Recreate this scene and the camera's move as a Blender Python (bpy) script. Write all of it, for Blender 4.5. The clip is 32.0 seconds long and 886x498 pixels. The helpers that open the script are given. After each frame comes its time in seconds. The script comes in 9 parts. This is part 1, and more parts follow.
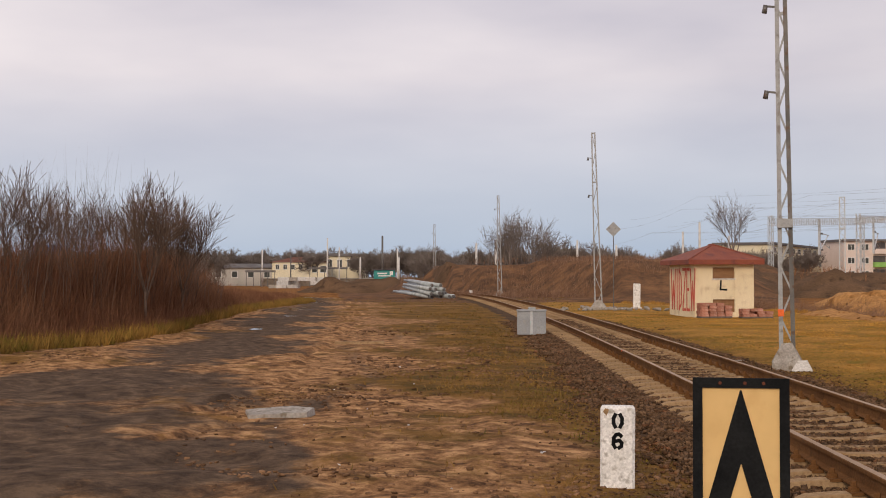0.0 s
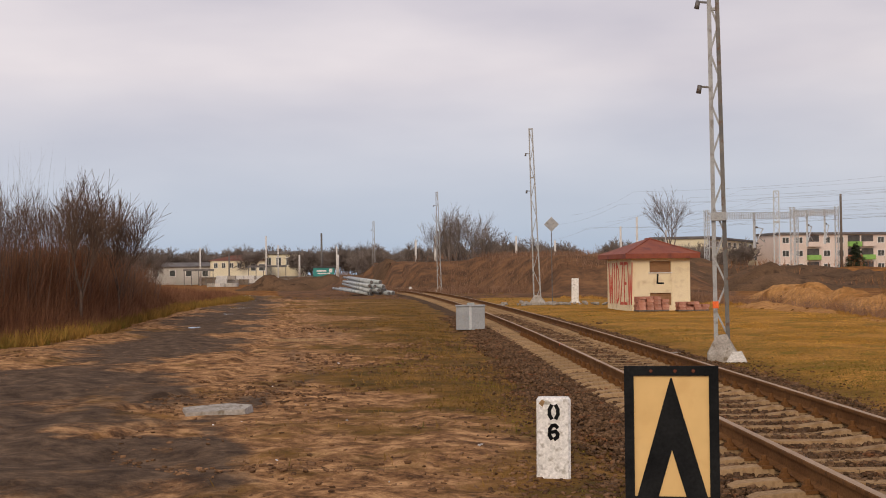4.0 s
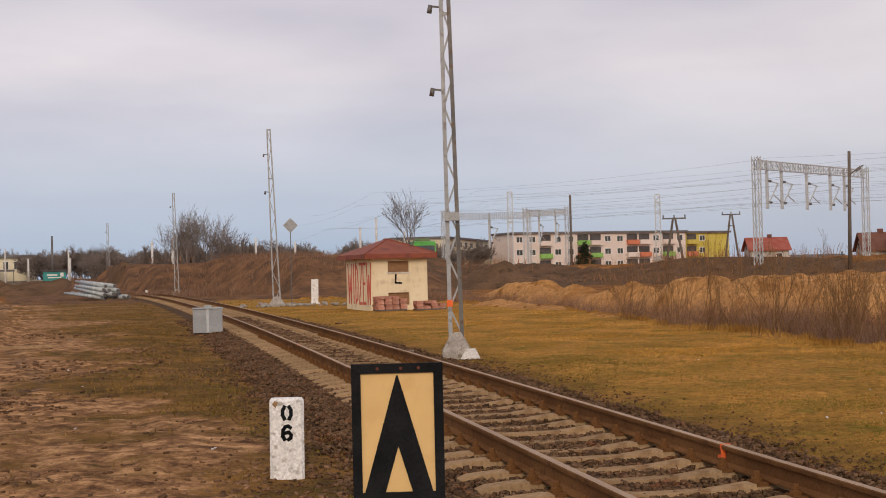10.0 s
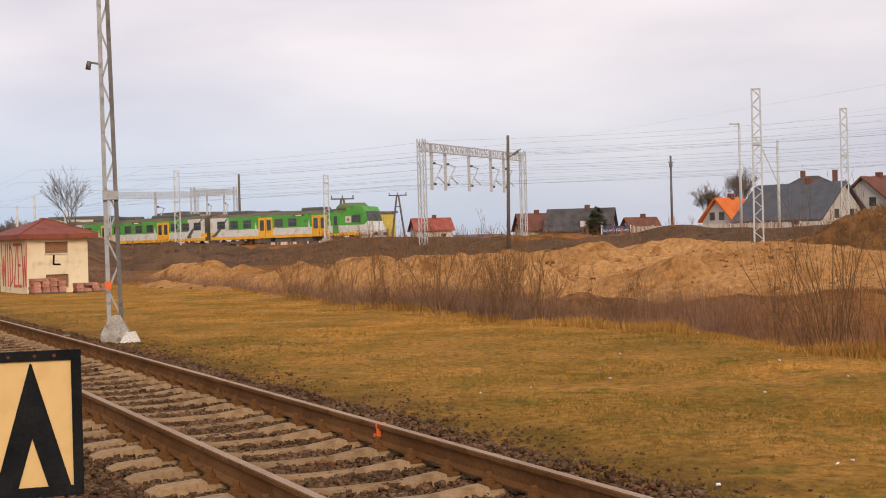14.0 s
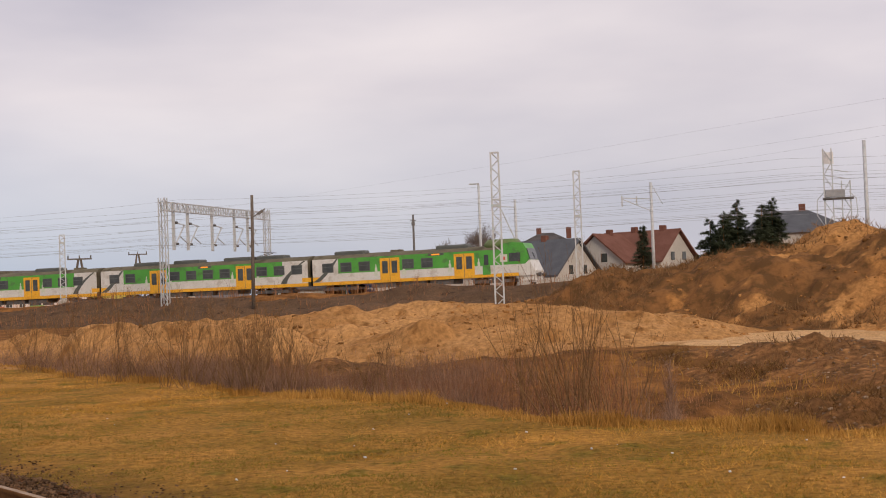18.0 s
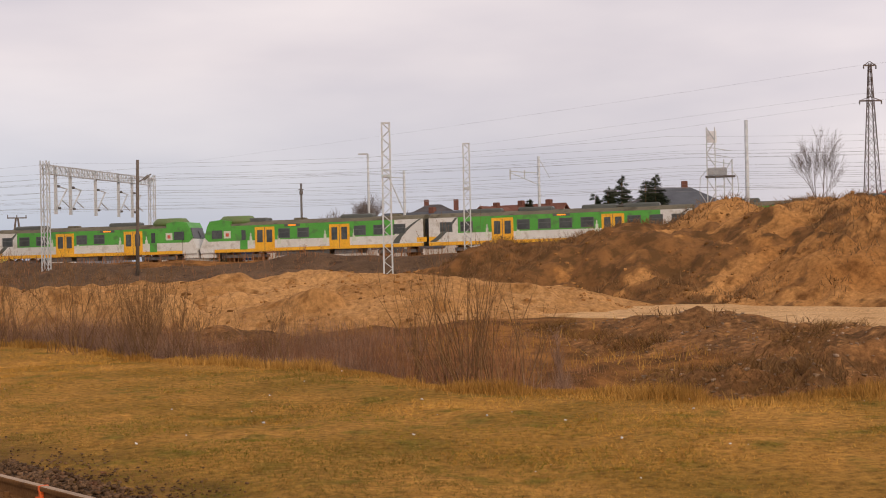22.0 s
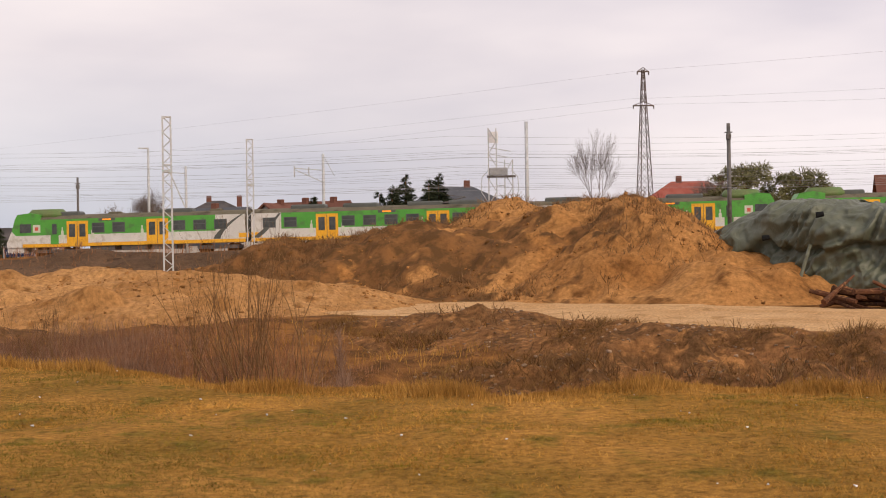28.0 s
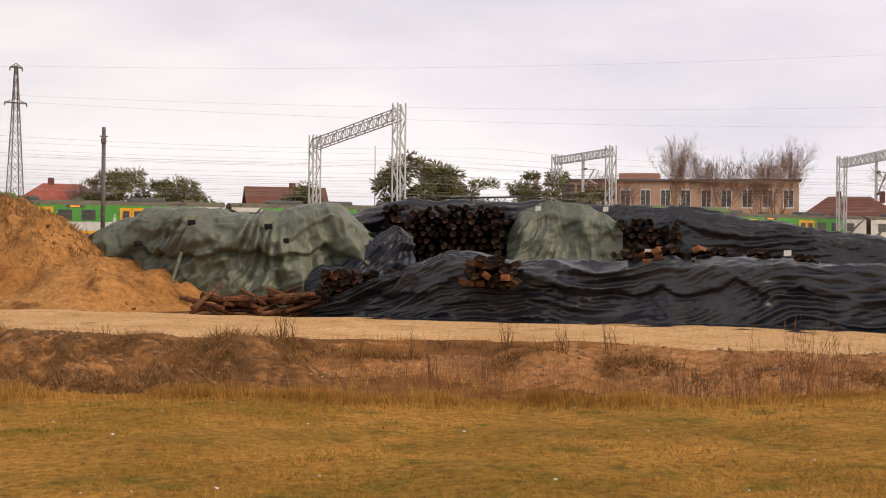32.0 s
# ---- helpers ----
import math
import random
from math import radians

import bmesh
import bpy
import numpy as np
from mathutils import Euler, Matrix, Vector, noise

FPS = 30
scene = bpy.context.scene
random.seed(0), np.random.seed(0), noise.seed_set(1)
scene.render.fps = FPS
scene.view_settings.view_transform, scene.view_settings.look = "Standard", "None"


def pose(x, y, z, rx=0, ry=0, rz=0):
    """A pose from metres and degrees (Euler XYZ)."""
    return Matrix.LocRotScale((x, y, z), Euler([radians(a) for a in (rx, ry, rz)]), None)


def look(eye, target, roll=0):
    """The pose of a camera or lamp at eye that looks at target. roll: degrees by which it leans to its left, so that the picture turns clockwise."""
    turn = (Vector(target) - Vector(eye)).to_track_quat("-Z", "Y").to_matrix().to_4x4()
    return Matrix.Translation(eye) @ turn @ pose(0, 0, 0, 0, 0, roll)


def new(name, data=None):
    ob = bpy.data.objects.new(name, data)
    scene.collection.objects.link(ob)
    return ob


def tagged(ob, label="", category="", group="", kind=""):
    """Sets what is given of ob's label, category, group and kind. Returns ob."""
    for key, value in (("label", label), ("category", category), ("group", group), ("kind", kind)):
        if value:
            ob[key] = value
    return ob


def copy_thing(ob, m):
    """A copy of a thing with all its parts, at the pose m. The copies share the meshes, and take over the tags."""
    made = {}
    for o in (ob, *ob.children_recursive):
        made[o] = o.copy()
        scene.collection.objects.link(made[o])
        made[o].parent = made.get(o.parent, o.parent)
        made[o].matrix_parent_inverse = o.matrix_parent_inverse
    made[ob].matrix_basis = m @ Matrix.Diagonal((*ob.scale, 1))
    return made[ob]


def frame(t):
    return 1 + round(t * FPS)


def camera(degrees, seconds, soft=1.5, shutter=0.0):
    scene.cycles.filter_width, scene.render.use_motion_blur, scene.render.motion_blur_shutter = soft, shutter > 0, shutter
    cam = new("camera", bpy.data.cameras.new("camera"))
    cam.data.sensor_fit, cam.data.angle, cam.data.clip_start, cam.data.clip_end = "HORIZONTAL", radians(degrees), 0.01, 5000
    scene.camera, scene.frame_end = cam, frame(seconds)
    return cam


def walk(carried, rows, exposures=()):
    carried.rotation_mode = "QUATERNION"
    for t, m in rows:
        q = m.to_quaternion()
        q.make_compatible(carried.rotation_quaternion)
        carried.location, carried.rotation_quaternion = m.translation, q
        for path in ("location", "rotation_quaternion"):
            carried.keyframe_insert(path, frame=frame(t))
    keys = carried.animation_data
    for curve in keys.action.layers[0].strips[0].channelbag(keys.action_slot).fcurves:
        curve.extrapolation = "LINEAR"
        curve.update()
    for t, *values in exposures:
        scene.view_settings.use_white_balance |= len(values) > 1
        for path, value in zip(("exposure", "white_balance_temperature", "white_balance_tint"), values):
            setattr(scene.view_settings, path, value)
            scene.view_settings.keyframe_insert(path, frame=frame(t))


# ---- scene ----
cam = camera(37.06, 32.0, soft=1.0)
# seconds, eye x, y, z, then yaw (clockwise from +y), pitch and roll in degrees
WALK = [
    (0.0, -0.115, -0.018, 1.679, -45.619, 1.202, -0.039),
    (0.5, -0.111, -0.020, 1.678, -45.559, 1.394, -0.481),
    (1.0, -0.100, -0.026, 1.674, -45.138, 1.387, -0.624),
    (1.5, -0.075, -0.038, 1.667, -44.485, 1.420, -0.871),
    (2.0, -0.050, -0.049, 1.659, -43.842, 1.597, -0.892),
    (2.5, -0.040, -0.054, 1.656, -43.481, 1.496, -0.807),
    (4.5, -0.070, -0.016, 1.655, -42.711, 0.872, -0.501),
    (5.0, -0.044, -0.046, 1.661, -41.960, 0.897, -0.563),
    (5.5, -0.032, -0.061, 1.664, -41.281, 0.856, -0.760),
    (6.0, -0.027, -0.066, 1.664, -40.653, 0.593, -0.818),
    (6.5, -0.026, -0.064, 1.664, -39.489, 0.494, -0.836),
    (7.0, -0.027, -0.054, 1.661, -38.365, 0.492, -1.204),
    (7.5, -0.022, -0.023, 1.655, -37.839, 0.946, -1.014),
    (8.0, -0.008, -0.003, 1.650, -37.009, 1.235, -1.250),
    (8.5, -0.002, -0.001, 1.650, -35.913, 1.215, -1.003),
    (9.0, 0.000, -0.001, 1.650, -34.654, 1.073, -0.926),
    (9.5, 0.002, -0.001, 1.650, -33.192, 0.949, -1.094),
    (10.0, 0.007, 0.003, 1.649, -31.795, 0.903, -1.319),
    (10.5, 0.013, 0.040, 1.646, -30.154, 0.637, -0.877),
    (11.0, 0.011, 0.099, 1.643, -28.761, 0.101, -0.462),
    (11.5, 0.008, 0.128, 1.642, -27.078, -0.316, -0.707),
    (12.0, 0.007, 0.150, 1.640, -24.830, -0.309, -0.632),
    (12.5, 0.008, 0.176, 1.639, -22.597, -1.017, -0.404),
    (13.0, 0.012, 0.197, 1.639, -19.969, -3.620, -0.316),
    (13.5, 0.024, 0.198, 1.642, -18.261, -2.494, -0.530),
    (14.0, 0.042, 0.185, 1.650, -17.588, -0.306, -1.455),
    (14.5, 0.051, 0.177, 1.655, -17.473, -0.115, -1.168),
    (16.5, 0.032, 0.107, 1.964, -14.691, 1.019, -1.593),
    (17.0, 0.030, 0.099, 1.964, -10.940, 1.071, -2.217),
    (17.5, -0.003, 0.059, 1.960, -8.462, 1.199, -2.341),
    (18.0, -0.035, 0.017, 1.957, -6.441, 1.762, -2.152),
    (18.5, -0.068, -0.026, 1.953, -4.614, 1.840, -2.062),
    (19.0, -0.100, -0.069, 1.951, -3.237, 0.791, -1.792),
    (19.5, -0.134, -0.113, 1.947, -2.295, 1.705, -1.997),
    (20.0, -0.166, -0.153, 1.944, -1.859, 1.321, -1.802),
    (20.5, -0.198, -0.192, 1.940, -1.922, 0.687, -1.050),
    (21.0, -0.199, -0.197, 1.940, -1.987, 0.637, -1.527),
    (21.5, -0.200, -0.199, 1.940, -1.809, 0.485, -1.315),
    (22.0, -0.200, -0.200, 1.940, -1.543, 0.351, -1.182),
    (22.5, -0.200, -0.200, 1.940, -0.375, 0.413, -1.553),
    (23.0, -0.200, -0.200, 1.940, 0.000, 0.248, -1.205),
    (23.5, -0.200, -0.200, 1.940, -0.475, 0.059, -1.102),
    (24.0, -0.200, -0.200, 1.940, -0.963, 0.037, -1.067),
    (24.5, -0.200, -0.200, 1.940, -1.506, -0.083, -1.251),
    (26.5, -0.200, -0.200, 1.940, -2.473, -0.127, -1.913),
    (27.0, -0.200, -0.200, 1.940, 0.673, 0.228, -1.943),
    (27.5, -0.180, -0.180, 1.942, 4.543, 0.334, -1.103),
    (28.0, -0.160, -0.160, 1.944, 7.777, 0.073, -0.908),
    (28.5, -0.140, -0.140, 1.946, 8.749, -0.240, -0.559),
    (29.0, -0.120, -0.120, 1.948, 10.029, -0.255, -0.322),
    (29.5, -0.120, -0.120, 1.948, 13.141, -0.001, 0.163),
    (30.0, -0.120, -0.120, 1.948, 15.185, 0.165, 0.591),
    (30.5, -0.120, -0.120, 1.948, 18.035, 0.358, 0.808),
    (31.0, -0.120, -0.120, 1.948, 22.683, -0.031, 0.831),
    (31.5, -0.120, -0.120, 1.948, 28.466, -0.306, 0.747),
    (32.0, -0.120, -0.120, 1.948, 34.470, 0.239, 0.570),
]


def aim(x, y, z, yaw, pitch, roll):
    a, p = radians(yaw), radians(pitch)
    return look((x, y, z), (x + math.sin(a) * math.cos(p), y + math.cos(a) * math.cos(p), z + math.sin(p)), roll)


# the clip's camera warms its picture a little as it turns away from the blue part of the sky
walk(cam, [(r[0], aim(*r[1:])) for r in WALK], [(0.0, -0.14, 6900, 15.5), (6.0, -0.16, 6900, 15), (9.0, -0.12, 6800, 16), (11.0, -0.22, 6800, 14.5), (13.0, 0.08, 6950, 16), (14.2, 0.14, 6900, 15.5), (17.0, -0.08, 6900, 16), (20.0, -0.1, 6950, 17), (23.0, 0.0, 7050, 17), (28.0, 0.08, 7100, 17), (30.0, 0.08, 7050, 16), (31.0, 0.07, 7000, 14.5), (32.0, 0.18, 7050, 13.5)])

# ---- light ----
world = bpy.data.worlds.new("overcast_sky")
scene.world = world
world.use_nodes = True
wn, wl = world.node_tree.nodes, world.node_tree.links
wn.clear()
w_out = wn.new("ShaderNodeOutputWorld")
w_bg = wn.new("ShaderNodeBackground")
w_sky = wn.new("ShaderNodeTexSky")
w_sky.sky_type, w_sky.sun_disc = "NISHITA", False
w_sky.sun_elevation, w_sky.sun_rotation = radians(25), radians(150)
w_tc = wn.new("ShaderNodeTexCoord")
w_map = wn.new("ShaderNodeMapping")
w_map.inputs["Scale"].default_value = (1.0, 1.0, 3.6)
w_noise = wn.new("ShaderNodeTexNoise")
w_noise.inputs["Scale"].default_value, w_noise.inputs["Detail"].default_value, w_noise.inputs["Roughness"].default_value = 2.1, 5.0, 0.48
w_ramp = wn.new("ShaderNodeValToRGB")
w_ramp.color_ramp.elements[0].position, w_ramp.color_ramp.elements[0].color = 0.33, (0.565, 0.56, 0.645, 1)
w_ramp.color_ramp.elements[1].position, w_ramp.color_ramp.elements[1].color = 0.66, (0.885, 0.85, 0.875, 1)
w_sep = wn.new("ShaderNodeSeparateXYZ")
w_low = wn.new("ShaderNodeMapRange")
w_low.inputs["From Min"].default_value, w_low.inputs["From Max"].default_value = 0.0, 0.15
w_low.inputs["To Min"].default_value, w_low.inputs["To Max"].default_value = 0.95, 0.0
w_blue = wn.new("ShaderNodeMixRGB")
w_blue.inputs[2].default_value = (0.35, 0.505, 0.70, 1)
w_side = wn.new("ShaderNodeMapRange")
w_side.inputs["From Min"].default_value, w_side.inputs["From Max"].default_value = -0.55, 0.25
w_side.inputs["To Min"].default_value, w_side.inputs["To Max"].default_value = 1.0, 0.12
w_amt = wn.new("ShaderNodeMath")
w_amt.operation = "MULTIPLY"
w_bright = wn.new("ShaderNodeMapRange")
w_bright.inputs["From Min"].default_value, w_bright.inputs["From Max"].default_value = 0.1, 0.65
w_bright.inputs["To Min"].default_value, w_bright.inputs["To Max"].default_value = 1.0, 1.22
w_west = wn.new("ShaderNodeMapRange")
w_west.inputs["From Min"].default_value, w_west.inputs["From Max"].default_value = -0.65, -0.25
w_west.inputs["To Min"].default_value, w_west.inputs["To Max"].default_value = 1.1, 1.0
w_both = wn.new("ShaderNodeMath")
w_both.operation = "MULTIPLY"
w_lift = wn.new("ShaderNodeVectorMath")
w_lift.operation = "SCALE"
w_mix = wn.new("ShaderNodeMixRGB")
w_mix.inputs[0].default_value = 0.9
w_gain = wn.new("ShaderNodeMixRGB")
w_gain.blend_type = "MULTIPLY"
w_gain.inputs[0].default_value, w_gain.inputs[2].default_value = 1.0, (0.11, 0.11, 0.11, 1)
wl.new(w_tc.outputs["Generated"], w_map.inputs["Vector"])
wl.new(w_map.outputs["Vector"], w_noise.inputs["Vector"])
wl.new(w_noise.outputs["Fac"], w_ramp.inputs["Fac"])
wl.new(w_tc.outputs["Generated"], w_sep.inputs["Vector"])
wl.new(w_sep.outputs["Z"], w_low.inputs["Value"])
wl.new(w_sep.outputs["X"], w_side.inputs["Value"])
wl.new(w_sep.outputs["X"], w_bright.inputs["Value"])
wl.new(w_low.outputs["Result"], w_amt.inputs[0])
wl.new(w_side.outputs["Result"], w_amt.inputs[1])
wl.new(w_amt.outputs[0], w_blue.inputs[0])
wl.new(w_ramp.outputs["Color"], w_blue.inputs[1])
wl.new(w_sky.outputs["Color"], w_gain.inputs[1])
wl.new(w_gain.outputs["Color"], w_mix.inputs[1])
wl.new(w_blue.outputs["Color"], w_lift.inputs[0])
wl.new(w_sep.outputs["X"], w_west.inputs["Value"])
wl.new(w_bright.outputs["Result"], w_both.inputs[0])
wl.new(w_west.outputs["Result"], w_both.inputs[1])
wl.new(w_both.outputs[0], w_lift.inputs["Scale"])
wl.new(w_lift.outputs["Vector"], w_mix.inputs[2])
wl.new(w_mix.outputs["Color"], w_bg.inputs["Color"])
wl.new(w_bg.outputs["Background"], w_out.inputs["Surface"])
w_bg.inputs["Strength"].default_value = 1.0

sun_data = bpy.data.lights.new("sun", "SUN")
sun_data.energy, sun_data.angle, sun_data.color = 1.6, radians(20), (1.0, 0.86, 0.66)
sun = new("sun", sun_data)
sun.matrix_world = look((0, 0, 60), (0 - 60 * math.sin(radians(150)) * 0.85, 60 * -math.cos(radians(150)) * 0.85, 60 - 24))
scene.view_settings.exposure = 0.0

# ---- materials ----
def surf(name, c1, c2, scale=3.0, rough=0.8, metal=0.0, bump=0.25, fine=40.0, c3=None, vary=0.0, island=False, stretch=None, grain=0.2, relief=0.02):
    """A procedural surface: two colours in broad patches, a fine grain, an optional stain colour, and relief."""
    m = bpy.data.materials.new(name)
    m.use_nodes = True
    n, l = m.node_tree.nodes, m.node_tree.links
    b = n["Principled BSDF"]
    tc = n.new("ShaderNodeTexCoord")
    vec = tc.outputs["Object"]
    if stretch:
        mp = n.new("ShaderNodeMapping")
        mp.inputs["Scale"].default_value = stretch
        l.new(vec, mp.inputs["Vector"])
        vec = mp.outputs["Vector"]
    big = n.new("ShaderNodeTexNoise")
    big.inputs["Scale"].default_value, big.inputs["Detail"].default_value = scale, 5
    sml = n.new("ShaderNodeTexNoise")
    sml.inputs["Scale"].default_value, sml.inputs["Detail"].default_value = fine, 4 if grain < 0.3 else 9
    sml.inputs["Roughness"].default_value = 0.5 if grain < 0.3 else 0.7
    for t in (big, sml):
        l.new(vec, t.inputs["Vector"])
    r = n.new("ShaderNodeValToRGB")
    r.color_ramp.elements[0].position, r.color_ramp.elements[1].position = 0.36, 0.64
    r.color_ramp.elements[0].color, r.color_ramp.elements[1].color = (*c1, 1), (*c2, 1)
    l.new(big.outputs["Fac"], r.inputs["Fac"])
    col = r.outputs["Color"]
    if c3:
        st = n.new("ShaderNodeTexNoise")
        st.inputs["Scale"].default_value, st.inputs["Detail"].default_value = scale * 2.7, 6
        l.new(vec, st.inputs["Vector"])
        sr = n.new("ShaderNodeValToRGB")
        sr.color_ramp.elements[0].position, sr.color_ramp.elements[1].position = 0.55, 0.68
        l.new(st.outputs["Fac"], sr.inputs["Fac"])
        mx = n.new("ShaderNodeMixRGB")
        mx.inputs[2].default_value = (*c3, 1)
        l.new(sr.outputs["Color"], mx.inputs[0])
        l.new(col, mx.inputs[1])
        col = mx.outputs["Color"]
    g = n.new("ShaderNodeMapRange")
    g.inputs["From Min"].default_value, g.inputs["From Max"].default_value = 0.3, 0.7
    g.inputs["To Min"].default_value, g.inputs["To Max"].default_value = 1 - grain, 1 + grain
    l.new(sml.outputs["Fac"], g.inputs["Value"])
    h = n.new("ShaderNodeHueSaturation")
    l.new(g.outputs["Result"], h.inputs["Value"])
    l.new(col, h.inputs["Color"])
    col = h.outputs["Color"]
    if vary:
        info = n.new("ShaderNodeNewGeometry") if island else n.new("ShaderNodeObjectInfo")
        out = info.outputs["Random Per Island"] if island else info.outputs["Random"]
        v = n.new("ShaderNodeMapRange")
        v.inputs["To Min"].default_value, v.inputs["To Max"].default_value = 1 - vary, 1 + vary
        l.new(out, v.inputs["Value"])
        h2 = n.new("ShaderNodeHueSaturation")
        l.new(v.outputs["Result"], h2.inputs["Value"])
        l.new(col, h2.inputs["Color"])
        col = h2.outputs["Color"]
    l.new(col, b.inputs["Base Color"])
    b.inputs["Roughness"].default_value, b.inputs["Metallic"].default_value = rough, metal
    if rough >= 0.8:
        b.inputs["Specular IOR Level"].default_value = 0.05
    if bump:
        bp = n.new("ShaderNodeBump")
        bp.inputs["Strength"].default_value, bp.inputs["Distance"].default_value = bump, relief
        l.new(sml.outputs["Fac"], bp.inputs["Height"])
        l.new(bp.outputs["Normal"], b.inputs["Normal"])
    return m


def blend_in(m, key, ca, cb, scale, spread=1.2, soft=0.35):
    """Mixes a second pair of colours into a surface where the attribute key is high, with an irregular edge."""
    n, l = m.node_tree.nodes, m.node_tree.links
    b = n["Principled BSDF"]
    col = b.inputs["Base Color"].links[0].from_socket
    tc = next(q for q in n if q.type == "TEX_COORD")
    noise = []
    for k in (scale, scale * 1.7):
        t = n.new("ShaderNodeTexNoise")
        t.inputs["Scale"].default_value, t.inputs["Detail"].default_value, t.inputs["Roughness"].default_value = k, 8, 0.65
        l.new(tc.outputs["Object"], t.inputs["Vector"])
        noise.append(t.outputs["Fac"])
    pair = n.new("ShaderNodeValToRGB")
    pair.color_ramp.elements[0].position, pair.color_ramp.elements[0].color = 0.42, (*ca, 1)
    pair.color_ramp.elements[1].position, pair.color_ramp.elements[1].color = 0.58, (*cb, 1)
    l.new(noise[0], pair.inputs["Fac"])
    at = n.new("ShaderNodeAttribute")
    at.attribute_name = key
    ma = n.new("ShaderNodeMath")
    ma.operation = "MULTIPLY_ADD"
    l.new(noise[1], ma.inputs[0])
    ma.inputs[1].default_value = spread
    l.new(at.outputs["Fac"], ma.inputs[2])
    mr = n.new("ShaderNodeMapRange")
    mid = 0.5 + spread * 0.5
    mr.inputs["From Min"].default_value, mr.inputs["From Max"].default_value = mid - soft / 2, mid + soft / 2
    l.new(ma.outputs[0], mr.inputs["Value"])
    mx = n.new("ShaderNodeMixRGB")
    l.new(mr.outputs["Result"], mx.inputs[0])
    l.new(col, mx.inputs[1])
    l.new(pair.outputs["Color"], mx.inputs[2])
    l.new(mx.outputs["Color"], b.inputs["Base Color"])


# ---- mesh tools ----
class Geo:
    """Vertices and faces gathered for one mesh."""

    def __init__(self):
        self.v, self.f = [], []

    def add(self, vs, fs):
        k = len(self.v)
        self.v += [tuple(p) for p in vs]
        self.f += [tuple(i + k for i in q) for q in fs]
        return self

    def box(self, x0, x1, y0, y1, z0, z1, m=None):
        vs = [Vector(p) for p in ((x0, y0, z0), (x1, y0, z0), (x1, y1, z0), (x0, y1, z0), (x0, y0, z1), (x1, y0, z1), (x1, y1, z1), (x0, y1, z1))]
        if m:
            vs = [m @ p for p in vs]
        return self.add(vs, ((0, 3, 2, 1), (4, 5, 6, 7), (0, 1, 5, 4), (1, 2, 6, 5), (2, 3, 7, 6), (3, 0, 4, 7)))

    def tub(self, x0, x1, y0, y1, z0, z1, c):
        """A box whose upright corners and top edges are chamfered by c."""
        ring = lambda e, z: [(x0 + c + e, y0 + e, z), (x1 - c - e, y0 + e, z), (x1 - e, y0 + c + e, z), (x1 - e, y1 - c - e, z), (x1 - c - e, y1 - e, z), (x0 + c + e, y1 - e, z), (x0 + e, y1 - c - e, z), (x0 + e, y0 + c + e, z)]
        vs = ring(0, z0) + ring(0, z1 - c) + ring(c * 0.7, z1)
        fs = [(i + 8 * k, (i + 1) % 8 + 8 * k, (i + 1) % 8 + 8 * k + 8, i + 8 * k + 8) for k in (0, 1) for i in range(8)]
        return self.add(vs, fs + [tuple(range(7, -1, -1)), tuple(range(16, 24))])

    def tube(self, a, b, r, r2=None, n=6):
        a, b = Vector(a), Vector(b)
        r2 = r if r2 is None else r2
        d = (b - a).normalized()
        s = d.cross(Vector((0, 0, 1)) if abs(d.z) < 0.9 else Vector((1, 0, 0))).normalized()
        t = d.cross(s)
        ca = [(math.cos(2 * math.pi * (i + 0.5) / n), math.sin(2 * math.pi * (i + 0.5) / n)) for i in range(n)]
        vs = [a + (s * c + t * q) * r for c, q in ca] + [b + (s * c + t * q) * r2 for c, q in ca]
        fs = [(i, i + n, (i + 1) % n + n, (i + 1) % n) for i in range(n)]
        return self.add(vs, fs + [tuple(range(n)), tuple(range(2 * n - 1, n - 1, -1))])

    def bar(self, a, b, w, h=None):
        return self.tube(a, b, w * 0.7071, None, 4)

    def prism(self, pts, y0, y1):
        """A closed outline in x and z, from y0 to y1."""
        n = len(pts)
        vs = [(x, y0, z) for x, z in pts] + [(x, y1, z) for x, z in pts]
        return self.add(vs, [tuple(range(n)), tuple(range(2 * n - 1, n - 1, -1))] + [(i, i + n, (i + 1) % n + n, (i + 1) % n) for i in range(n)])

    def mesh(self, name, smooth=False):
        me = bpy.data.meshes.new(name)
        me.from_pydata(self.v, [], self.f)
        me.validate()
        b = bmesh.new()
        b.from_mesh(me)
        bmesh.ops.recalc_face_normals(b, faces=b.faces)
        b.to_mesh(me)
        b.free()
        if smooth:
            me.polygons.foreach_set("use_smooth", [True] * len(me.polygons))
        return me


def part(name, geo, material, parent, label="", smooth=False):
    me = geo if isinstance(geo, bpy.types.Mesh) else geo.mesh(name, smooth)
    if not me.materials:
        me.materials.append(material)
    ob = new(name, me)
    ob.parent = parent
    return tagged(ob, label)


def thing(name, label, category, m=None, group="", kind=""):
    ob = new(name)
    ob.empty_display_size = 0.2
    if m:
        ob.matrix_basis = m
    return tagged(ob, label, category, group, kind)


def sheet(name, me, material, label="", category="", kind="", smooth=True, group=""):
    if isinstance(me, Geo):
        me = me.mesh(name, smooth)
    me.materials.append(material)
    return tagged(new(name, me), label, category, group, kind)


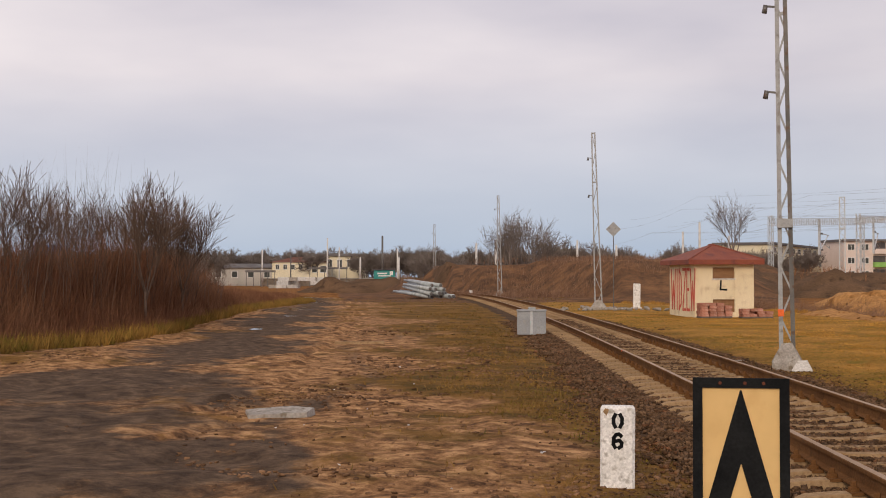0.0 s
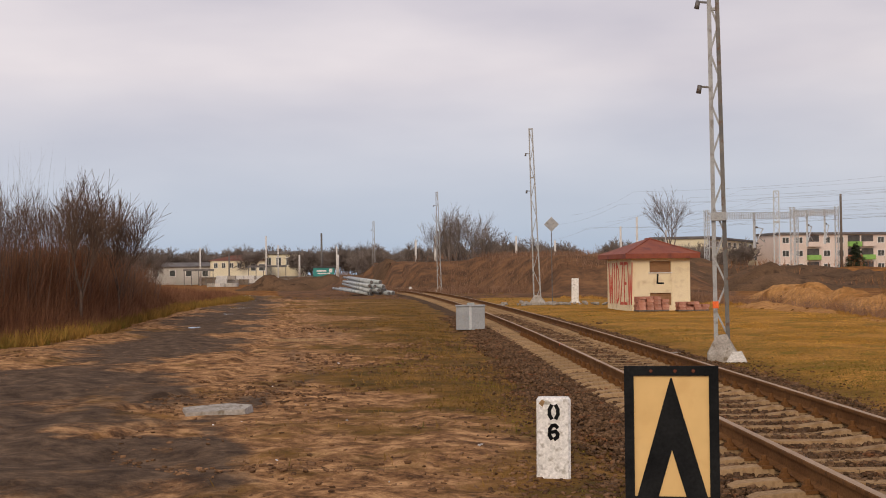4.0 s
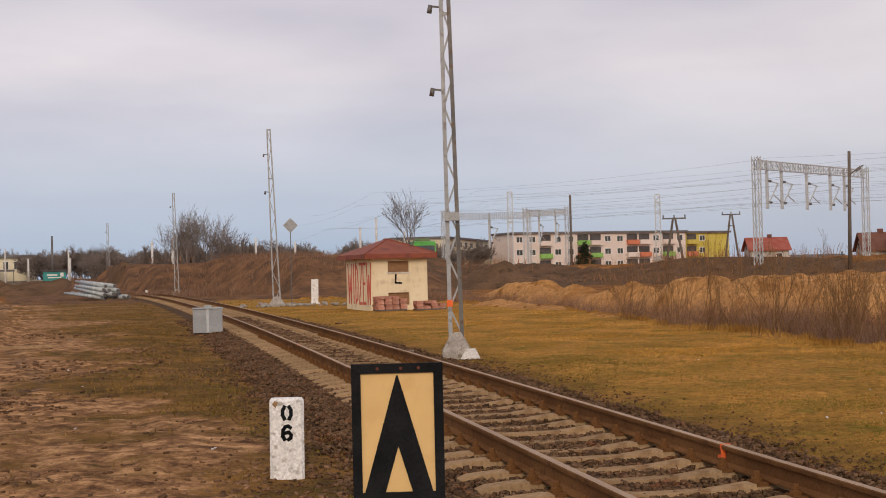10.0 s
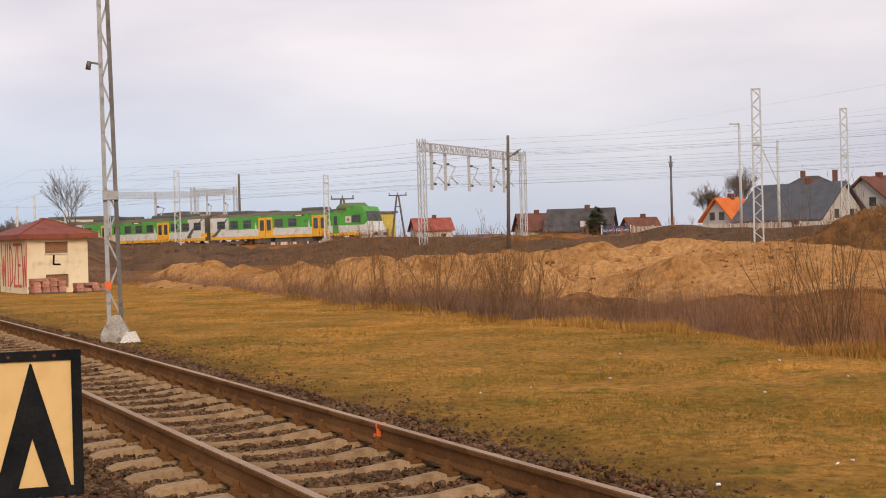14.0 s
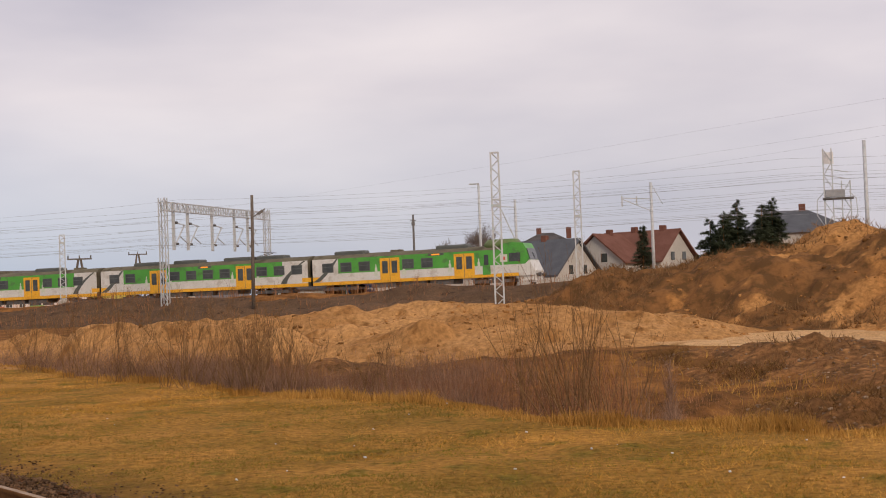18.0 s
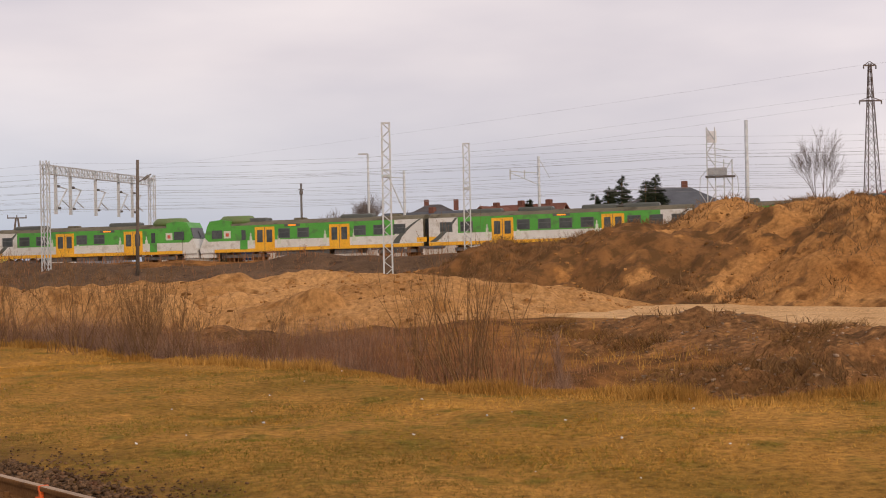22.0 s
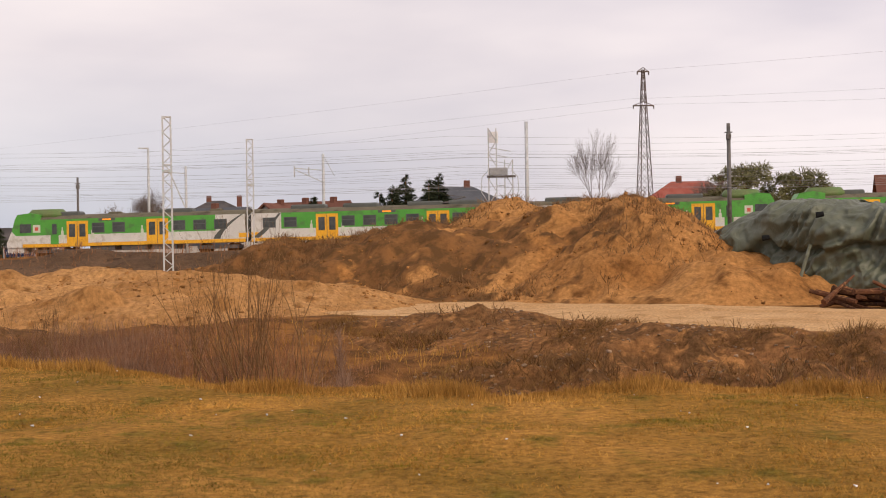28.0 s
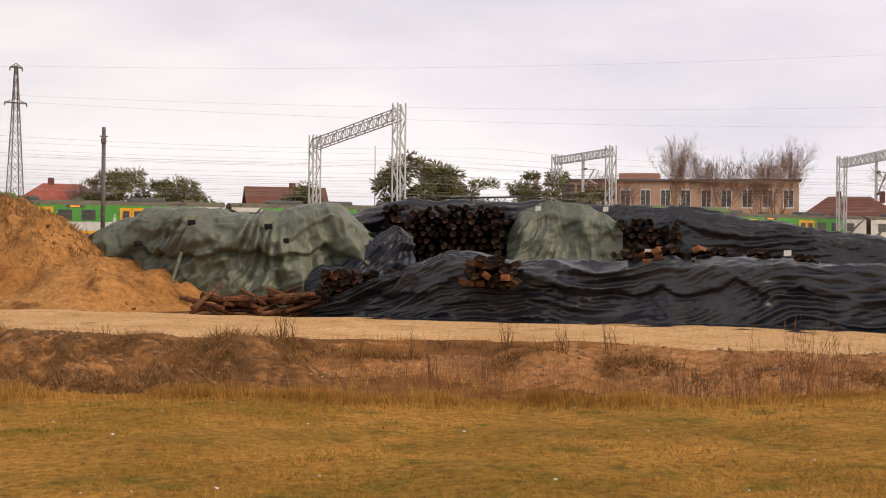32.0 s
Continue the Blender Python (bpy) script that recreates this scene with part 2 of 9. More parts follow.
def soup(name, v, f):
    """A mesh from arrays of vertices (n, 3) and equal-sided faces (m, k)."""
    me = bpy.data.meshes.new(name)
    k = f.shape[1]
    me.vertices.add(len(v))
    me.vertices.foreach_set("co", np.asarray(v, np.float32).ravel())
    me.loops.add(f.size)
    me.loops.foreach_set("vertex_index", np.asarray(f, np.int32).ravel())
    me.polygons.add(len(f))
    me.polygons.foreach_set("loop_start", np.arange(len(f), dtype=np.int32) * k)
    me.update(calc_edges=True)
    return me


def polar(az, r):
    a = np.radians(az)
    return np.stack([np.sin(a) * r, np.cos(a) * r], -1)


def wave(x, y, s, seed=0.0):
    """Cheap smooth unevenness in -1 to 1, of size s metres."""
    x, y = x / s, y / s
    return (np.sin(x * 1.7 + y * 0.9 + seed) + np.sin(-x * 0.8 + y * 1.9 + 2.3 * seed + 1.0) + np.sin(x * 2.9 - y * 2.3 + seed * 0.7) * 0.6 + np.sin(x * 4.7 + y * 5.3 + seed * 1.3) * 0.35) / 2.95


def fbm(x, y, s, seed=0, octs=4, gain=0.5):
    """Irregular unevenness in about -1 to 1, largest size s metres."""
    x, y = np.asarray(x, float) / s, np.asarray(y, float) / s
    total, amp, norm = 0.0, 1.0, 0.0
    for o in range(octs):
        ix, iy = np.floor(x).astype(np.int64), np.floor(y).astype(np.int64)
        fx, fy = x - ix, y - iy
        fx, fy = fx * fx * (3 - 2 * fx), fy * fy * (3 - 2 * fy)

        def cell(a, b):
            h = (a * 374761393 + b * 668265263 + (seed * 31 + o) * 1442695041) & 0xFFFFFFFF
            h = ((h ^ (h >> 13)) * 1274126177) & 0xFFFFFFFF
            return ((h ^ (h >> 16)) & 0xFFFF) / 32767.5 - 1

        top = cell(ix, iy) * (1 - fx) + cell(ix + 1, iy) * fx
        low = cell(ix, iy + 1) * (1 - fx) + cell(ix + 1, iy + 1) * fx
        total = total + amp * (top * (1 - fy) + low * fy)
        norm += amp
        amp, x, y = amp * gain, x * 2.03 + 17.3, y * 2.03 - 9.1
    return total / norm * 1.5


# ---- the materials of the place ----
M_BLADE = surf("dry_grass_blade", (0.64, 0.345, 0.08), (0.45, 0.222, 0.04), 0.5, 0.9, 0, 0, 2.2, (0.27, 0.168, 0.026), 0.25, True)
M_MOSS = surf("yellow_green_moss", (0.23, 0.185, 0.022), (0.125, 0.135, 0.022), 0.8, 0.9, 0, 0, 6, (0.33, 0.235, 0.03), 0.3, True)
M_STRAW = surf("pale_straw", (0.50, 0.285, 0.08), (0.40, 0.21, 0.05), 0.7, 0.9, 0, 0, 3, (0.30, 0.20, 0.045), 0.3, True)
M_OLIVE = surf("olive_grass_blade", (0.25, 0.165, 0.04), (0.17, 0.128, 0.027), 0.6, 0.9, 0, 0, 2.2, (0.13, 0.125, 0.02), 0.28, True)
M_VERGE = surf("verge_straw", (0.30, 0.17, 0.045), (0.20, 0.125, 0.035), 0.5, 0.9, 0, 0, 9, (0.15, 0.125, 0.025), 0.3, True)
M_TALL = surf("tall_dry_grass", (0.47, 0.26, 0.068), (0.31, 0.155, 0.038), 0.5, 0.9, 0, 0, 9, None, 0.3, True)
M_SAND = surf("orange_sand", (0.47, 0.25, 0.096), (0.36, 0.18, 0.064), 0.35, 0.95, 0, 0.7, 4, (0.25, 0.115, 0.036), grain=0.45, relief=0.08, stretch=(1.5, 0.8, 0.8))
M_SANDCLOD = surf("sand_clod", (0.36, 0.175, 0.06), (0.2, 0.095, 0.035), 0.5, 0.95, 0, 0.3, 20, None, 0.4, True)
M_CLOD = surf("soil_clod", (0.11, 0.062, 0.036), (0.25, 0.14, 0.075), 0.9, 0.95, 0, 0.4, 30, None, 0.45, True)
M_TRACKSAND = surf("packed_sand", (0.60, 0.375, 0.185), (0.51, 0.30, 0.135), 0.4, 0.95, 0, 0.4, 12, (0.41, 0.235, 0.10), grain=0.4, relief=0.05)
M_BALLAST = surf("ballast_bed", (0.066, 0.039, 0.022), (0.1, 0.062, 0.037), 1.2, 0.95, 0, 0.8, 26, grain=0.6)
M_DEADSTRAW = surf("dead_straw", (0.24, 0.125, 0.045), (0.14, 0.075, 0.03), 0.6, 0.9, 0, 0, 9, (0.30, 0.17, 0.06), 0.35, True)
M_PEBBLE = surf("pale_pebble", (0.20, 0.125, 0.075), (0.34, 0.24, 0.16), 2, 0.9, 0, 0.2, 40, None, 0.4, True)
M_STONE = surf("ballast_stone", (0.098, 0.056, 0.031), (0.16, 0.096, 0.055), 1.5, 0.9, 0, 0.3, 60, (0.16, 0.072, 0.036), 0.5, True)
M_RAIL = surf("rusty_rail", (0.135, 0.062, 0.024), (0.195, 0.094, 0.037), 2.0, 0.85, 0, 0.3, 50, (0.11, 0.052, 0.022))
M_RAILTOP = surf("worn_rail_head", (0.30, 0.19, 0.105), (0.38, 0.255, 0.155), 2.0, 0.6, 0.1, 0.1, 50)
M_CONC = surf("weathered_concrete", (0.28, 0.178, 0.092), (0.35, 0.235, 0.132), 2.5, 0.9, 0, 0.4, 35, (0.23, 0.137, 0.067), 0.14)
M_CONCW = surf("pale_concrete", (0.55, 0.53, 0.50), (0.66, 0.64, 0.61), 3, 0.9, 0, 0.4, 40, (0.40, 0.37, 0.33))
M_GALV = surf("galvanised_steel", (0.44, 0.45, 0.465), (0.54, 0.55, 0.56), 4, 0.55, 0.0, 0.1, 60, (0.36, 0.53, 0.535))
M_DKSTEEL = surf("weathered_steel", (0.10, 0.10, 0.10), (0.17, 0.16, 0.15), 3, 0.6, 0.4, 0.2, 50, (0.12, 0.07, 0.045))
M_WOODPOLE = surf("old_pole_wood", (0.12, 0.10, 0.085), (0.18, 0.15, 0.125), 2, 0.9, 0, 0.4, 30, stretch=(6, 6, 1))
M_CREAM = surf("cream_render", (0.74, 0.63, 0.42), (0.80, 0.69, 0.48), 0.8, 0.9, 0, 0.2, 40, (0.62, 0.50, 0.33))
M_ROOFRED = surf("rusty_red_sheet", (0.20, 0.045, 0.025), (0.26, 0.07, 0.035), 1.2, 0.75, 0, 0.3, 30, (0.15, 0.04, 0.03))
M_BLACK = surf("black_paint", (0.010, 0.011, 0.012), (0.018, 0.019, 0.020), 4, 0.85, 0, 0.15, 60)
M_SIGNY = surf("faded_yellow_paint", (0.72, 0.485, 0.21), (0.75, 0.515, 0.23), 3, 0.8, 0, 0.05, 9, (0.70, 0.46, 0.2), grain=0.04)
M_WHITEPAINT = surf("chipped_white_paint", (0.72, 0.71, 0.68), (0.80, 0.79, 0.77), 6, 0.8, 0, 0.3, 50, (0.42, 0.40, 0.36))
M_RUSTPOST = surf("rust_brown_paint", (0.13, 0.045, 0.03), (0.18, 0.07, 0.04), 6, 0.8, 0.1, 0.3, 60)
M_BRICK = surf("old_red_brick", (0.36, 0.15, 0.10), (0.45, 0.22, 0.16), 5, 0.9, 0, 0.3, 50, (0.50, 0.32, 0.26), 0.25)
M_GREYBOX = surf("grey_cabinet_paint", (0.27, 0.285, 0.30), (0.33, 0.345, 0.36), 3, 0.6, 0, 0.1, 50, (0.30, 0.30, 0.29))
M_PIPE = surf("grey_plastic_pipe", (0.30, 0.33, 0.33), (0.42, 0.45, 0.45), 1, 0.5, 0, 0.1, 30, (0.18, 0.21, 0.20), 0.2)
M_ORANGE = surf("orange_marking_paint", (0.85, 0.12, 0.02), (0.80, 0.16, 0.03), 5, 0.7, 0, 0, 40)
M_REDPAINT = surf("faded_red_paint", (0.60, 0.11, 0.075), (0.64, 0.18, 0.13), 5, 0.9, 0, 0, 40)
M_TWIG = surf("bare_twig_bark", (0.170, 0.092, 0.0412), (0.250, 0.145, 0.0686), 0.6, 0.9, 0, 0, 20, None, 0.35, True)
M_REDTWIG = surf("red_brown_twigs", (0.26, 0.118, 0.052), (0.34, 0.172, 0.088), 0.4, 0.95, 0, 0, 10, None, 0.4, True)
M_BARK = surf("dark_bark", (0.10, 0.068, 0.052), (0.155, 0.108, 0.084), 0.6, 0.9, 0, 0, 20, None, 0.3, True)
M_THICKET = surf("thicket_twigs", (0.165, 0.075, 0.042), (0.25, 0.125, 0.07), 0.4, 0.95, 0, 0, 10, None, 0.4, True)
M_DARKTWIG = surf("dark_brown_twigs", (0.185, 0.105, 0.066), (0.27, 0.165, 0.11), 0.4, 0.95, 0, 0, 10, None, 0.4, True)
M_GREYTWIG = surf("grey_twigs", (0.155, 0.128, 0.112), (0.225, 0.19, 0.168), 0.4, 0.95, 0, 0, 10, None, 0.3, True)
M_FIR = surf("dark_conifer_needles", (0.05, 0.068, 0.042), (0.085, 0.10, 0.058), 0.6, 0.9, 0, 0, 10, None, 0.4, True)
M_PINE = surf("pine_needles", (0.14, 0.14, 0.065), (0.21, 0.2, 0.095), 0.6, 0.9, 0, 0, 10, None, 0.4, True)
M_YARDGRASS = surf("trampled_olive_grass", (0.27, 0.15, 0.045), (0.165, 0.1, 0.03), 0.5, 0.9, 0, 0, 7, (0.085, 0.076, 0.0156), 0.35, True)
M_LITTER = surf("white_litter", (0.65, 0.66, 0.68), (0.78, 0.78, 0.78), 6, 0.7, 0, 0.1, 40, None, 0.3, True)

# ---- lie of the land ----
TRACK_AZ = 14.0
LINE_D = 111.0
EDGE_AZ = [-180, -60, -38, -30, -22, -14.5, -11, -3, 3, 10, 17, 26, 34.5, 45, 53, 70, 90, 180]
EDGE_R = [120, 120, 86, 62, 36.5, 27, 25.2, 20.2, 18.8, 17.4, 18.0, 18.4, 17.8, 18.4, 19.4, 22, 30, 60]
FAR_R = [130, 130, 92, 72, 50, 43, 42, 40, 38.5, 35, 32.4, 28.4, 30.2, 27.6, 26.8, 29, 38, 70]


def lift(s):
    """How much the main line climbs, s metres along it."""
    return np.interp(s, [-125, -64, -48, -23, 8, 50, 140], [0.1, 0.5, 0.6, 0.85, 1.1, 1.3, 1.5])


def height(x, y):
    """Ground height: level ground, the ditch behind the grass, the main line's bank and the earth wall by the curve."""
    x, y = np.asarray(x, float), np.asarray(y, float)
    r, az = np.hypot(x, y), np.degrees(np.arctan2(x, y))
    re, rf = np.interp(az, EDGE_AZ, EDGE_R), np.interp(az, EDGE_AZ, FAR_R)
    u = np.clip((r - re) / (rf - re), 0, 1)
    prof = np.sin(np.pi * np.clip(u, 0, 1) ** 0.75) ** 0.8
    z = -1.0 * prof * (1 + 0.25 * wave(x, y, 2.1, 4)) + 0.22 * prof * (np.abs(wave(x, y, 0.8, 6)) + 0.5 * np.abs(wave(x, y, 0.33, 9)))
    a = radians(TRACK_AZ)
    q = x * math.sin(a) + y * math.cos(a)
    z = z + 0.85 * np.exp(-((q - 102.0) / 2.4) ** 2) * (1 + 0.35 * fbm(x, y, 7, 3, 3)) * (np.abs(az + 1) < 34)
    side = np.clip((az + 40) / 6, 0, 1) * np.clip((88 - az) / 12, 0, 1)
    bank = np.clip((q - 94) / 12, 0, 1)
    bank = bank * bank * (3 - 2 * bank)
    z = z + (1.25 + 0.8 * lift(x * math.cos(a) - y * math.sin(a))) * bank * side
    # earth wall behind the curve
    w = np.clip((az + 48.2) / 1.6, 0, 1) * np.clip((-31.0 - az) / 3, 0, 1)
    hill = np.clip((r - 98 - 24 * np.clip((az + 38) / -4, 0, 1)) / 14, 0, 1) * np.clip((185 - r) / 25, 0, 1)
    z = z + w * hill * hill * (3 - 2 * hill) * (3.1 + 0.3 * wave(x, y, 9, 1))
    near = np.clip(1 - r / 160, 0, 1)
    u, v = (y - x) * 0.7071, (x + y) * 0.7071
    off = np.abs(v - (3.5235 + 0.02575 * u - 0.000401 * u * u - np.clip(u - 95, 0, None) ** 2 * 0.0011))
    level = np.clip((off - 2.0) / 1.5, 0, 1) * (u > -30) + (u <= -30)
    z = z * level - 0.06 * (1 - level) + near * level * (0.05 * wave(x, y, 3.1, 2) + np.clip((az + 34) / 4, 0, 1) * np.clip((40 - r) / 10, 0, 1) * (0.04 * fbm(x, y, 0.9, 15, 3) + 0.03 * fbm(x, y, 2.4, 16, 2)) + 0.02 * wave(x, y, 0.7, 5) + np.clip((-38 - az) / 4, 0, 1) * (0.055 * fbm(x, y, 1.7, 7, 3) + 0.03 * fbm(x, y, 0.42, 8, 3, 0.6))) * np.clip(r / 6, 0, 1)
    return z


def ground_z(x, y):
    return float(height(x, y))


def grown(lo, hi, n):
    return lo * (hi / lo) ** (np.arange(n) / (n - 1))


AZS = np.concatenate([np.arange(-180, -78, 3.0), np.arange(-78, 74, 0.4), np.arange(74, 180, 3.0)])
RS = np.concatenate([[0.004], grown(0.8, 130, 210), grown(133, 4000, 40)])
gA, gR = np.meshgrid(AZS, RS)
gxy = polar(gA.ravel(), gR.ravel())
gz = height(gxy[:, 0], gxy[:, 1])
na, nr = len(AZS), len(RS)
ii, jj = np.meshgrid(np.arange(nr - 1), np.arange(na), indexing="ij")
ii, jj = ii.ravel(), jj.ravel()
j2 = (jj + 1) % na
faces = np.stack([ii * na + jj, (ii + 1) * na + jj, (ii + 1) * na + j2, ii * na + j2], 1)[:, ::-1]
ground_me = soup("ground", np.column_stack([gxy, gz]), faces)
ground_me.polygons.foreach_set("use_smooth", [True] * len(ground_me.polygons))


def soil_mask(x, y):
    """How bare and muddy the ground is: 1 in the churned yard, 0 in the grass."""
    r, az = np.hypot(x, y), np.degrees(np.arctan2(x, y))
    edge = np.interp(r, [5, 9, 14, 20, 30, 50, 80, 120], [-38, -38.5, -40, -41.5, -43, -45, -46.5, -48]) + 4.5 * fbm(x, y, 5, 3, 5, 0.6)
    m = np.clip((edge - az) / 4.0, 0, 1)
    m = m * np.clip((0.2 - x) / 2.0, 0, 1) * np.clip((150 - r) / 60, 0, 1)
    patch = np.clip(wave(x, y, 1.9, 11) * 1.3 - 0.35, 0, 1)
    return np.clip(m * (0.75 + 0.45 * fbm(x, y, 3.3, 6, 4)) + patch * 0.25 * (az < -38), 0, 1)


ROAD_PTS = [(-4, -3.5), (-8.4, 0.8), (-15.8, 8.2), (-24.4, 16.5), (-32.5, 24.0), (-45.3, 35.6), (-62, 49.6), (-81.2, 64.8), (-108, 85), (-137, 106)]


def road_gap(x, y):
    gap = np.full(np.shape(x), 99.0)
    for (ax, ay), (bx, by) in zip(ROAD_PTS, ROAD_PTS[1:]):
        d = np.array([bx - ax, by - ay])
        t = np.clip(((x - ax) * d[0] + (y - ay) * d[1]) / (d @ d), 0, 1)
        gap = np.minimum(gap, np.hypot(x - ax - t * d[0], y - ay - t * d[1]))
    return gap


def yard_mask(x, y):
    """The trampled olive ground between the road and the track."""
    u, v = (y - x) * 0.7071, (x + y) * 0.7071
    gap = v - (3.5235 + 0.02575 * u - 0.000401 * u * u)
    verge = 0.55 * np.clip((4.0 - gap) / 1.8, 0, 1) * (gap > 0) * np.clip((60 - u) / 20, 0, 1) * (u > -20)
    return np.maximum(verge, np.clip((3.4 + 0.02575 * u - v) / 0.8 + 0.3 * fbm(x, y, 1.5, 2, 3), 0, 1) * np.clip((1.5 - x) / 3.0, 0, 1))


def mud_mask(x, y):
    """Dark wet mud: the road, its ruts and splashes beside it."""
    g = road_gap(x, y)
    m = np.clip((2.25 + 1.5 * np.clip((19 - np.hypot(x, y)) / 6, 0, 1) - g + 1.6 * fbm(x, y, 2.2, 4, 5, 0.65)) / 1.8, 0, 1)
    rut = np.clip(1 - np.abs(g - 3.7 - 0.8 * fbm(x, y, 6, 9, 2)) / 0.45, 0, 1) * 0.55
    return np.clip(m + rut * (np.hypot(x, y) < 40), 0, 1) * np.clip((0.5 - x) / 3.0, 0, 1)


def earth_mask(x, y):
    """Bare brown earth: the ditch bank, the land between the heaps and the main line, the earth wall."""
    r, az = np.hypot(x, y), np.degrees(np.arctan2(x, y))
    re = np.interp(az, EDGE_AZ, EDGE_R)
    return np.clip((r - re + 0.3) / 0.6, 0, 1) * (np.abs(az) < 100) * np.clip((1200 - r) / 800, 0, 1)


def bank_mask(x, y):
    """The dull overgrown earth wall behind the curve."""
    r, az = np.hypot(x, y), np.degrees(np.arctan2(x, y))
    return 1.0 * (az > -50) * (az < -30.5) * (r > 88) * (r < 400)


def paint(me, x, y):
    for key, fn in (("yard", yard_mask), ("soil", soil_mask), ("mud", mud_mask), ("earth", earth_mask), ("bank", bank_mask)):
        at = me.attributes.new(key, "FLOAT", "POINT")
        at.data.foreach_set("value", np.asarray(fn(x, y), np.float32))


paint(ground_me, gxy[:, 0], gxy[:, 1])


def ground_material():
    m = surf("field_ground", (0.41, 0.205, 0.047), (0.245, 0.135, 0.026), 0.5, 0.95, 0, 0.7, 9, (0.185, 0.13, 0.023), grain=0.6)
    n, l = m.node_tree.nodes, m.node_tree.links
    b = n["Principled BSDF"]
    col = b.inputs["Base Color"].links[0].from_socket
    tc = n.new("ShaderNodeTexCoord")

    def layer(col, key, ca, cb, cc, scale, soft=0.35, spread=1.0):
        t1 = n.new("ShaderNodeTexNoise")
        t1.inputs["Scale"].default_value, t1.inputs["Detail"].default_value, t1.inputs["Roughness"].default_value, t1.inputs["Distortion"].default_value = scale, 13, 0.74, 0.15
        l.new(tc.outputs["Object"], t1.inputs["Vector"])
        rp = n.new("ShaderNodeValToRGB")
        e = rp.color_ramp.elements
        e[0].position, e[0].color, e[1].position, e[1].color = 0.39, (*ca, 1), 0.61, (*cc, 1)
        mid = e.new(0.5)
        mid.color = (*cb, 1)
        l.new(t1.outputs["Fac"], rp.inputs["Fac"])
        at = n.new("ShaderNodeAttribute")
        at.attribute_name = key
        t2 = n.new("ShaderNodeTexNoise")
        t2.inputs["Scale"].default_value, t2.inputs["Detail"].default_value = 1.3, 9
        t2.inputs["Roughness"].default_value = 0.68
        l.new(tc.outputs["Object"], t2.inputs["Vector"])
        ad = n.new("ShaderNodeMath")
        ad.operation = "ADD"
        l.new(at.outputs["Fac"], ad.inputs[0])
        sb = n.new("ShaderNodeMath")
        sb.operation = "SUBTRACT"
        l.new(t2.outputs["Fac"], sb.inputs[0])
        sb.inputs[1].default_value = 0.5
        ml = n.new("ShaderNodeMath")
        ml.operation = "MULTIPLY"
        l.new(sb.outputs[0], ml.inputs[0])
        ml.inputs[1].default_value = spread
        l.new(ml.outputs[0], ad.inputs[1])
        mr = n.new("ShaderNodeMapRange")
        mr.inputs["From Min"].default_value, mr.inputs["From Max"].default_value = 0.5 - soft / 2, 0.5 + soft / 2
        l.new(ad.outputs[0], mr.inputs["Value"])
        mx = n.new("ShaderNodeMixRGB")
        l.new(mr.outputs["Result"], mx.inputs[0])
        l.new(col, mx.inputs[1])
        l.new(rp.outputs["Color"], mx.inputs[2])
        return mx.outputs["Color"]

    bp = next(q for q in n if q.type == "BUMP")
    bp.inputs["Distance"].default_value, bp.inputs["Strength"].default_value = 0.06, 0.8
    col = layer(col, "yard", (0.085, 0.055, 0.0165), (0.160, 0.088, 0.025), (0.265, 0.136, 0.040), 0.9)
    col = layer(col, "soil", (0.085, 0.043, 0.022), (0.29, 0.15, 0.068), (0.58, 0.335, 0.16), 2.9, 0.3, 1.5)
    col = layer(col, "mud", (0.06, 0.039, 0.026), (0.102, 0.067, 0.044), (0.175, 0.115, 0.073), 2.9, 0.4, 1.6)
    col = layer(col, "earth", (0.10, 0.048, 0.018), (0.215, 0.095, 0.03), (0.34, 0.152, 0.045), 0.6)
    col = layer(col, "bank", (0.085, 0.05, 0.031), (0.15, 0.08, 0.043), (0.225, 0.118, 0.058), 0.5)
    l.new(col, b.inputs["Base Color"])
    # wet mud shines a little
    wet = n.new("ShaderNodeAttribute")
    wet.attribute_name = "mud"
    for key, dry, full in (("Roughness", 0.95, 0.85), ("Specular IOR Level", 0.05, 0.05)):
        mr = n.new("ShaderNodeMapRange")
        mr.inputs["To Min"].default_value, mr.inputs["To Max"].default_value = dry, full
        l.new(wet.outputs["Fac"], mr.inputs["Value"])
        l.new(mr.outputs["Result"], b.inputs[key])
    return m


sheet("ground", ground_me, ground_material(), "dry winter grass and bare brown soil", "ground", "structure")


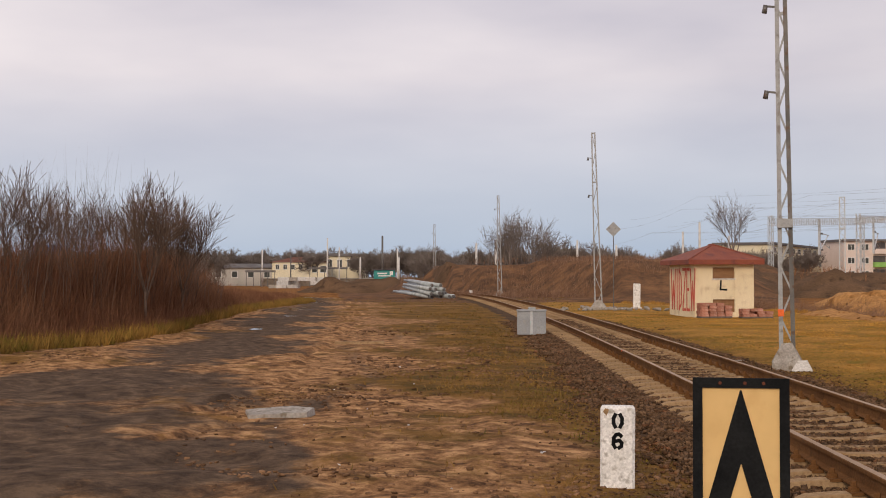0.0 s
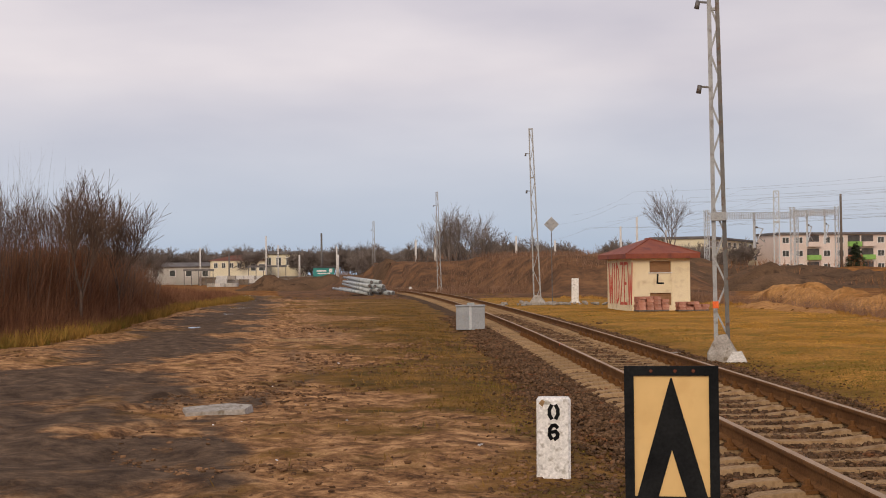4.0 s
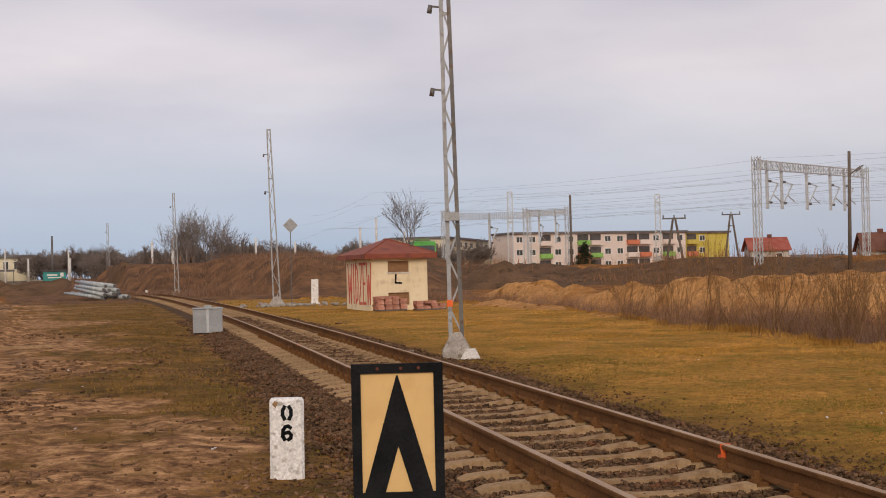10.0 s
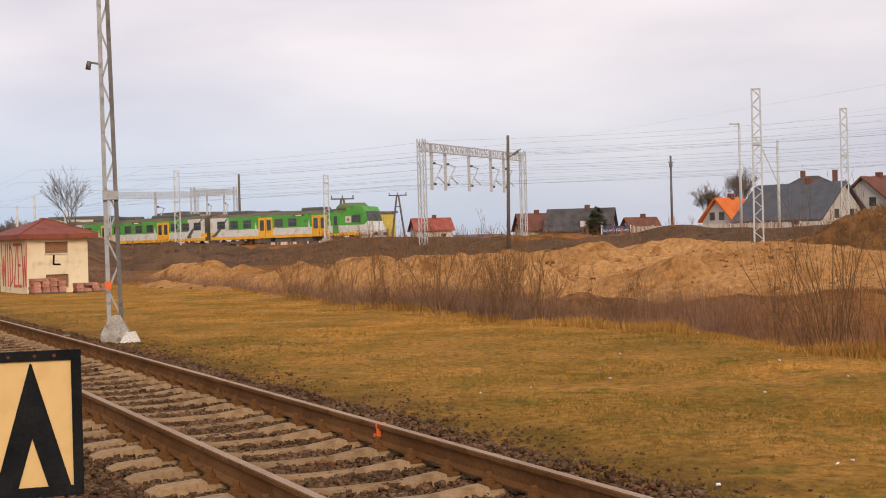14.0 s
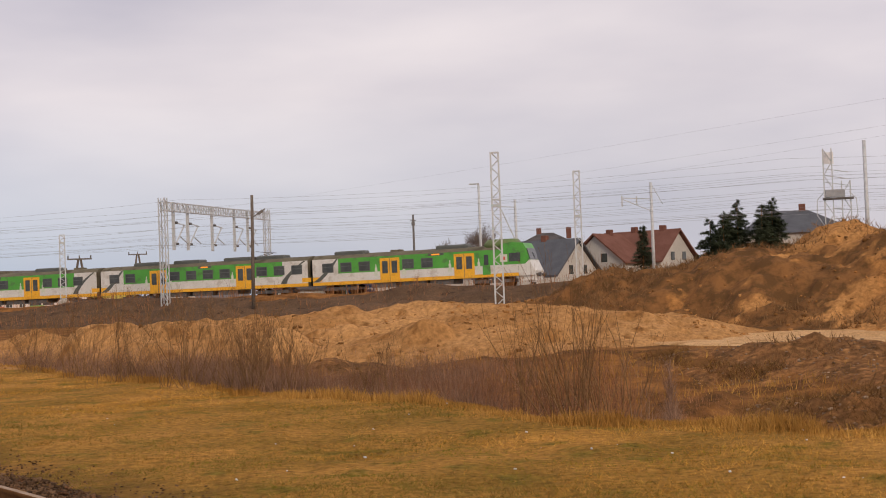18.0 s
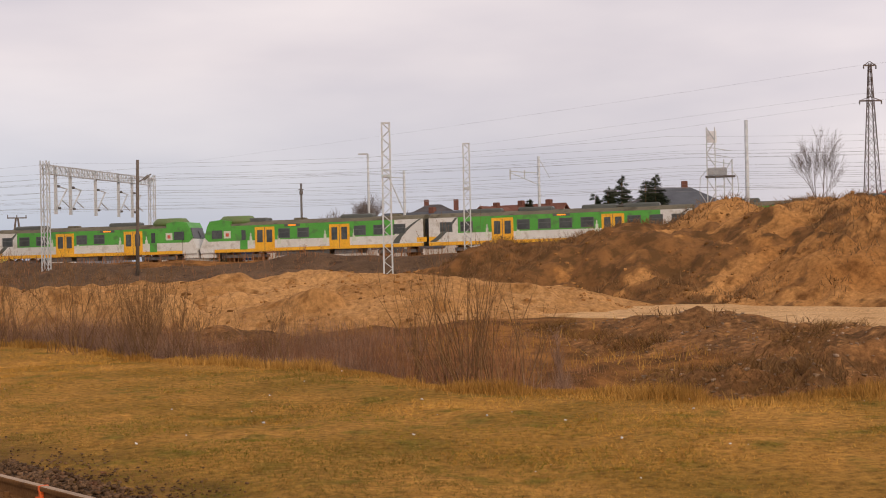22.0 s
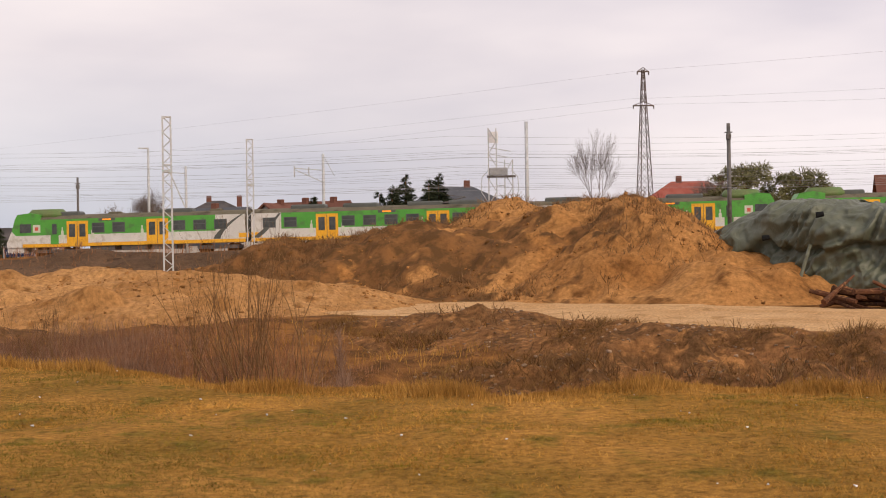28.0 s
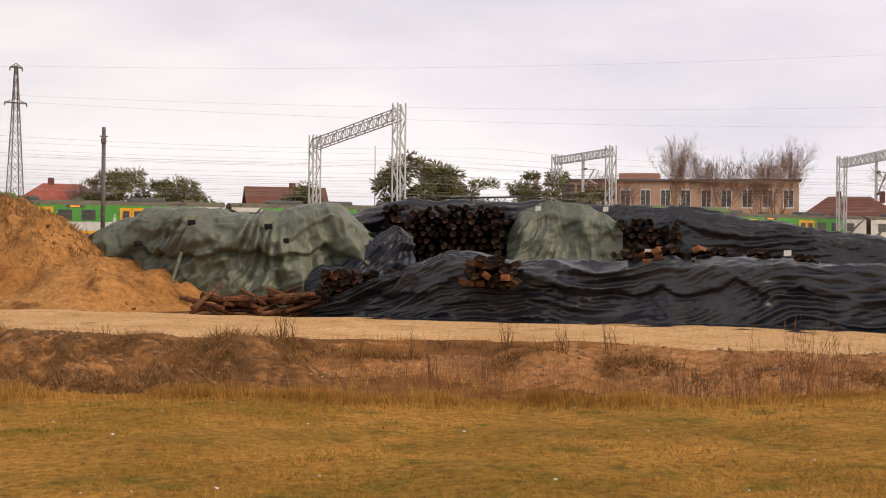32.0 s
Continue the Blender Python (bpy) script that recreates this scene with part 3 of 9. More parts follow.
def strip(pts, widths, cuts, z=0.02, bulge=0.0, step=0.6, rough=0.0, seed=1):
    """A draped ribbon along points, with its own uneven edges."""
    pts = [Vector((*p, 0)) for p in pts]
    dense, wid = [], []
    for i in range(len(pts) - 1):
        p0, p1, p2, p3 = pts[max(i - 1, 0)], pts[i], pts[i + 1], pts[min(i + 2, len(pts) - 1)]
        k = max(2, int((p2 - p1).length / step))
        for j in range(k):
            t = j / k
            dense.append(0.5 * (2 * p1 + (p2 - p0) * t + (2 * p0 - 5 * p1 + 4 * p2 - p3) * t * t + (3 * p1 - p0 - 3 * p2 + p3) * t ** 3))
            wid.append(widths[i] + (widths[i + 1] - widths[i]) * t)
    rows = []
    for i, p in enumerate(dense):
        d = (dense[min(i + 1, len(dense) - 1)] - dense[max(i - 1, 0)]).normalized()
        s = Vector((d.y, -d.x, 0))
        for j in range(cuts + 1):
            e = j / cuts * 2 - 1
            side = seed + (7 if e > 0 else 0)
            ragged = rough * float(wave(p.x, p.y, 1.2, side) + 0.5 * wave(p.x, p.y, 0.4, side + 3)) * max(0, abs(e) - 0.5) * 2
            c = p + s * (e * (wid[i] / 2 + ragged))
            rows.append((c.x, c.y))
    xy = np.array(rows)
    zz = height(xy[:, 0], xy[:, 1])
    e = np.tile(np.linspace(-1, 1, cuts + 1), len(dense))
    zz = zz + z + bulge * (1 - e ** 4) - (np.abs(e) > 0.99) * (z + 0.03)
    k = cuts + 1
    a, b = np.meshgrid(np.arange(len(dense) - 1), np.arange(cuts), indexing="ij")
    a, b = a.ravel(), b.ravel()
    return xy, zz, np.stack([a * k + b, a * k + b + 1, (a + 1) * k + b + 1, (a + 1) * k + b], 1)


# muddy yard road with ruts
xy, zz, fc = strip(ROAD_PTS, [6, 5.6, 5.2, 5.0, 4.8, 4.8, 4.8, 4.8, 5.0, 5.0], 22, 0.055, 0, 0.35, 1.0)
e = np.tile(np.linspace(-1, 1, 23), len(zz) // 23)
zz = zz + 0.014 * fbm(xy[:, 0], xy[:, 1], 1.1, 3, 3) - 0.035 * np.exp(-((np.abs(e) - 0.42) / 0.12) ** 2)
road_me = soup("road", np.column_stack([xy, zz]), fc)
road_me.polygons.foreach_set("use_smooth", [True] * len(road_me.polygons))
paint(road_me, xy[:, 0], xy[:, 1])
sheet("road", road_me, bpy.data.materials["field_ground"], "rutted dark mud road with wet patches", "road", "structure")

M_WATER = bpy.data.materials.new("puddle_water")
M_WATER.use_nodes = True
wb = M_WATER.node_tree.nodes["Principled BSDF"]
wb.inputs["Base Color"].default_value, wb.inputs["Roughness"].default_value = (0.035, 0.028, 0.022, 1), 0.04
for px, py, pl, pw, turn in ((-35.2, 26.2, 1.9, 0.4, 42), (-53, 41.8, 3.5, 0.6, 40), (-66, 52.6, 5.0, 0.9, 38), (-78, 61.8, 6.0, 1.0, 38), (-44.5, 34.6, 1.8, 0.35, 42)):
    g = Geo()
    n = 26
    a = [2 * math.pi * i / n for i in range(n)]
    k = [1 + 0.35 * float(wave(math.cos(q) * 3 + px, math.sin(q) * 3 + py, 1.1, 2)) for q in a]
    g.v = [(math.cos(q) * pl * s, math.sin(q) * pw * s, 0.0) for q, s in zip(a, k)]
    g.f = [tuple(range(n))]
    ob = sheet("puddle", g, M_WATER, "shallow rain puddle on the mud road", "puddle", "structure", False)
    ob.matrix_basis = pose(px, py, ground_z(px, py) + 0.05, 0, 0, -turn + 180)

# packed sand road behind the ditch
SAND_PTS = [(-1.8, 47.6), (0.8, 46.2), (6, 43.2), (11.5, 36.8), (15.2, 31.8), (20.5, 27.6), (24.5, 20.5), (28, 12), (32, 2)]
xy, zz, fc = strip(SAND_PTS, [2.5, 6.5, 8.5, 9.0, 9.5, 8.5, 8.5, 9, 9], 44, 0.05, 0.04, 0.6, 0.35, 4)
e = np.tile(np.linspace(-1, 1, 45), len(zz) // 45)
zz = zz + 0.03 * wave(xy[:, 0], xy[:, 1], 1.1, 9) - 0.07 * np.exp(-((np.abs(e - 0.1) - 0.3) / 0.05) ** 2) - 0.05 * np.exp(-((np.abs(e + 0.15) - 0.55) / 0.04) ** 2) + 0.03 * np.exp(-((np.abs(e - 0.1) - 0.42) / 0.05) ** 2)
sand_me = soup("pavement", np.column_stack([xy, zz]), fc)
sand_me.polygons.foreach_set("use_smooth", [True] * len(sand_me.polygons))
sheet("sand_road", sand_me, M_TRACKSAND, "pale packed sand road with tyre tracks", "road", "structure")

# ---- the curved railway track ----
def rail_at(u, v):
    """A point u metres along the track and v to its right, with the heading there."""
    c = 3.5235 + 0.02575 * u - 0.000401 * u * u - (max(u - 95, 0) ** 2) * 0.0011
    s = 0.02575 - 0.000802 * u - max(u - 95, 0) * 0.0022
    t = Vector((-0.7071 + 0.7071 * s, 0.7071 + 0.7071 * s)).normalized()
    p = Vector((-0.7071 * u + 0.7071 * c, 0.7071 * u + 0.7071 * c)) + Vector((t.y, -t.x)) * v
    return p, t


U0, U1 = -16.0, 150.0
us = np.arange(U0, U1, 1.0)
bed = [(tuple(rail_at(u, 0)[0])) for u in us]
xy, zz, fc = strip(bed, [3.9] * len(bed), 14, 0.012, 0.03, 1.0, 0.25, 2)
bed_me = soup("ballast", np.column_stack([xy, zz]), fc)
bed_me.polygons.foreach_set("use_smooth", [True] * len(bed_me.polygons))
sheet("ballast", bed_me, M_BALLAST, "brown crushed-stone ballast under the track", "ballast", "structure")

track = thing("railway_track", "rusty single railway track on pale concrete sleepers", "railway track")
PROFILE = [(-0.07, 0.0), (-0.07, 0.012), (-0.012, 0.03), (-0.009, 0.115), (-0.035, 0.125), (-0.036, 0.15), (-0.03, 0.158), (0.03, 0.158), (0.036, 0.15), (0.035, 0.125), (0.009, 0.115), (0.012, 0.03), (0.07, 0.012), (0.07, 0.0)]
for v0 in (-0.753, 0.753):
    g, head = Geo(), Geo()
    uu = list(np.arange(U0, 30, 0.75)) + list(np.arange(30, U1, 2.0))
    for i, u in enumerate(uu):
        p, t = rail_at(u, v0)
        s = Vector((t.y, -t.x))
        g.v += [(p.x + s.x * a, p.y + s.y * a, 0.075 + b) for a, b in PROFILE]
        head.v += [(p.x + s.x * a, p.y + s.y * a, 0.075 + b) for a, b in ((-0.031, 0.1585), (-0.02, 0.1612), (0.02, 0.1612), (0.031, 0.1585))]
        if i:
            k = len(PROFILE)
            g.f += [((i - 1) * k + j, (i - 1) * k + (j + 1) % k, i * k + (j + 1) % k, i * k + j) for j in range(k)]
            head.f += [((i - 1) * 4 + j, (i - 1) * 4 + j + 1, i * 4 + j + 1, i * 4 + j) for j in range(3)]
    rail = part("rail", g, M_RAIL, track, "rust-brown steel rail")
    part("rail_head", head, M_RAILTOP, rail, "worn running surface", True)

# concrete sleepers, waisted in the middle, with raised rail seats
g = Geo()
xs = [-1.3, -1.22, -0.98, -0.55, -0.25, 0.25, 0.55, 0.98, 1.22, 1.3]
tops = [0.03, 0.058, 0.075, 0.075, 0.04, 0.04, 0.075, 0.075, 0.058, 0.03]
for x, z in zip(xs, tops):
    g.v += [(x, -0.125, -0.12), (x, -0.078, z), (x, 0.078, z), (x, 0.125, -0.12)]
for i in range(len(xs) - 1):
    g.f += [(i * 4 + j, i * 4 + (j + 1) % 4, i * 4 + 4 + (j + 1) % 4, i * 4 + 4 + j) for j in range(4)]
g.f += [(3, 2, 1, 0), tuple(len(g.v) - 4 + j for j in range(4))]
sleeper_me = g.mesh("sleeper")
sleeper_me.materials.append(M_CONC)
g = Geo().box(-0.05, 0.05, -0.09, 0.09, 0.06, 0.085)
g.tube((0.012, 0, 0.08), (0.012, 0, 0.118), 0.045, 0.042, 10).tube((0.012, 0, 0.118), (0.012, 0, 0.128), 0.028, None, 10).tube((0.012, 0, 0.128), (0.012, 0, 0.16), 0.024, 0.022, 6)
clip_me = g.mesh("rail_fastening")
clip_me.materials.append(M_RAIL)
rng = random.Random(4)
u = -8.0
while u < 118:
    p, t = rail_at(u, 0)
    ob = new("sleeper", sleeper_me)
    ob.parent = track
    ob.matrix_basis = pose(p.x, p.y, rng.uniform(-0.012, 0.004), 0, rng.uniform(-0.5, 0.5), math.degrees(math.atan2(-t.x, t.y)) + rng.uniform(-0.8, 0.8))
    if u < 34:
        for a in (-0.86, -0.646, 0.646, 0.86):
            q = new("rail_fastening", clip_me)
            q.parent = ob
            q.matrix_basis = pose(a, 0, 0, 0, 0, 0 if a in (-0.646, 0.86) else 180)
    u += 0.6

# ---- things by the track ----
M_FOOT = surf("grey_footing_concrete", (0.30, 0.27, 0.235), (0.40, 0.37, 0.33), 4, 0.9, 0, 0.5, 30, (0.20, 0.165, 0.125))


def text_mesh(body, size, name="lettering", depth=0.004, bold=0.0):
    cu = bpy.data.curves.new(name, "FONT")
    cu.body, cu.size, cu.extrude, cu.align_x, cu.align_y = body, size, depth, "CENTER", "CENTER"
    cu.offset = bold
    ob = bpy.data.objects.new(name, cu)
    me = bpy.data.meshes.new_from_object(ob)
    bpy.data.objects.remove(ob)
    return me


def approach_sign():
    # its face is turned to the eye; face width 0.41, height 0.65
    t = thing("track_sign", "yellow and black metal track sign on a rusty post", "sign", pose(-3.77, 5.62, 0, 0, 0, 34.4))
    w, h, z0 = 0.228, 0.69, 0.48
    part("board", Geo().box(-w, w, 0, 0.012, z0, z0 + h), M_SIGNY, t, "faded yellow sheet-metal board")
    f = Geo()
    b = 0.042
    f.box(-w - 0.006, w + 0.006, -0.012, 0.018, z0 + h - b, z0 + h + 0.006).box(-w - 0.006, w + 0.006, -0.012, 0.018, z0 - 0.006, z0 + b)
    f.box(-w - 0.006, -w + b, -0.011, 0.017, z0 + b, z0 + h - b).box(w - b, w + 0.006, -0.011, 0.017, z0 + b, z0 + h - b)
    part("frame", f, M_BLACK, t, "black painted raised frame")
    top, foot = z0 + h - b - 0.012, z0 + b - 0.004
    wedge = Geo()
    for s in (-1, 1):
        pts = [(0, top), (s * 0.004, top), (s * 0.175, foot), (s * 0.07, foot), (0, top - 0.36)]
        wedge.prism(pts if s > 0 else pts[::-1], -0.005, -0.001)
    part("wedge", wedge, M_BLACK, t, "black open wedge pointing up")
    part("post", Geo().tube((0.012, 0.035, -0.3), (0.0, 0.035, z0 + h * 0.6), 0.019, None, 10), M_RUSTPOST, t, "rust-brown tubular post", True)
    for z in (z0 + 0.12, z0 + 0.36):
        part("clamp", Geo().box(-0.05, 0.05, 0.012, 0.06, z, z + 0.03), M_DKSTEEL, t)
    for x in (-0.1, 0.02, 0.11):
        part("bolt", Geo().tube((x, -0.016, z0 + h - 0.018), (x, 0.0, z0 + h - 0.018), 0.009, None, 6), M_RUSTPOST, t)


def hectometre_post():
    t = thing("kilometre_stone", "chipped white concrete kilometre stone with black figures 0 and 6", "marker stone", pose(-6.85, 8.56, 0, 0, 0.5, 38.5))
    part("stone", Geo().tub(-0.14, 0.14, -0.07, 0.09, -0.15, 0.625, 0.022), M_WHITEPAINT, t, "white painted concrete block")
    nought = [[(0.034, 0.49), (0.034, 0.53), (0.018, 0.562)], [(-0.018, 0.562), (-0.034, 0.53), (-0.034, 0.49), (-0.018, 0.458)], [(0.018, 0.458), (0.034, 0.49)]]
    six = [[(0.03, 0.385), (0.012, 0.402), (-0.012, 0.398), (-0.032, 0.37), (-0.034, 0.32), (-0.018, 0.292)], [(0.008, 0.29), (0.03, 0.305), (0.033, 0.33), (0.015, 0.352), (-0.02, 0.345)]]
    for body, lines in (("0", nought), ("6", six)):
        g = Geo()
        for line in lines:
            strokes(g, line, 0.03, -0.0735, -0.069)
        part("figure", g, M_BLACK, t, "black stencilled figure " + body)
    part("stain", Geo().prism([(-0.12, 0.58), (-0.1, 0.61), (-0.07, 0.6), (-0.09, 0.55)], -0.073, -0.07), M_CONC, t)


def marker_stone(x, y, az, w, d, h, label):
    t = thing("marker_stone", label, "marker stone", pose(x, y, ground_z(x, y), 0, 1.0, -az), "white stones by the track")
    part("stone", Geo().tub(-w / 2, w / 2, -d / 2, d / 2, -0.1, h, 0.03), M_WHITEPAINT, t)
    part("foot", Geo().tub(-w * 0.7, w * 0.7, -d * 0.8, d * 0.8, -0.15, 0.07, 0.03), M_CONCW, t)
    return t


def strokes(geo, pts, w, y0, y1):
    for (ax, az), (bx, bz) in zip(pts, pts[1:]):
        d = Vector((bx - ax, bz - az)).normalized()
        n = Vector((-d.y, d.x)) * w / 2
        q = [(ax + n.x - d.x * w * 0.3, az + n.y - d.y * w * 0.3), (ax - n.x - d.x * w * 0.3, az - n.y - d.y * w * 0.3), (bx - n.x + d.x * w * 0.3, bz - n.y + d.y * w * 0.3), (bx + n.x + d.x * w * 0.3, bz + n.y + d.y * w * 0.3)]
        geo.prism(q, y0, y1)


def hut():
    # own x runs along the front, the front looks to -y
    t = thing("trackside_hut", "cream rendered trackside hut with a rusty red hipped roof", "hut", pose(-32.02, 45.8, -0.02, 0, 0, 34.2 + 18))
    L, D, H = 2.55, 3.6, 2.2
    g = Geo()
    # front wall with its two recesses, side and back walls
    x1, x2, za, zb, zc, zd = 0.78, 1.72, 0.22, 0.75, 1.62, 2.08
    g.box(0, x1, 0, 0.25, -0.15, H).box(x2, L, 0, 0.25, -0.15, H).box(x1, x2, 0, 0.25, -0.15, za).box(x1, x2, 0, 0.25, zb, zc).box(x1, x2, 0, 0.25, zd, H)
    part("front_wall", g, M_CREAM, t, "cream rendered wall")
    part("side_wall", Geo().box(0, 0.25, 0.252, D - 0.252, -0.15, H), M_CREAM, t)
    part("side_wall", Geo().box(L - 0.25, L, 0.252, D - 0.252, -0.15, H), M_CREAM, t)
    part("back_wall", Geo().box(0, L, D - 0.25, D, -0.15, H), M_CREAM, t)
    part("boarded_window", Geo().box(x1, x2, 0.09, 0.13, zc, zd), surf("brown_board", (0.24, 0.13, 0.07), (0.30, 0.17, 0.09), 3, 0.85, 0, 0.2, 30, None, 0, False, (1, 1, 6)), t, "brown boarded opening")
    part("boarded_opening", Geo().box(x1, x2, 0.09, 0.13, za, zb), bpy.data.materials["brown_board"], t, "brown boarded lower opening")
    for x in (x1 - 0.035, x2):
        part("door_edge", Geo().box(x, x + 0.035, -0.012, 0.02, 0.1, zc), M_CREAM, t)
    part("window_sill", Geo().box(x1 - 0.05, x2 + 0.05, -0.04, 0.06, zc - 0.05, zc), M_CONCW, t)
    r = Geo()
    o, e = 0.34, 0.2
    r.add([(-o, -o, H), (L + o, -o, H), (L + o, D + o, H), (-o, D + o, H), (-o, -o, H + e), (L + o, -o, H + e), (L + o, D + o, H + e), (-o, D + o, H + e), (L / 2, D * 0.42, H + 0.86), (L / 2, D * 0.58, H + 0.86)],
          [(3, 2, 1, 0), (0, 1, 5, 4), (1, 2, 6, 5), (2, 3, 7, 6), (3, 0, 4, 7), (4, 5, 8), (5, 6, 9, 8), (6, 7, 9), (7, 4, 8, 9)])
    roof = part("roof", r, M_ROOFRED, t, "rusty red sheet-metal hipped roof with a deep fascia")
    for a, b in (((-o, -o, H + e), (L / 2, D * 0.42, H + 0.87)), ((L + o, -o, H + e), (L / 2, D * 0.42, H + 0.87)), ((L / 2, D * 0.42, H + 0.87), (L / 2, D * 0.58, H + 0.87))):
        part("ridge", Geo().tube(a, b, 0.035), M_ROOFRED, roof)
    letter = Geo()
    strokes(letter, [(1.13, 1.52), (1.11, 1.16), (1.38, 1.15)], 0.075, -0.008, -0.002)
    part("graffiti", letter, M_BLACK, t, "black painted letter L")
    # red letters on the side wall, in the wall's own plane
    word_shapes = {"W": [[(0, 1), (0.25, 0), (0.5, 0.7), (0.75, 0), (1, 1)]], "I": [[(0.5, 1), (0.5, 0)]], "D": [[(0.1, 0), (0.1, 1), (0.7, 0.85), (0.9, 0.5), (0.7, 0.12), (0.1, 0)]],
                   "Z": [[(0.05, 1), (0.95, 1), (0.05, 0), (0.95, 0)]], "E": [[(0.9, 1), (0.1, 1), (0.1, 0), (0.9, 0)], [(0.1, 0.5), (0.7, 0.5)]]}
    x = 0.25
    for ch in "WIDZEW":
        wd = {"I": 0.3, "W": 0.62}.get(ch, 0.46)
        word = Geo()
        for line in word_shapes[ch]:
            strokes(word, [(x + a * wd, 0.3 + b * 1.7) for a, b in line], 0.12, -0.009, -0.003)
        x += wd + 0.1
        ob = part("graffiti_letter", word, M_REDPAINT, t, "tall faded red graffiti letter")
        ob.matrix_basis = pose(0, D - 0.02, 0, 0, 0, -90)
    return t


def brick_stack(x, y, az, nx, ny, nz, label, seed):
    t = thing("brick_stack", label, "bricks", pose(x, y, ground_z(x, y) + 0.01, 0, 0, -az), "brick stacks beside the hut")
    rng = random.Random(seed)
    me = Geo().tub(-0.15, 0.15, -0.08, 0.08, 0, 0.105, 0.012).mesh("brick")
    me.materials.append(M_BRICK)
    part("pallet", Geo().box(-nx * 0.16, nx * 0.16, -ny * 0.085, ny * 0.085, 0, 0.06), M_WOODPOLE, t)
    for k in range(nz):
        for i in range(nx - (1 if k == nz - 1 else 0)):
            for j in range(ny):
                if rng.random() < 0.06:
                    continue
                ob = new("brick", me)
                ob.parent = t
                ob.matrix_basis = pose((i - (nx - 1) / 2) * 0.32 + rng.uniform(-0.03, 0.03), (j - (ny - 1) / 2) * 0.17 + rng.uniform(-0.02, 0.02), 0.062 + k * 0.108, 0, 0, rng.uniform(-7, 7))


def relay_box():
    t = thing("relay_cabinet", "grey steel trackside relay cabinet on legs", "cabinet", pose(-25.93, 28.86, ground_z(-25.93, 28.86), 0, 0, 41.9))
    part("body", Geo().tub(-0.42, 0.42, -0.25, 0.25, 0.06, 0.74, 0.015), M_GREYBOX, t, "light grey painted box")
    part("lid", Geo().tub(-0.44, 0.44, -0.28, 0.28, 0.741, 0.775, 0.012), M_GREYBOX, t)
    part("door_strip", Geo().box(-0.035, 0.035, -0.268, -0.25, 0.03, 0.74), M_GALV, t)
    part("cable_head", Geo().tub(-0.1, 0.12, -0.08, 0.08, 0.776, 0.84, 0.02), M_PIPE, t)
    for x in (-0.4, 0.36):
        part("leg", Geo().box(x, x + 0.04, -0.02, 0.02, -0.3, 0.062), M_DKSTEEL, t)
    part("front_leg", Geo().box(-0.03, 0.03, -0.29, -0.27, -0.25, 0.2), M_GALV, t)


def pipe_pile():
    rng = random.Random(8)
    a, b = Vector((-76.0 - 0.894 * 4.2, 72.0 + 0.442 * 4.2)), Vector((-76.0 + 0.894 * 4.2, 72.0 - 0.442 * 4.2))
    d = (b - a).normalized()
    s = Vector((d.y, -d.x))
    for lev, n in ((0, 5), (1, 4), (2, 4), (3, 2)):
        for i in range(n):
            off, slip = (i - (n - 1) / 2) * 0.4 + rng.uniform(-0.08, 0.08), rng.uniform(-0.8, 0.8)
            c = (a + b) / 2 + s * off + d * slip
            t = thing("concrete_pole", "long slender grey concrete pole in a loose pile", "pole", pose(c.x, c.y, 0.34 + lev * 0.29, 0, 2.7 + rng.uniform(-0.8, 0.8), math.degrees(math.atan2(d.y, d.x)) + rng.uniform(-4, 4)), "stacked grey poles")
            L = 8.6 + rng.uniform(-0.6, 0.6)
            part("shaft", Geo().tube((-L / 2, 0, 0), (L / 2, 0, 0), 0.09, 0.16, 12), M_PIPE, t, "", True)
            # the shaft is solid: the bore's shade is a dark disc on its end
            part("end_face", Geo().tube((L / 2, 0, 0), (L / 2 + 0.03, 0, 0), 0.13, None, 12), M_DKSTEEL, t, "dark disc drawn for the shade inside the pole's bore")


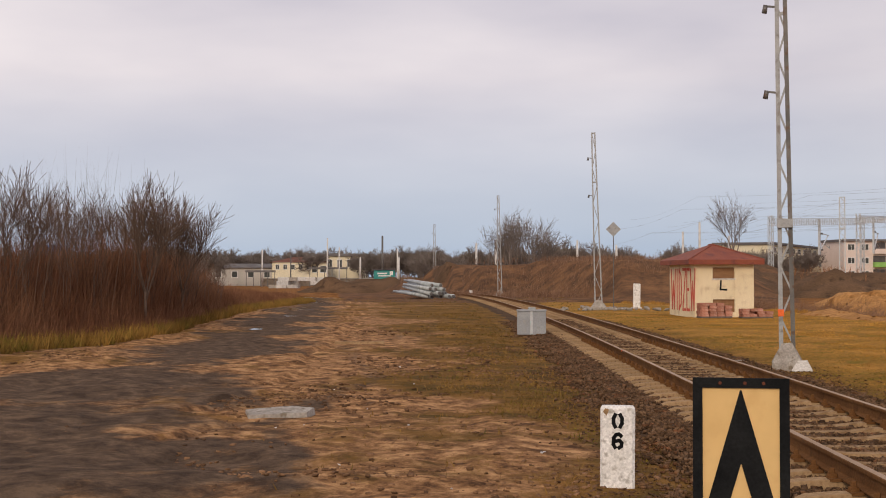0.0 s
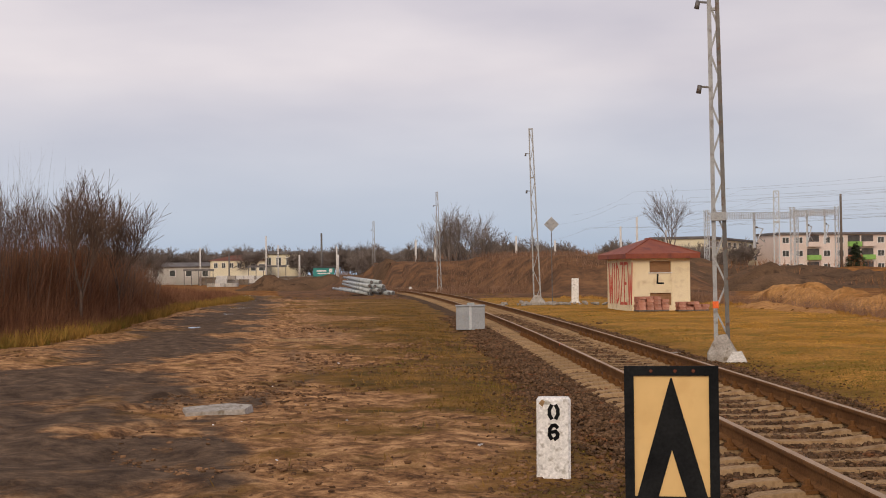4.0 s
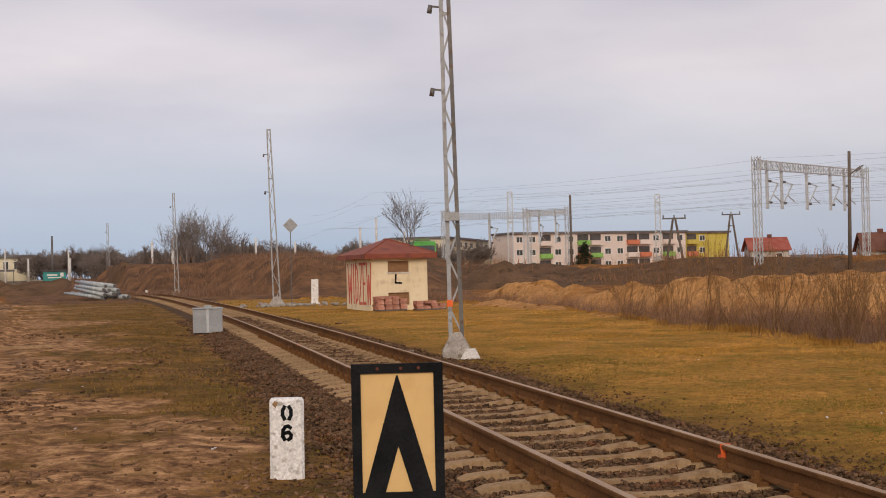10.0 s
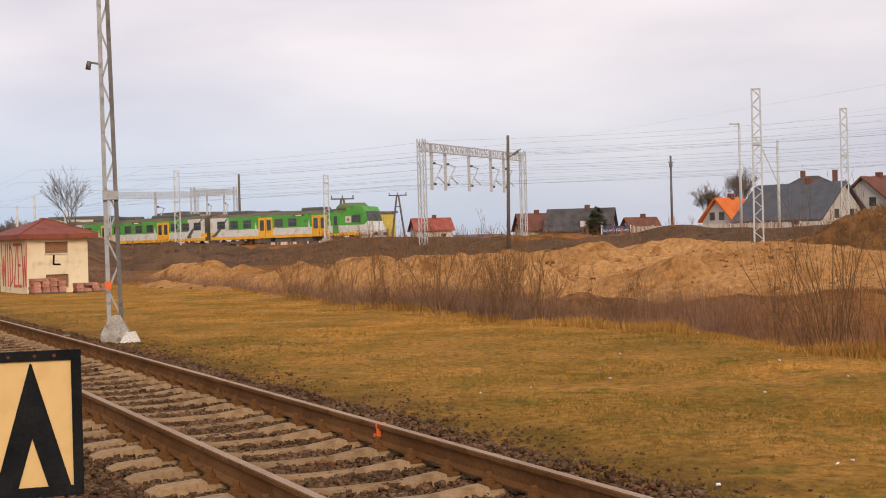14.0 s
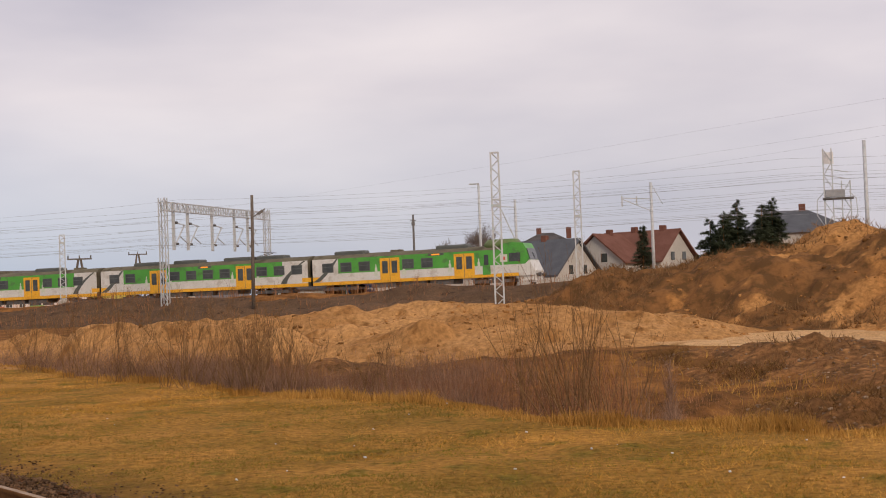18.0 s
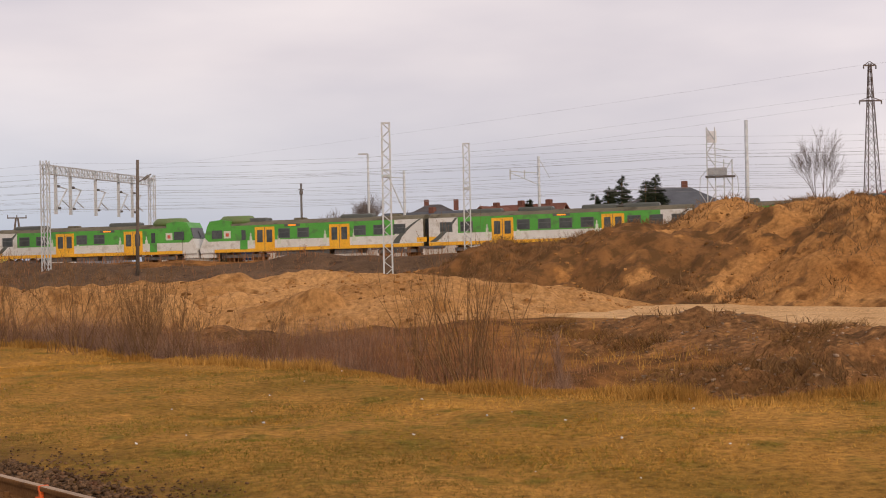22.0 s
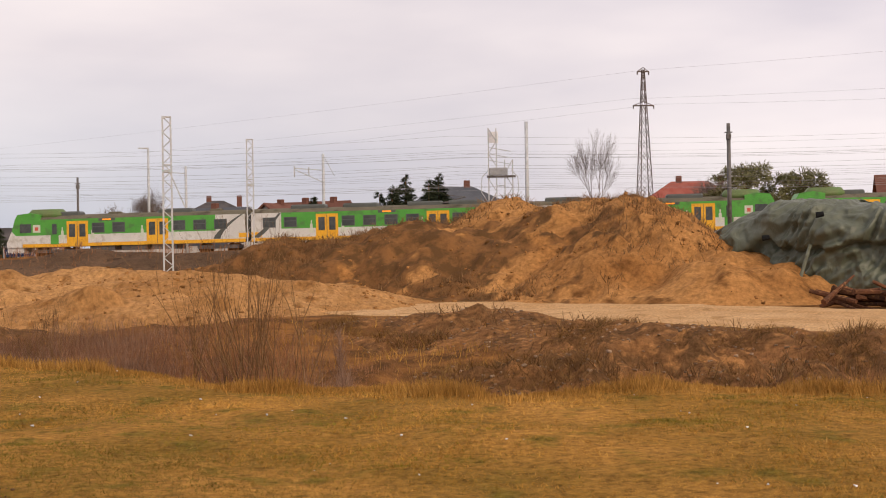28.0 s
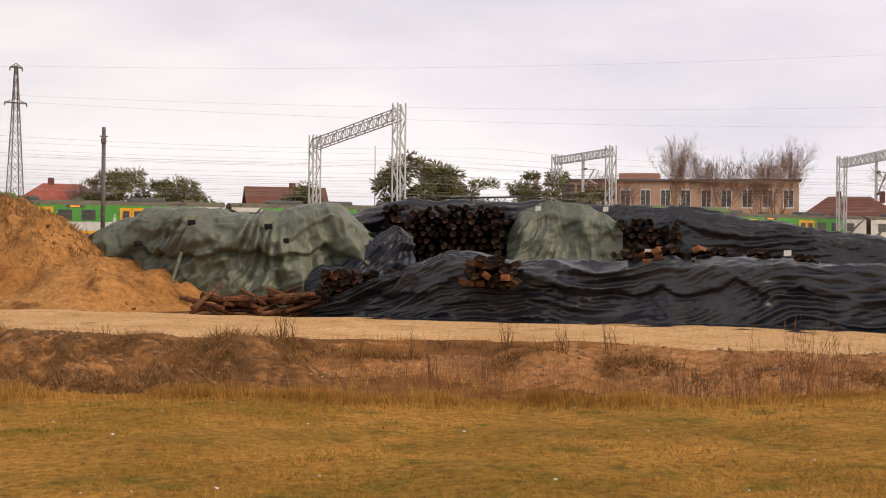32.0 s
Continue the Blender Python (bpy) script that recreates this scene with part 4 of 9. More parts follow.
def lattice_pole(x, y, az, h, wb, wt, label, arms=(), lean=0.0, foot=True, group="", clamps=(), name="lattice_mast", n=None, mat=None, z0=None, four=True, mat2=None):
    """A mast of two or four steel chords with zigzag lacing."""
    mat = mat or M_GALV
    t = thing(name, label, "mast", pose(x, y, ground_z(x, y) if z0 is None else z0, 0, lean, -az), group)
    d = wb * 0.55
    cw = 0.26 * wb if not four else 0.16 * wb
    side = lambda s, z: s * ((wb + (wt - wb) * z / h) / 2 - cw / 2)
    rows = (-d / 2, d / 2) if four else (0,)
    for s in (-1, 1):
        for yy in rows:
            # mat2 darkens the right-hand chord: the mast's shaded side put into its colour
            part("chord", Geo().bar((side(s, -0.2), yy, -0.2), (side(s, h), yy, h), cw), mat2 if s > 0 and mat2 else mat, t, "right-hand chord, its shade put into a darker steel colour" if s > 0 and mat2 else "")
    n = n or int(h / (wb * 2.0))
    for yy in rows:
        for i in range(n):
            za, zb = h * i / n, h * (i + 1) / n
            part("lacing_bar", Geo().bar((side(1 if i % 2 else -1, za), yy, za), (side(-1 if i % 2 else 1, zb), yy, zb), cw * 0.45), mat, t)
        for z in (h - 0.03, h * 0.72, 0.05):
            part("cross_bar", Geo().bar((side(-1, z), yy, z), (side(1, z), yy, z), cw * 0.7), mat, t)
    for z in clamps:
        part("clamp_plate", Geo().box(side(-1, z) - cw * 0.6, side(1, z) + cw * 0.6, -d * 0.7, d * 0.7, z - 0.08, z + 0.08), mat, t)
    for z, s in arms:
        br = part("bracket", Geo().bar((side(s, z), 0, z), (side(s, z) + s * 0.2, 0, z + 0.03), 0.035), M_DKSTEEL, t)
        part("insulator", Geo().tube((side(s, z) + s * 0.2, 0, z + 0.05), (side(s, z) + s * 0.23, 0, z - 0.1), 0.045, 0.05, 8), M_DKSTEEL, br, "dark insulator", True)
    if foot:
        k = wb * 0.95
        f = Geo()
        f.add([(-k, -k, -0.3), (k, -k, -0.3), (k, k, -0.3), (-k, k, -0.3), (-k * 0.95, -k * 0.9, 0.16), (k * 0.95, -k * 0.9, 0.12), (k, k, 0.15), (-k, k, 0.15), (-k * 0.35, -k * 0.3, 0.5), (k * 0.3, -k * 0.3, 0.52), (k * 0.35, k * 0.35, 0.5), (-k * 0.35, k * 0.35, 0.48)],
              [(3, 2, 1, 0), (0, 1, 5, 4), (1, 2, 6, 5), (2, 3, 7, 6), (3, 0, 4, 7), (4, 5, 9, 8), (5, 6, 10, 9), (6, 7, 11, 10), (7, 4, 8, 11), (8, 9, 10, 11)])
        part("footing", f, M_FOOT, t, "broken pale concrete footing")
    return t


approach_sign()
hectometre_post()
marker_stone(-42.49, 55.62, -37.4, 0.38, 0.3, 1.3, "white painted concrete stone beside the track")
marker_stone(-84.0, 85.6, -44.5, 0.3, 0.25, 0.5, "small white stone beside the distant rails")
hut()
brick_stack(-30.75, 45.35, -34.2 - 18, 4, 4, 5, "stack of old red bricks beside the hut wall", 3)
brick_stack(-29.6, 46.6, -32.4 - 18, 4, 3, 3, "low stack of old red bricks", 5)
relay_box()
pipe_pile()
M_OLDGALV = surf("weathered_galvanised_steel", (0.29, 0.305, 0.315), (0.37, 0.38, 0.385), 3, 0.65, 0.2, 0.15, 50, (0.22, 0.21, 0.20))
near_mast = lattice_pole(-13.15, 21.65, -31.3, 9.2, 0.30, 0.20, "weathered grey lattice mast on a broken concrete footing beside the track", ((5.15, -1), (6.75, -1)), -0.7, True, "lattice masts along the curve", (2.72,), n=19, four=False, mat=M_OLDGALV, mat2=M_DKSTEEL)
lattice_pole(-42.46, 52.45, -39, 9.0, 0.42, 0.22, "grey lattice mast leaning slightly beside the curve", ((7.7, -1), (5.8, -1)), -1.6, True, "lattice masts along the curve", mat=M_OLDGALV)
lattice_pole(-79.4, 84.55, -43.2, 8.8, 0.42, 0.22, "distant grey lattice mast beside the curve", ((7.6, -1),), -1.0, True, "lattice masts along the curve", z0=0.0, mat=M_OLDGALV)
lattice_pole(-128.8, 124.3, -46, 8.8, 0.45, 0.25, "far grey lattice mast beside the curve", ((7.6, -1),), 0, True, "lattice masts along the curve", z0=0.0, mat=M_OLDGALV)
t = thing("warning_board", "pale diamond-shaped board seen from behind, on a thin post", "sign", pose(-41.9, 52.95, 0, 0, 0, 38.4))
part("board", Geo().prism([(0, 3.7), (0.38, 4.08), (0, 4.46), (-0.38, 4.08)], -0.01, 0.01), M_OLDGALV, t, "light grey diamond board")
part("post", Geo().tube((0, 0.03, -0.2), (0, 0.03, 4.15), 0.022), M_DKSTEEL, t)
part("brace", Geo().bar((-0.3, 0.02, 4.08), (0.3, 0.02, 4.08), 0.03), M_DKSTEEL, t)
t = thing("concrete_slab", "broken mud-stained concrete slab lying in the mud", "slab", pose(-13.19, 9.95, ground_z(-13.19, 9.95) + 0.02, 2, -2, 60))
part("slab", Geo().add([(-0.42, -0.3, -0.06), (0.3, -0.36, -0.06), (0.46, 0.02, -0.06), (0.2, 0.34, -0.06), (-0.4, 0.26, -0.06), (-0.40, -0.28, 0.05), (0.29, -0.34, 0.05), (0.44, 0.02, 0.05), (0.19, 0.32, 0.05), (-0.38, 0.25, 0.05)], [(4, 3, 2, 1, 0), (5, 6, 7, 8, 9), (0, 1, 6, 5), (1, 2, 7, 6), (2, 3, 8, 7), (3, 4, 9, 8), (4, 0, 5, 9)]), M_FOOT, t, "mud-stained broken slab")
t = thing("plank", "pale weathered plank lying on the ground", "plank", pose(-24.29, 20.83, ground_z(-24.29, 20.83) + 0.06, 0, 0, 49))
part("board", Geo().tub(-0.6, 0.6, -0.1, 0.1, -0.03, 0.03, 0.01), M_CONC, t)
t = thing("white_slab", "broken white slab leaning on the mast's footing", "slab", pose(-12.75, 21.5, ground_z(-12.75, 21.5) + 0.07, 62, 14, 20))
part("slab", Geo().add([(-0.17, -0.12, -0.03), (0.15, -0.14, -0.03), (0.2, -0.02, -0.03), (0.04, 0.16, -0.03), (-0.12, 0.1, -0.03), (-0.17, -0.12, 0.02), (0.15, -0.14, 0.02), (0.2, -0.02, 0.02), (0.04, 0.16, 0.02), (-0.12, 0.1, 0.02)], [(4, 3, 2, 1, 0), (5, 6, 7, 8, 9), (0, 1, 6, 5), (1, 2, 7, 6), (2, 3, 8, 7), (3, 4, 9, 8), (4, 0, 5, 9)]), M_CONCW, t)

for u, v0, side in ((9.6, 0.753, -1), (26.1, -0.753, 1)):
    p, d = rail_at(u, v0)
    ob = part("paint_mark", Geo().box(-0.0395, 0.0395, -0.012, 0.012, 0.2, 0.2375).box(side * 0.012, side * 0.043, -0.03, -0.008, 0.13, 0.1995).box(side * 0.012, side * 0.0425, 0.0, 0.05, 0.125, 0.15), M_ORANGE, track, "splash of orange marking paint")
    ob.matrix_basis = pose(p.x, p.y, 0, 0, 0, math.degrees(math.atan2(-d.x, d.y)))
part("paint_band", Geo().box(-0.155, -0.045, -0.055, 0.055, 1.0, 1.13), M_ORANGE, near_mast, "faded orange paint band")

t = thing("blue_board", "blue notice board standing behind the thicket", "sign", pose(-55.0, 28.8, 0.0, 0, 0, 48))
part("board", Geo().box(-0.65, 0.65, -0.03, 0.03, 2.03, 3.13), surf("faded_blue_paint", (0.05, 0.16, 0.36), (0.07, 0.20, 0.42), 2, 0.6, 0, 0.1, 20), t, "faded blue board")
for x in (-0.55, 0.55):
    part("post", Geo().tube((x, 0.06, -0.3), (x, 0.06, 3.08), 0.05, None, 8), M_GALV, t)

# ---- the train on the main line ----
M_TGREEN = surf("train_green", (0.065, 0.33, 0.045), (0.085, 0.38, 0.055), 0.6, 0.4, 0, 0.03, 20, (0.075, 0.22, 0.055))
M_TWHITE = surf("train_white", (0.60, 0.60, 0.57), (0.68, 0.68, 0.65), 0.6, 0.45, 0, 0.03, 20, (0.50, 0.48, 0.43))
M_TYELL = surf("train_yellow", (0.80, 0.40, 0.02), (0.84, 0.45, 0.03), 0.8, 0.45, 0, 0.03, 20, (0.70, 0.34, 0.02))
M_TROOF = surf("train_roof", (0.13, 0.118, 0.085), (0.175, 0.155, 0.11), 0.5, 0.8, 0, 0.2, 15, (0.08, 0.07, 0.05))
M_TPALE = surf("badge_white", (0.55, 0.60, 0.50), (0.62, 0.66, 0.56), 2, 0.5, 0, 0, 20)
M_TOLIVE = surf("dirty_green", (0.10, 0.20, 0.05), (0.13, 0.17, 0.06), 0.8, 0.6, 0, 0.05, 12)
M_TGREY = surf("train_dark_grey", (0.075, 0.085, 0.075), (0.10, 0.11, 0.10), 1, 0.5, 0, 0.05, 20)
M_GLASS = surf("tinted_glass", (0.05, 0.055, 0.052), (0.08, 0.085, 0.08), 0.8, 0.12, 0, 0, 5)
M_AMBER = bpy.data.materials.new("amber_display")
M_AMBER.use_nodes = True
M_AMBER.node_tree.nodes["Principled BSDF"].inputs["Base Color"].default_value = (0.8, 0.25, 0.02, 1)
M_AMBER.node_tree.nodes["Principled BSDF"].inputs["Emission Color"].default_value = (1, 0.3, 0.02, 1)
M_AMBER.node_tree.nodes["Principled BSDF"].inputs["Emission Strength"].default_value = 0.8

BODY = [(-1.42, 0.95), (-1.44, 1.25), (-1.44, 3.1), (-1.36, 3.32), (-1.0, 3.56), (-0.5, 3.68), (0, 3.72), (0.5, 3.68), (1.0, 3.56), (1.36, 3.32), (1.44, 3.1), (1.44, 1.25), (1.42, 0.95)]


def band(x0, x1, z0, z1, grow=0.0, slant=0.0, sides=(-1, 1)):
    """The flanks of the body between two heights, standing proud by grow; slant shifts the top edge along."""
    g = Geo()
    for s in sides:
        y0, y1 = s * (1.40 if z0 < 1.2 else 1.43), s * (1.445 + grow)
        g.add([(x0, y0, z0), (x1, y0, z0), (x1 + slant, y0, z1), (x0 + slant, y0, z1), (x0, y1, z0), (x1, y1, z0), (x1 + slant, y1, z1), (x0 + slant, y1, z1)],
              [(0, 3, 2, 1), (4, 5, 6, 7), (0, 1, 5, 4), (1, 2, 6, 5), (2, 3, 7, 6), (3, 0, 4, 7)])
    return g


def rail_car(cab, label, CAR):
    """A car of length CAR along its own x; cab: +1 at the front end, -1 at the rear end, 0 none."""
    t = thing("train_car", label, "train car", None, "cars of the commuter train")
    a, b = -CAR / 2 + 0.25, CAR / 2 - 0.25
    core = Geo()
    core.prism([(y * 0.985, z) for y, z in BODY], 0, 1)
    core.v = [(a + (b - a) * y, x, z) for x, y, z in core.v]
    part("body_shell", core, M_TROOF, t, "grey-brown roof and car shell")
    for k in (-1, 1):
        part("skirt", band(a, b, 0.93, 1.22, 0.002, sides=(k,)), M_TYELL, t, "yellow lower stripe")
    for k in (-1, 1):
        part("lower_panel", band(a, b, 1.22, 1.95, sides=(k,)), M_TWHITE, t, "white lower flank")
    # the white ends and the green middle
    lo = a + (2.6 if cab >= 0 else 0.0)
    hi = b - (2.6 if cab <= 0 else 0.0)
    if cab > 0:
        hi = b
    if cab < 0:
        lo = a
    for k in (-1, 1):
        part("upper_panel", band(lo, hi, 1.95, 3.3, 0.003, sides=(k,)), M_TGREEN, t, "green upper flank")
    for end, s in ((lo, 1), (hi, -1)):
        if (s > 0 and cab < 0) or (s < 0 and cab > 0):
            continue
        for k in (-1, 1):
            part("end_panel", band(*((a, lo) if s > 0 else (hi, b)), 1.95, 3.3, sides=(k,)), M_TWHITE, t, "white car end")
        for k in (-1, 1):
            arc = Geo()
            for i in range(8):
                ka, kb = i / 8, (i + 1) / 8
                xa, xb = (end + (0.1 + 2.2 * q ** 1.5 if s < 0 else -2.3 + 2.2 * q ** 0.8) for q in (ka, kb))
                wa, wb = (0.62 - 0.42 * q for q in (ka, kb))
                za, zb = 1.24 + 2.04 * ka, 1.24 + 2.04 * kb
                ya, yb = k * 1.43, k * 1.452
                arc.add([(xa - wa / 2, ya, za), (xa + wa / 2, ya, za), (xb + wb / 2, ya, zb), (xb - wb / 2, ya, zb), (xa - wa / 2, yb, za), (xa + wa / 2, yb, za), (xb + wb / 2, yb, zb), (xb - wb / 2, yb, zb)],
                        [(0, 3, 2, 1), (4, 5, 6, 7), (0, 1, 5, 4), (1, 2, 6, 5), (2, 3, 7, 6), (3, 0, 4, 7)])
            part("curved_stripe", arc, M_TGREY, t, "dark grey curved stripe")
        for k in (-1, 1):
            part("flower_mark", band(end - s * 2.3 - 0.3, end - s * 2.3 + 0.6, 1.3, 1.7, 0.005, sides=(k,)), M_TYELL, t)
    doors = [-CAR * 0.205, CAR * 0.205] if not cab else [cab * (CAR / 2 - 5.2), cab * (CAR / 2 - 12.3)]
    spots = []
    for dx in doors:
        for k in (-1, 1):
            dr = part("door", band(dx - 0.95, dx + 0.95, 1.0, 3.12, 0.03, 0, (k,)), M_TYELL, t, "yellow double sliding door")
            for s in (-0.46, 0.46):
                part("door_window", band(dx + s - 0.27, dx + s + 0.27, 1.75, 2.85, 0.045, 0, (k,)), M_GLASS, dr)
            for q in (-1.35, 1.35):
                crown = Geo()
                for hw, z0, z1 in ((0.2, 1.55, 1.95), (0.12, 1.95, 2.3), (0.05, 2.3, 2.6)):
                    crown.box(dx + q - hw, dx + q + hw, *sorted((k * 1.44, k * 1.4505)), z0, z1)
                part("faded_mark", crown, M_TPALE, t, "faded pale figure beside the door")
            part("door_gap", band(dx - 0.02, dx + 0.02, 1.02, 3.1, 0.04, 0, (k,)), M_TGREY, dr)
        spots.append(dx)
    x = a + 1.0
    while x < b - 1.4:
        ok = all(abs(x + 0.56 - d) > 1.7 for d in spots) and not (cab > 0 and x > b - 4.2) and not (cab < 0 and x < a + 3.4)
        if ok:
            for k in (-1, 1):
                w = part("window", band(x, x + 1.12, 2.06, 2.92, 0.014, 0, (k,)), M_TGREY, t, "dark framed side window")
                part("pane", band(x + 0.07, x + 1.05, 2.12, 2.56, 0.022, 0, (k,)), M_GLASS, w)
                part("pane", band(x + 0.07, x + 1.05, 2.61, 2.87, 0.022, 0, (k,)), M_GLASS, w)
            x += 1.82
        else:
            x += 0.35
    # roof gear
    for i, gx in enumerate((-6.5, -2.0, 3.5, 7.0)):
        if cab and i % 2:
            part("roof_vent", Geo().tub(gx - 0.5, gx + 0.5, -0.45, 0.45, 3.62, 3.86, 0.06), M_TROOF, t)
        else:
            part("roof_box", Geo().tub(gx - 1.5, gx + 1.5, -0.7, 0.7, 3.6, 3.98, 0.12), M_TGREY, t, "long dark grey roof equipment box")
    for k in (-1, 1):
        dx = (doors[0] + doors[1]) / 2 + (0.9 * cab if cab else 0.4)
        box = part("display_case", band(dx - 0.75, dx + 0.75, 3.08, 3.29, 0.012, sides=(k,)), M_TGREY, t, "dark display case")
        part("display", band(dx - 0.4, dx + 0.35, 3.13, 3.24, 0.02, sides=(k,)), M_AMBER, box, "lit amber destination display")
    if not cab:
        part("pantograph_base", Geo().box(5.0, 7.0, -0.6, 0.6, 3.76, 3.86), M_DKSTEEL, t)
        pg = part("pantograph", Geo().bar((5.2, -0.4, 3.86), (6.9, -0.4, 4.25), 0.05).bar((5.2, 0.4, 3.86), (6.9, 0.4, 4.25), 0.05).bar((6.9, -0.8, 4.25), (6.9, 0.8, 4.25), 0.06).bar((6.9, -0.4, 4.25), (5.4, -0.4, 4.42), 0.05), M_DKSTEEL, t, "folded pantograph")
    # running gear
    for bx in (-7.3, 7.3):
        bg = part("bogie", Geo().box(bx - 1.75, bx + 1.75, -1.1, 1.1, 0.42, 0.72), M_DKSTEEL, t, "dark bogie frame")
        for wx in (-1.25, 1.25):
            for s in (-1, 1):
                part("wheel", Geo().tube((bx + wx, s * 0.7, 0.46), (bx + wx, s * 0.84, 0.46), 0.46, None, 18), M_RAIL, bg, "", True)
    for ux in (-2.8, 0.0, 2.7):
        part("underfloor_box", Geo().box(ux - 1.1, ux + 1.1, -1.25, 1.25, 0.5, 0.94), M_DKSTEEL, t)
    if cab:
        s = cab
        e = s * (CAR / 2 - 0.25)
        # the cab flank in green above and white below, then the raked front
        side = [(0.0, 1.95), (0.62, 1.95), (0.98, 2.35), (0.72, 3.3), (0.45, 3.78), (-0.7, 3.9), (-1.6, 3.72), (-1.6, 3.3), (0.0, 3.3)]
        low = [(0.0, 0.93), (1.40, 0.93), (1.46, 1.3), (1.02, 2.3), (0.62, 1.95), (0.0, 1.95)]
        crown = Geo().prism([(e + s * a, z) for a, z in side], -1.36, 1.36)
        part("cab_crown", crown, M_TGREEN, t, "green cab crown with a raised roof fairing")
        part("cab_front", Geo().prism([(e + s * a, z) for a, z in low], -1.38, 1.38), M_TWHITE, t, "white raked cab front")
        part("nose_skirt", Geo().box(min(e, e + s * 1.47), max(e, e + s * 1.47), -1.2, 1.2, 0.5, 0.96), M_TWHITE, t, "white bumper apron")
        glass = [(1.04, 2.34), (0.78, 3.3), (0.74, 3.3), (1.0, 2.34)]
        part("windscreen", Geo().prism([(e + s * a, z) for a, z in glass], -1.2, 1.2), M_GLASS, t, "dark raked cab windscreen")
        fx = sorted((e - s * 3.3, e - s * 0.2))
        part("roof_fairing", Geo().tub(fx[0], fx[1], -1.05, 1.05, 3.5, 4.22, 0.38), M_TOLIVE, t, "dirty green rounded roof fairing", True)
        part("wiper", Geo().bar((e + s * 1.06, 0.3, 2.4), (e + s * 0.9, 0.1, 2.95), 0.03), M_BLACK, t)
        for k in (-1, 1):
            part("cab_door", band(e - s * 2.9 - 0.36, e - s * 2.9 + 0.36, 1.15, 3.1, 0.012, sides=(k,)), M_TGREEN, t, "green cab door")
            part("door_window", band(e - s * 2.9 - 0.2, e - s * 2.9 + 0.2, 2.0, 2.9, 0.02, sides=(k,)), M_GLASS, t)
        for k in (-1, 1):
            part("cab_window", band(e - s * 0.3 - 0.5, e - s * 0.3 + 0.5, 2.2, 2.95, 0.02, sides=(k,)), M_GLASS, t, "cab side window")
        for k in (-1, 1):
            part("crest_panel", band(e - s * 1.3 - 0.34, e - s * 1.3 + 0.34, 2.2, 2.86, 0.012, sides=(k,)), M_TPALE, t, "pale square badge")
            part("shield", band(e - s * 1.3 - 0.15, e - s * 1.3 + 0.15, 2.36, 2.66, 0.02, sides=(k,)), M_REDPAINT, t, "small red shield")
        for y in (-0.85, 0.85):
            part("headlight", Geo().tube((e + s * 1.44, y, 1.35), (e + s * 1.53, y, 1.33), 0.12, None, 12), M_WHITEPAINT, t, "round headlight")
            part("buffer", Geo().tube((e + s * 1.4, y, 0.98), (e + s * 1.85, y, 0.98), 0.1, 0.2, 10), M_DKSTEEL, t)
    for s in (-1, 1):
        if cab != s:
            part("gangway", Geo().box(*sorted((s * (CAR / 2 - 0.27), s * (CAR / 2 + 0.3))), -0.75, 0.75, 1.1, 3.3), M_TGREY, t, "black gangway bellows")
    return t


# the line of the rails, by its heading
S_LO, S_HI, DS = -420.0, 300.0, 1.0
n_lo, n_hi = int(-S_LO / DS), int(S_HI / DS)


def heading(s):
    if s < -108:
        return TRACK_AZ + 90 + min((-108 - s) * 1.7, 41.5)
    if s > 50:
        return TRACK_AZ + 90 - min((s - 50) * 0.15, 25)
    return TRACK_AZ + 90


line = {0: Vector((LINE_D * math.sin(radians(TRACK_AZ)), LINE_D * math.cos(radians(TRACK_AZ))))}
for i in range(n_hi):
    h = radians(heading(i * DS + DS / 2))
    line[i + 1] = line[i] + Vector((math.sin(h), math.cos(h))) * DS
for i in range(n_lo):
    h = radians(heading(-i * DS - DS / 2))
    line[-i - 1] = line[-i] - Vector((math.sin(h), math.cos(h))) * DS
RAIL_Z = 1.25


def on_line(s, off=0.0):
    i = math.floor(s / DS)
    p = line[i].lerp(line[i + 1], s / DS - i)
    h = radians(heading(s))
    return p + Vector((math.cos(h), -math.sin(h))) * off


def car_pose(s):
    a, b = on_line(s - 7.3), on_line(s + 7.3)
    c = (a + b) / 2
    za, zb = float(lift(s - 7.3)), float(lift(s + 7.3))
    return pose(c.x, c.y, RAIL_Z + (za + zb) / 2, 0, -math.degrees(math.atan2(zb - za, 14.6)), math.degrees(math.atan2(b.y - a.y, b.x - a.x)))


# bed, rails and sleepers of the main line
bed = [tuple(on_line(s)) for s in range(-300, 281, 4)]
g = Geo()
for i, s in enumerate(range(-300, 281, 4)):
    for off, z in ((-4.6, 0.7), (-2.4, RAIL_Z - 0.2), (7.0, RAIL_Z - 0.2), (9.0, 0.7)):
        p = on_line(s, -off)
        g.v.append((p.x, p.y, z + float(lift(s))))
    if i:
        g.f += [((i - 1) * 4 + j, (i - 1) * 4 + j + 1, i * 4 + j + 1, i * 4 + j) for j in range(3)]
sheet("main_line_ballast", g, M_BALLAST, "stone ballast of the main railway line", "ballast", "structure")
ledge = thing("cable_trough", "low pale concrete cable trough along the main line", "trough")
